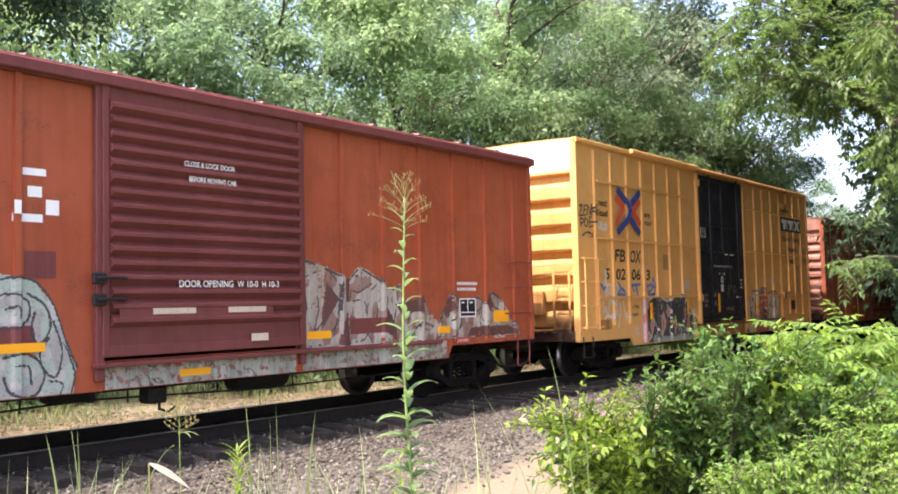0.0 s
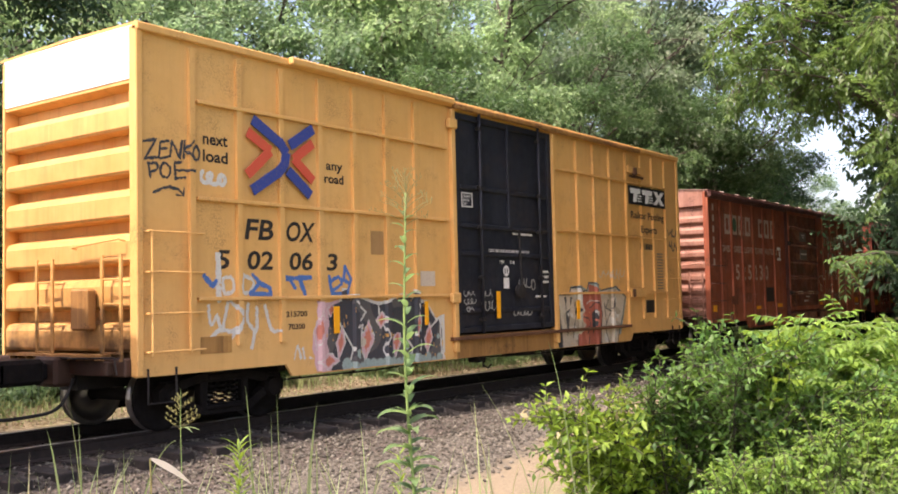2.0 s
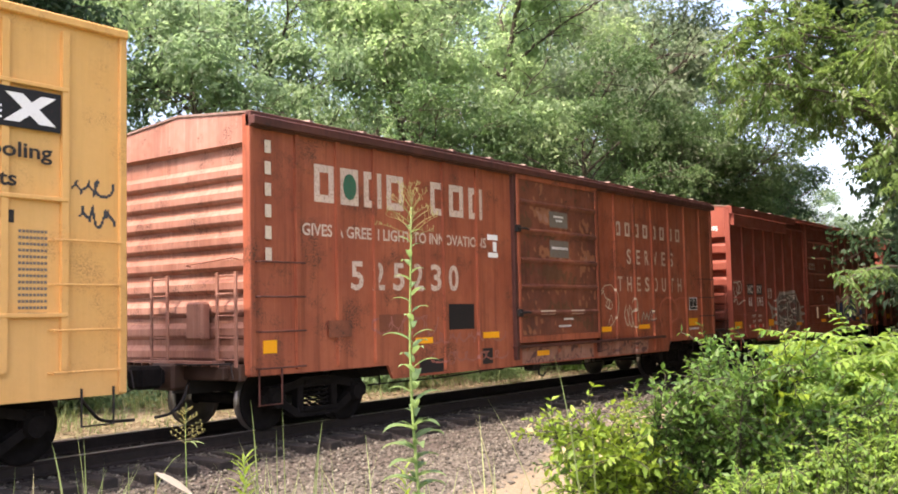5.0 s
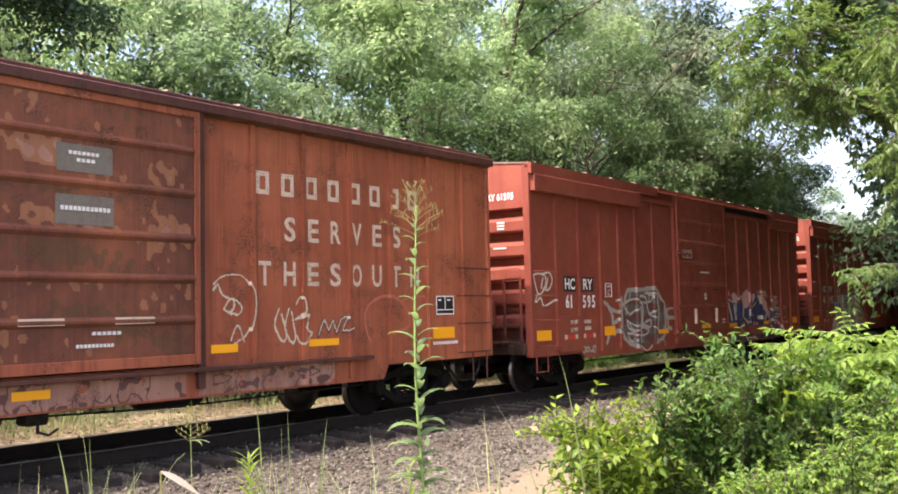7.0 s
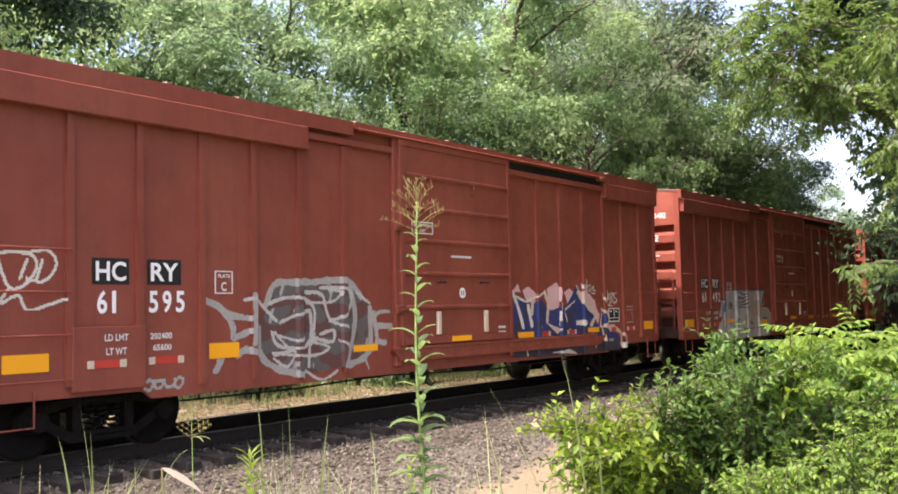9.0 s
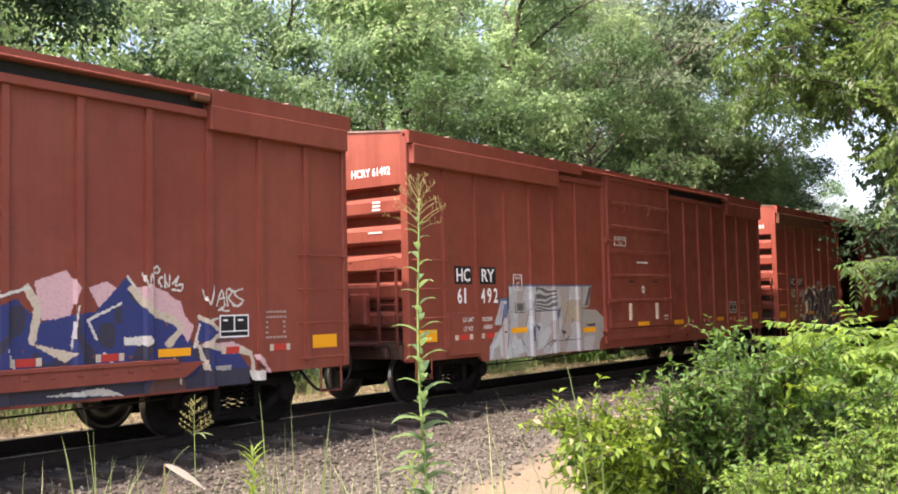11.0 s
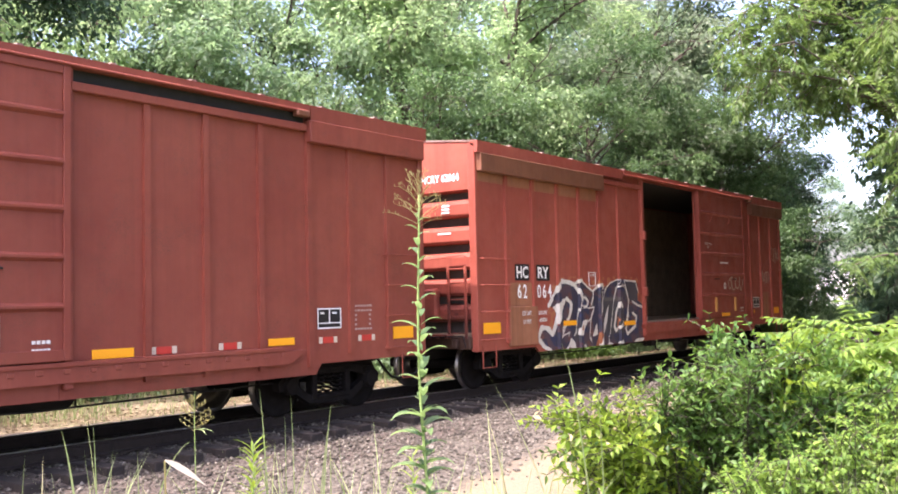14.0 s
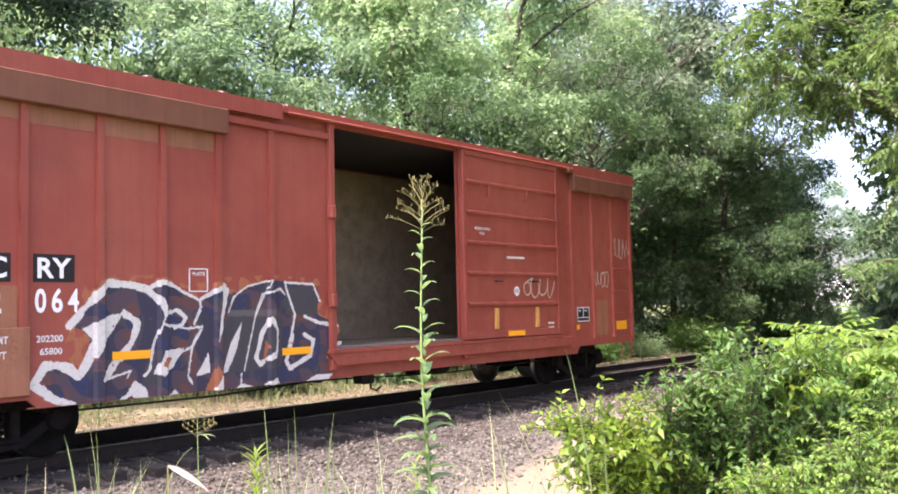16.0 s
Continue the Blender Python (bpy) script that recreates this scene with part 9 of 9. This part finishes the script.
def build_small_weeds():
    rng = np.random.default_rng(91)
    # a grassy seed plume with two bent blades
    for px, py, d, h in ((312, 735, 4.6, .13),):
        p = spot(px, py, d)
        base = np.array((p[0], p[1], GROUND_Z))
        ob = thing("seed_grass", pose(*base), "slender grass with a feathery tan seed plume", "weed")
        z = p[2] - base[2]
        part("stalk", Geo().tube([(0, 0, 0), (.01, 0, z * .5), (0, .005, z), (0, 0, z + h)], [.004, .003, .002, .001], 5), M["stem_green"], ob)
        g = Geo()
        for i in range(17):
            u = i / 17
            a = rng.uniform(0, 6.28)
            q = Vector((0, 0, z + h * (u * 1.2 - .45)))
            e = q + Vector((math.cos(a), math.sin(a), .55)).normalized() * (.10 * (1 - .65 * u))
            g.tube([q, e], .001, 3, caps=False)
            for k in range(3):
                b = q.lerp(e, .4 + .3 * k)
                g.tube([b, b + Vector((0, 0, .005)), b + Vector((0, 0, .011))], [.001, .0042, .001], 4)
        part("seed_plume", g, M["straw"], ob)
        for a, w in ((math.pi * .75, .16), (math.pi * .9, .12)):
            g = Geo()
            strap_leaf(g, (0, 0, z - .05), (math.cos(a + 2.0), math.sin(a + 2.0), .15), w, .014, .7, 0, 6)
            part("leaf", g, M["grass"], ob)
    # fleabane-like tufts
    for px, py, d, n in ((412, 785, 4.5, 64), (690, 800, 5.2, 26)):
        p = spot(px, py, d)
        base = np.array((p[0], p[1], GROUND_Z))
        ob = thing("leafy_weed", pose(*base), "feathery light green weed with narrow leaves", "weed")
        z = p[2] - base[2]
        part("stalk", Geo().tube([(0, 0, 0), (0, 0, z + .02)], [.006, .003], 6), M["stem_green"], ob)
        for i in range(n):
            u = 1 - .45 * i / n
            a = i * 2.4
            g = Geo()
            strap_leaf(g, (0, 0, z * u), (math.cos(a), math.sin(a), .9), .105, .014, .9, 0, 5)
            part("leaf", g, M["leaf_lime"], ob)
    # a bleached dead blade
    p = spot(285, 835, 4.4)
    ob = thing("dead_leaf_blade", pose(p[0], p[1], GROUND_Z), "bleached dead grass blade standing bent over", "grass blade")
    g = Geo()
    strap_leaf(g, (-.06, .03, p[2] - GROUND_Z + .08), (.75, -.5, -.55), .22, .036, .3, 0, 7, (-.3, -.6, .7))
    part("blade", g, M["dead_leaf"], ob)
    part("stalk", Geo().tube([(0.02, 0, 0), (-.05, .02, .6), (-.06, .03, p[2] - GROUND_Z + .08)], .004, 5), M["straw"], ob)


def blade_cloud(name, roots, heights, leans, widths, mat, seed, label):
    """Grass: each blade is a tapered strip of five joints that bends over."""
    rng = np.random.default_rng(seed)
    n = len(roots)
    a = rng.uniform(0, 2 * np.pi, n)
    out = np.stack([np.cos(a), np.sin(a), np.zeros(n)], -1)
    side = np.stack([-np.sin(a), np.cos(a), np.zeros(n)], -1)
    seg = 6
    v = np.empty((n, seg + 1, 2, 3))
    for i in range(seg + 1):
        t = i / seg
        c = roots + out * (leans * heights * t ** 2.2)[:, None] + np.array((0, 0, 1.0)) * (heights * (t - .35 * leans * t ** 3))[:, None]
        w = widths * (1 - t) ** .7 * .5
        v[:, i, 0], v[:, i, 1] = c - side * w[:, None], c + side * w[:, None]
    idx = np.arange(2 * (seg + 1)).reshape(seg + 1, 2)
    q = np.stack([idx[:-1, 0], idx[:-1, 1], idx[1:, 1], idx[1:, 0]], -1)
    f = (q[None] + 2 * (seg + 1) * np.arange(n)[:, None, None]).reshape(-1, 4)
    return tagged(new(name, array_mesh(name, v.reshape(-1, 3), f, mat)), label, "grass", "", "stuff")


def build_grass():
    rng = np.random.default_rng(17)
    # tall blades close to the camera
    pts, hs, ln, wd = [], [], [], []
    for px, py, m in ((60, 830, 3), (110, 810, 5), (150, 800, 6), (215, 800, 5), (300, 830, 5), (370, 840, 4), (440, 780, 5), (470, 800, 7), (520, 810, 7), (560, 810, 6), (600, 770, 5), (630, 800, 6), (860, 770, 4), (880, 790, 5), (905, 800, 6),
                     (25, 800, 3), (340, 800, 3), (680, 820, 5), (770, 820, 6), (820, 810, 6), (640, 720, 1), (500, 740, 1), (975, 640, 1), (150, 700, 1), (840, 700, 2), (740, 800, 5), (930, 830, 8), (960, 840, 8)):
        for i in range(m):
            p = spot(px + rng.normal(0, 16), py + rng.uniform(-20, 25), 4.7 + rng.uniform(-.4, .6))
            bend = rng.uniform(.05, .4)
            pts.append((p[0], p[1], GROUND_Z)), hs.append((p[2] - GROUND_Z) / (1 - .35 * bend)), ln.append(bend), wd.append(rng.uniform(.012, .022))
    blade_cloud("tall_grass", np.array(pts), np.array(hs), np.array(ln), np.array(wd), M["grass"], 5, "tall thin green grass blades in front of the track")
    # single bent blades: root, tip, how far the tip hangs over, width
    for qx, tx, ty, hang, wide in ((132, 78, 752, 0, .022), (146, 134, 742, 0, .015), (190, 302, 775, 60, .017), (216, 212, 790, 0, .013), (446, 424, 682, 0, .015), (470, 468, 730, 0, .010), (486, 478, 696, 0, .010),
                                   (516, 548, 712, 0, .016), (512, 541, 758, 0, .012), (546, 546, 775, 0, .014), (1012, 952, 605, 0, .012), (1020, 1012, 688, 0, .011), (1395, 1428, 688, 0, .012), (1440, 1500, 815, 40, .02)):
        d = rng.uniform(4.3, 4.7)
        a, b = spot(qx, 900, d), spot(tx, ty, d)
        a[2] = GROUND_Z
        mid = a * .35 + b * .65 + np.array((0, 0, (.12 if not hang else 0) * (b[2] - a[2]) + hang / 1720 * d * 2.4)) - (b - a) * np.array((.35, .35, 0))
        g = Geo()
        path = [a * (1 - u) ** 2 + mid * 2 * u * (1 - u) + b * u * u - a for u in np.linspace(0, 1, 13)]
        side = np.array((.55, -.75, .25))
        vs = []
        for u, q in zip(np.linspace(0, 1, 13), path):
            w = side * wide * .5 * (1 - u) ** .6
            vs += [tuple(q - w), tuple(q + np.array((.002, .003, .002))), tuple(q + w)]
        g.solid(vs, [(i * 3 + j, i * 3 + j + 1, i * 3 + j + 4, i * 3 + j + 3) for i in range(12) for j in (0, 1)])
        ob = thing("grass_blade", pose(*a), "single tall bent grass blade beside the track", "grass blade", "tall grass blades")
        part("blade", g, M["grass"], ob, smooth=True)
    # grass among and before the shrubs
    n = 3200
    qx = 880 + 740 * rng.random(n) ** .7
    qd = rng.uniform(4.2, 6.6, n)
    p = np.array([spot(x, 900, d) for x, d in zip(qx, qd)])
    h = np.array([spot(x, max(690, 1010 - (x - 880) * .45) + y, d)[2] for x, y, d in zip(qx, rng.uniform(0, 190, n), qd)]) - GROUND_Z
    p[:, 2] = GROUND_Z
    blade_cloud("undergrowth_grass", p, h, rng.uniform(.05, .5, n), rng.uniform(.004, .012, n), M["grass"], 6, "tangled green grass around the shrubs")
    # grass on the far side of the track
    n = 16000
    x = rng.uniform(6, 60, n)
    y = rng.uniform(14.8, 20.5, n)
    keep = np.array([noise.noise(Vector((a * .35, b * .5, 3))) for a, b in zip(x, y)]) > rng.uniform(-.5, .35, n) - (y - 16.9) * .15
    x, y = x[keep], y[keep]
    p = np.stack([x, y, np.full(len(x), GROUND_Z - .03)], -1)
    blade_cloud("verge_grass", p, rng.uniform(.12, .5, len(x)), rng.uniform(.1, .7, len(x)), rng.uniform(.012, .03, len(x)), M["grass"], 7, "patchy grass on the verge behind the track")
    # leaf litter
    n = 14000
    x, y = rng.uniform(5, 34, n), rng.uniform(14.4, 19.5, n)
    pos = np.stack([x, y, np.full(n, GROUND_Z + .015) + rng.uniform(0, .03, n) + np.where(y < 15.8, (15.8 - y) * .06, 0)], -1)
    w = rng.normal(0, 1, (n, 3)) * (1, 1, .15)
    ln = rng.uniform(.05, .12, n)
    me = leaf_cards("leaf_litter", pos, w, unit(np.array((0, 0, 1.0)) + rng.normal(0, .3, (n, 3))), ln, ln * .5, M["litter"], .1)
    tagged(new("leaf_litter", me), "dry tan fallen leaves scattered behind the track", "leaf litter", "", "stuff")


M["litter"] = leaf_material("fallen_leaf_tan", (.13, .10, .058), (.31, .25, .15), (.22, .17, .10), .7)


def build_house():
    """A white house far off, half hidden by the trees."""
    M["siding"] = plain("white_siding", (.78, .78, .76), .6, 0, .06, 3)
    M["shingle"] = plain("grey_roof_shingle", (.2, .19, .18), .9, 0, .25, 3)
    M["glass"] = plain("dark_window_glass", (.03, .035, .04), .1, 0, .1, 3)
    ob = thing("house", pose(118, 32.6, 0, 0, 0, 20), "white gabled house half hidden behind the trees", "house")
    g = Geo()
    for i in range(14):
        g.box(-5, 5, -4, 4, -.3 + i * .21, -.3 + i * .21 + .2)
    g.solid([(-5, -4, 2.64), (-5, 4, 2.64), (-5, 0, 4.8), (5, -4, 2.64), (5, 4, 2.64), (5, 0, 4.8)], [(0, 1, 2), (3, 5, 4), (0, 3, 4, 1)])
    part("wall", g, M["siding"], ob)
    part("roof", roof_geo(), M["shingle"], ob)
    for y in (-2, 1.2):
        w = part("window", Geo().box(-5.06, -5.0, y, y + .9, .8, 2.1), M["glass"], ob)
        fr = Geo()
        fr.box(-5.1, -5.02, y - .08, y, .72, 2.18).box(-5.1, -5.02, y + .9, y + .98, .72, 2.18).box(-5.1, -5.02, y, y + .9, 2.1, 2.18).box(-5.1, -5.02, y, y + .9, .72, .8).box(-5.1, -5.02, y, y + .9, 1.42, 1.48)
        part("window_frame", fr, M["siding"], w)


def roof_geo():
    g = Geo()
    for s in (-1, 1):
        g.solid([(-5.4, s * 4.5, 2.4), (5.4, s * 4.5, 2.4), (5.4, 0, 4.95), (-5.4, 0, 4.95), (-5.4, s * 4.5, 2.55), (5.4, s * 4.5, 2.55), (5.4, 0, 5.1), (-5.4, 0, 5.1)],
                [(0, 1, 2, 3), (4, 7, 6, 5), (0, 4, 5, 1), (1, 5, 6, 2), (3, 7, 4, 0)])
    return g


build_woods()
build_thickets()
build_overhang()
build_house()
build_foreground_shrubs()
build_tall_weed()
build_small_weeds()
build_grass()

motions()
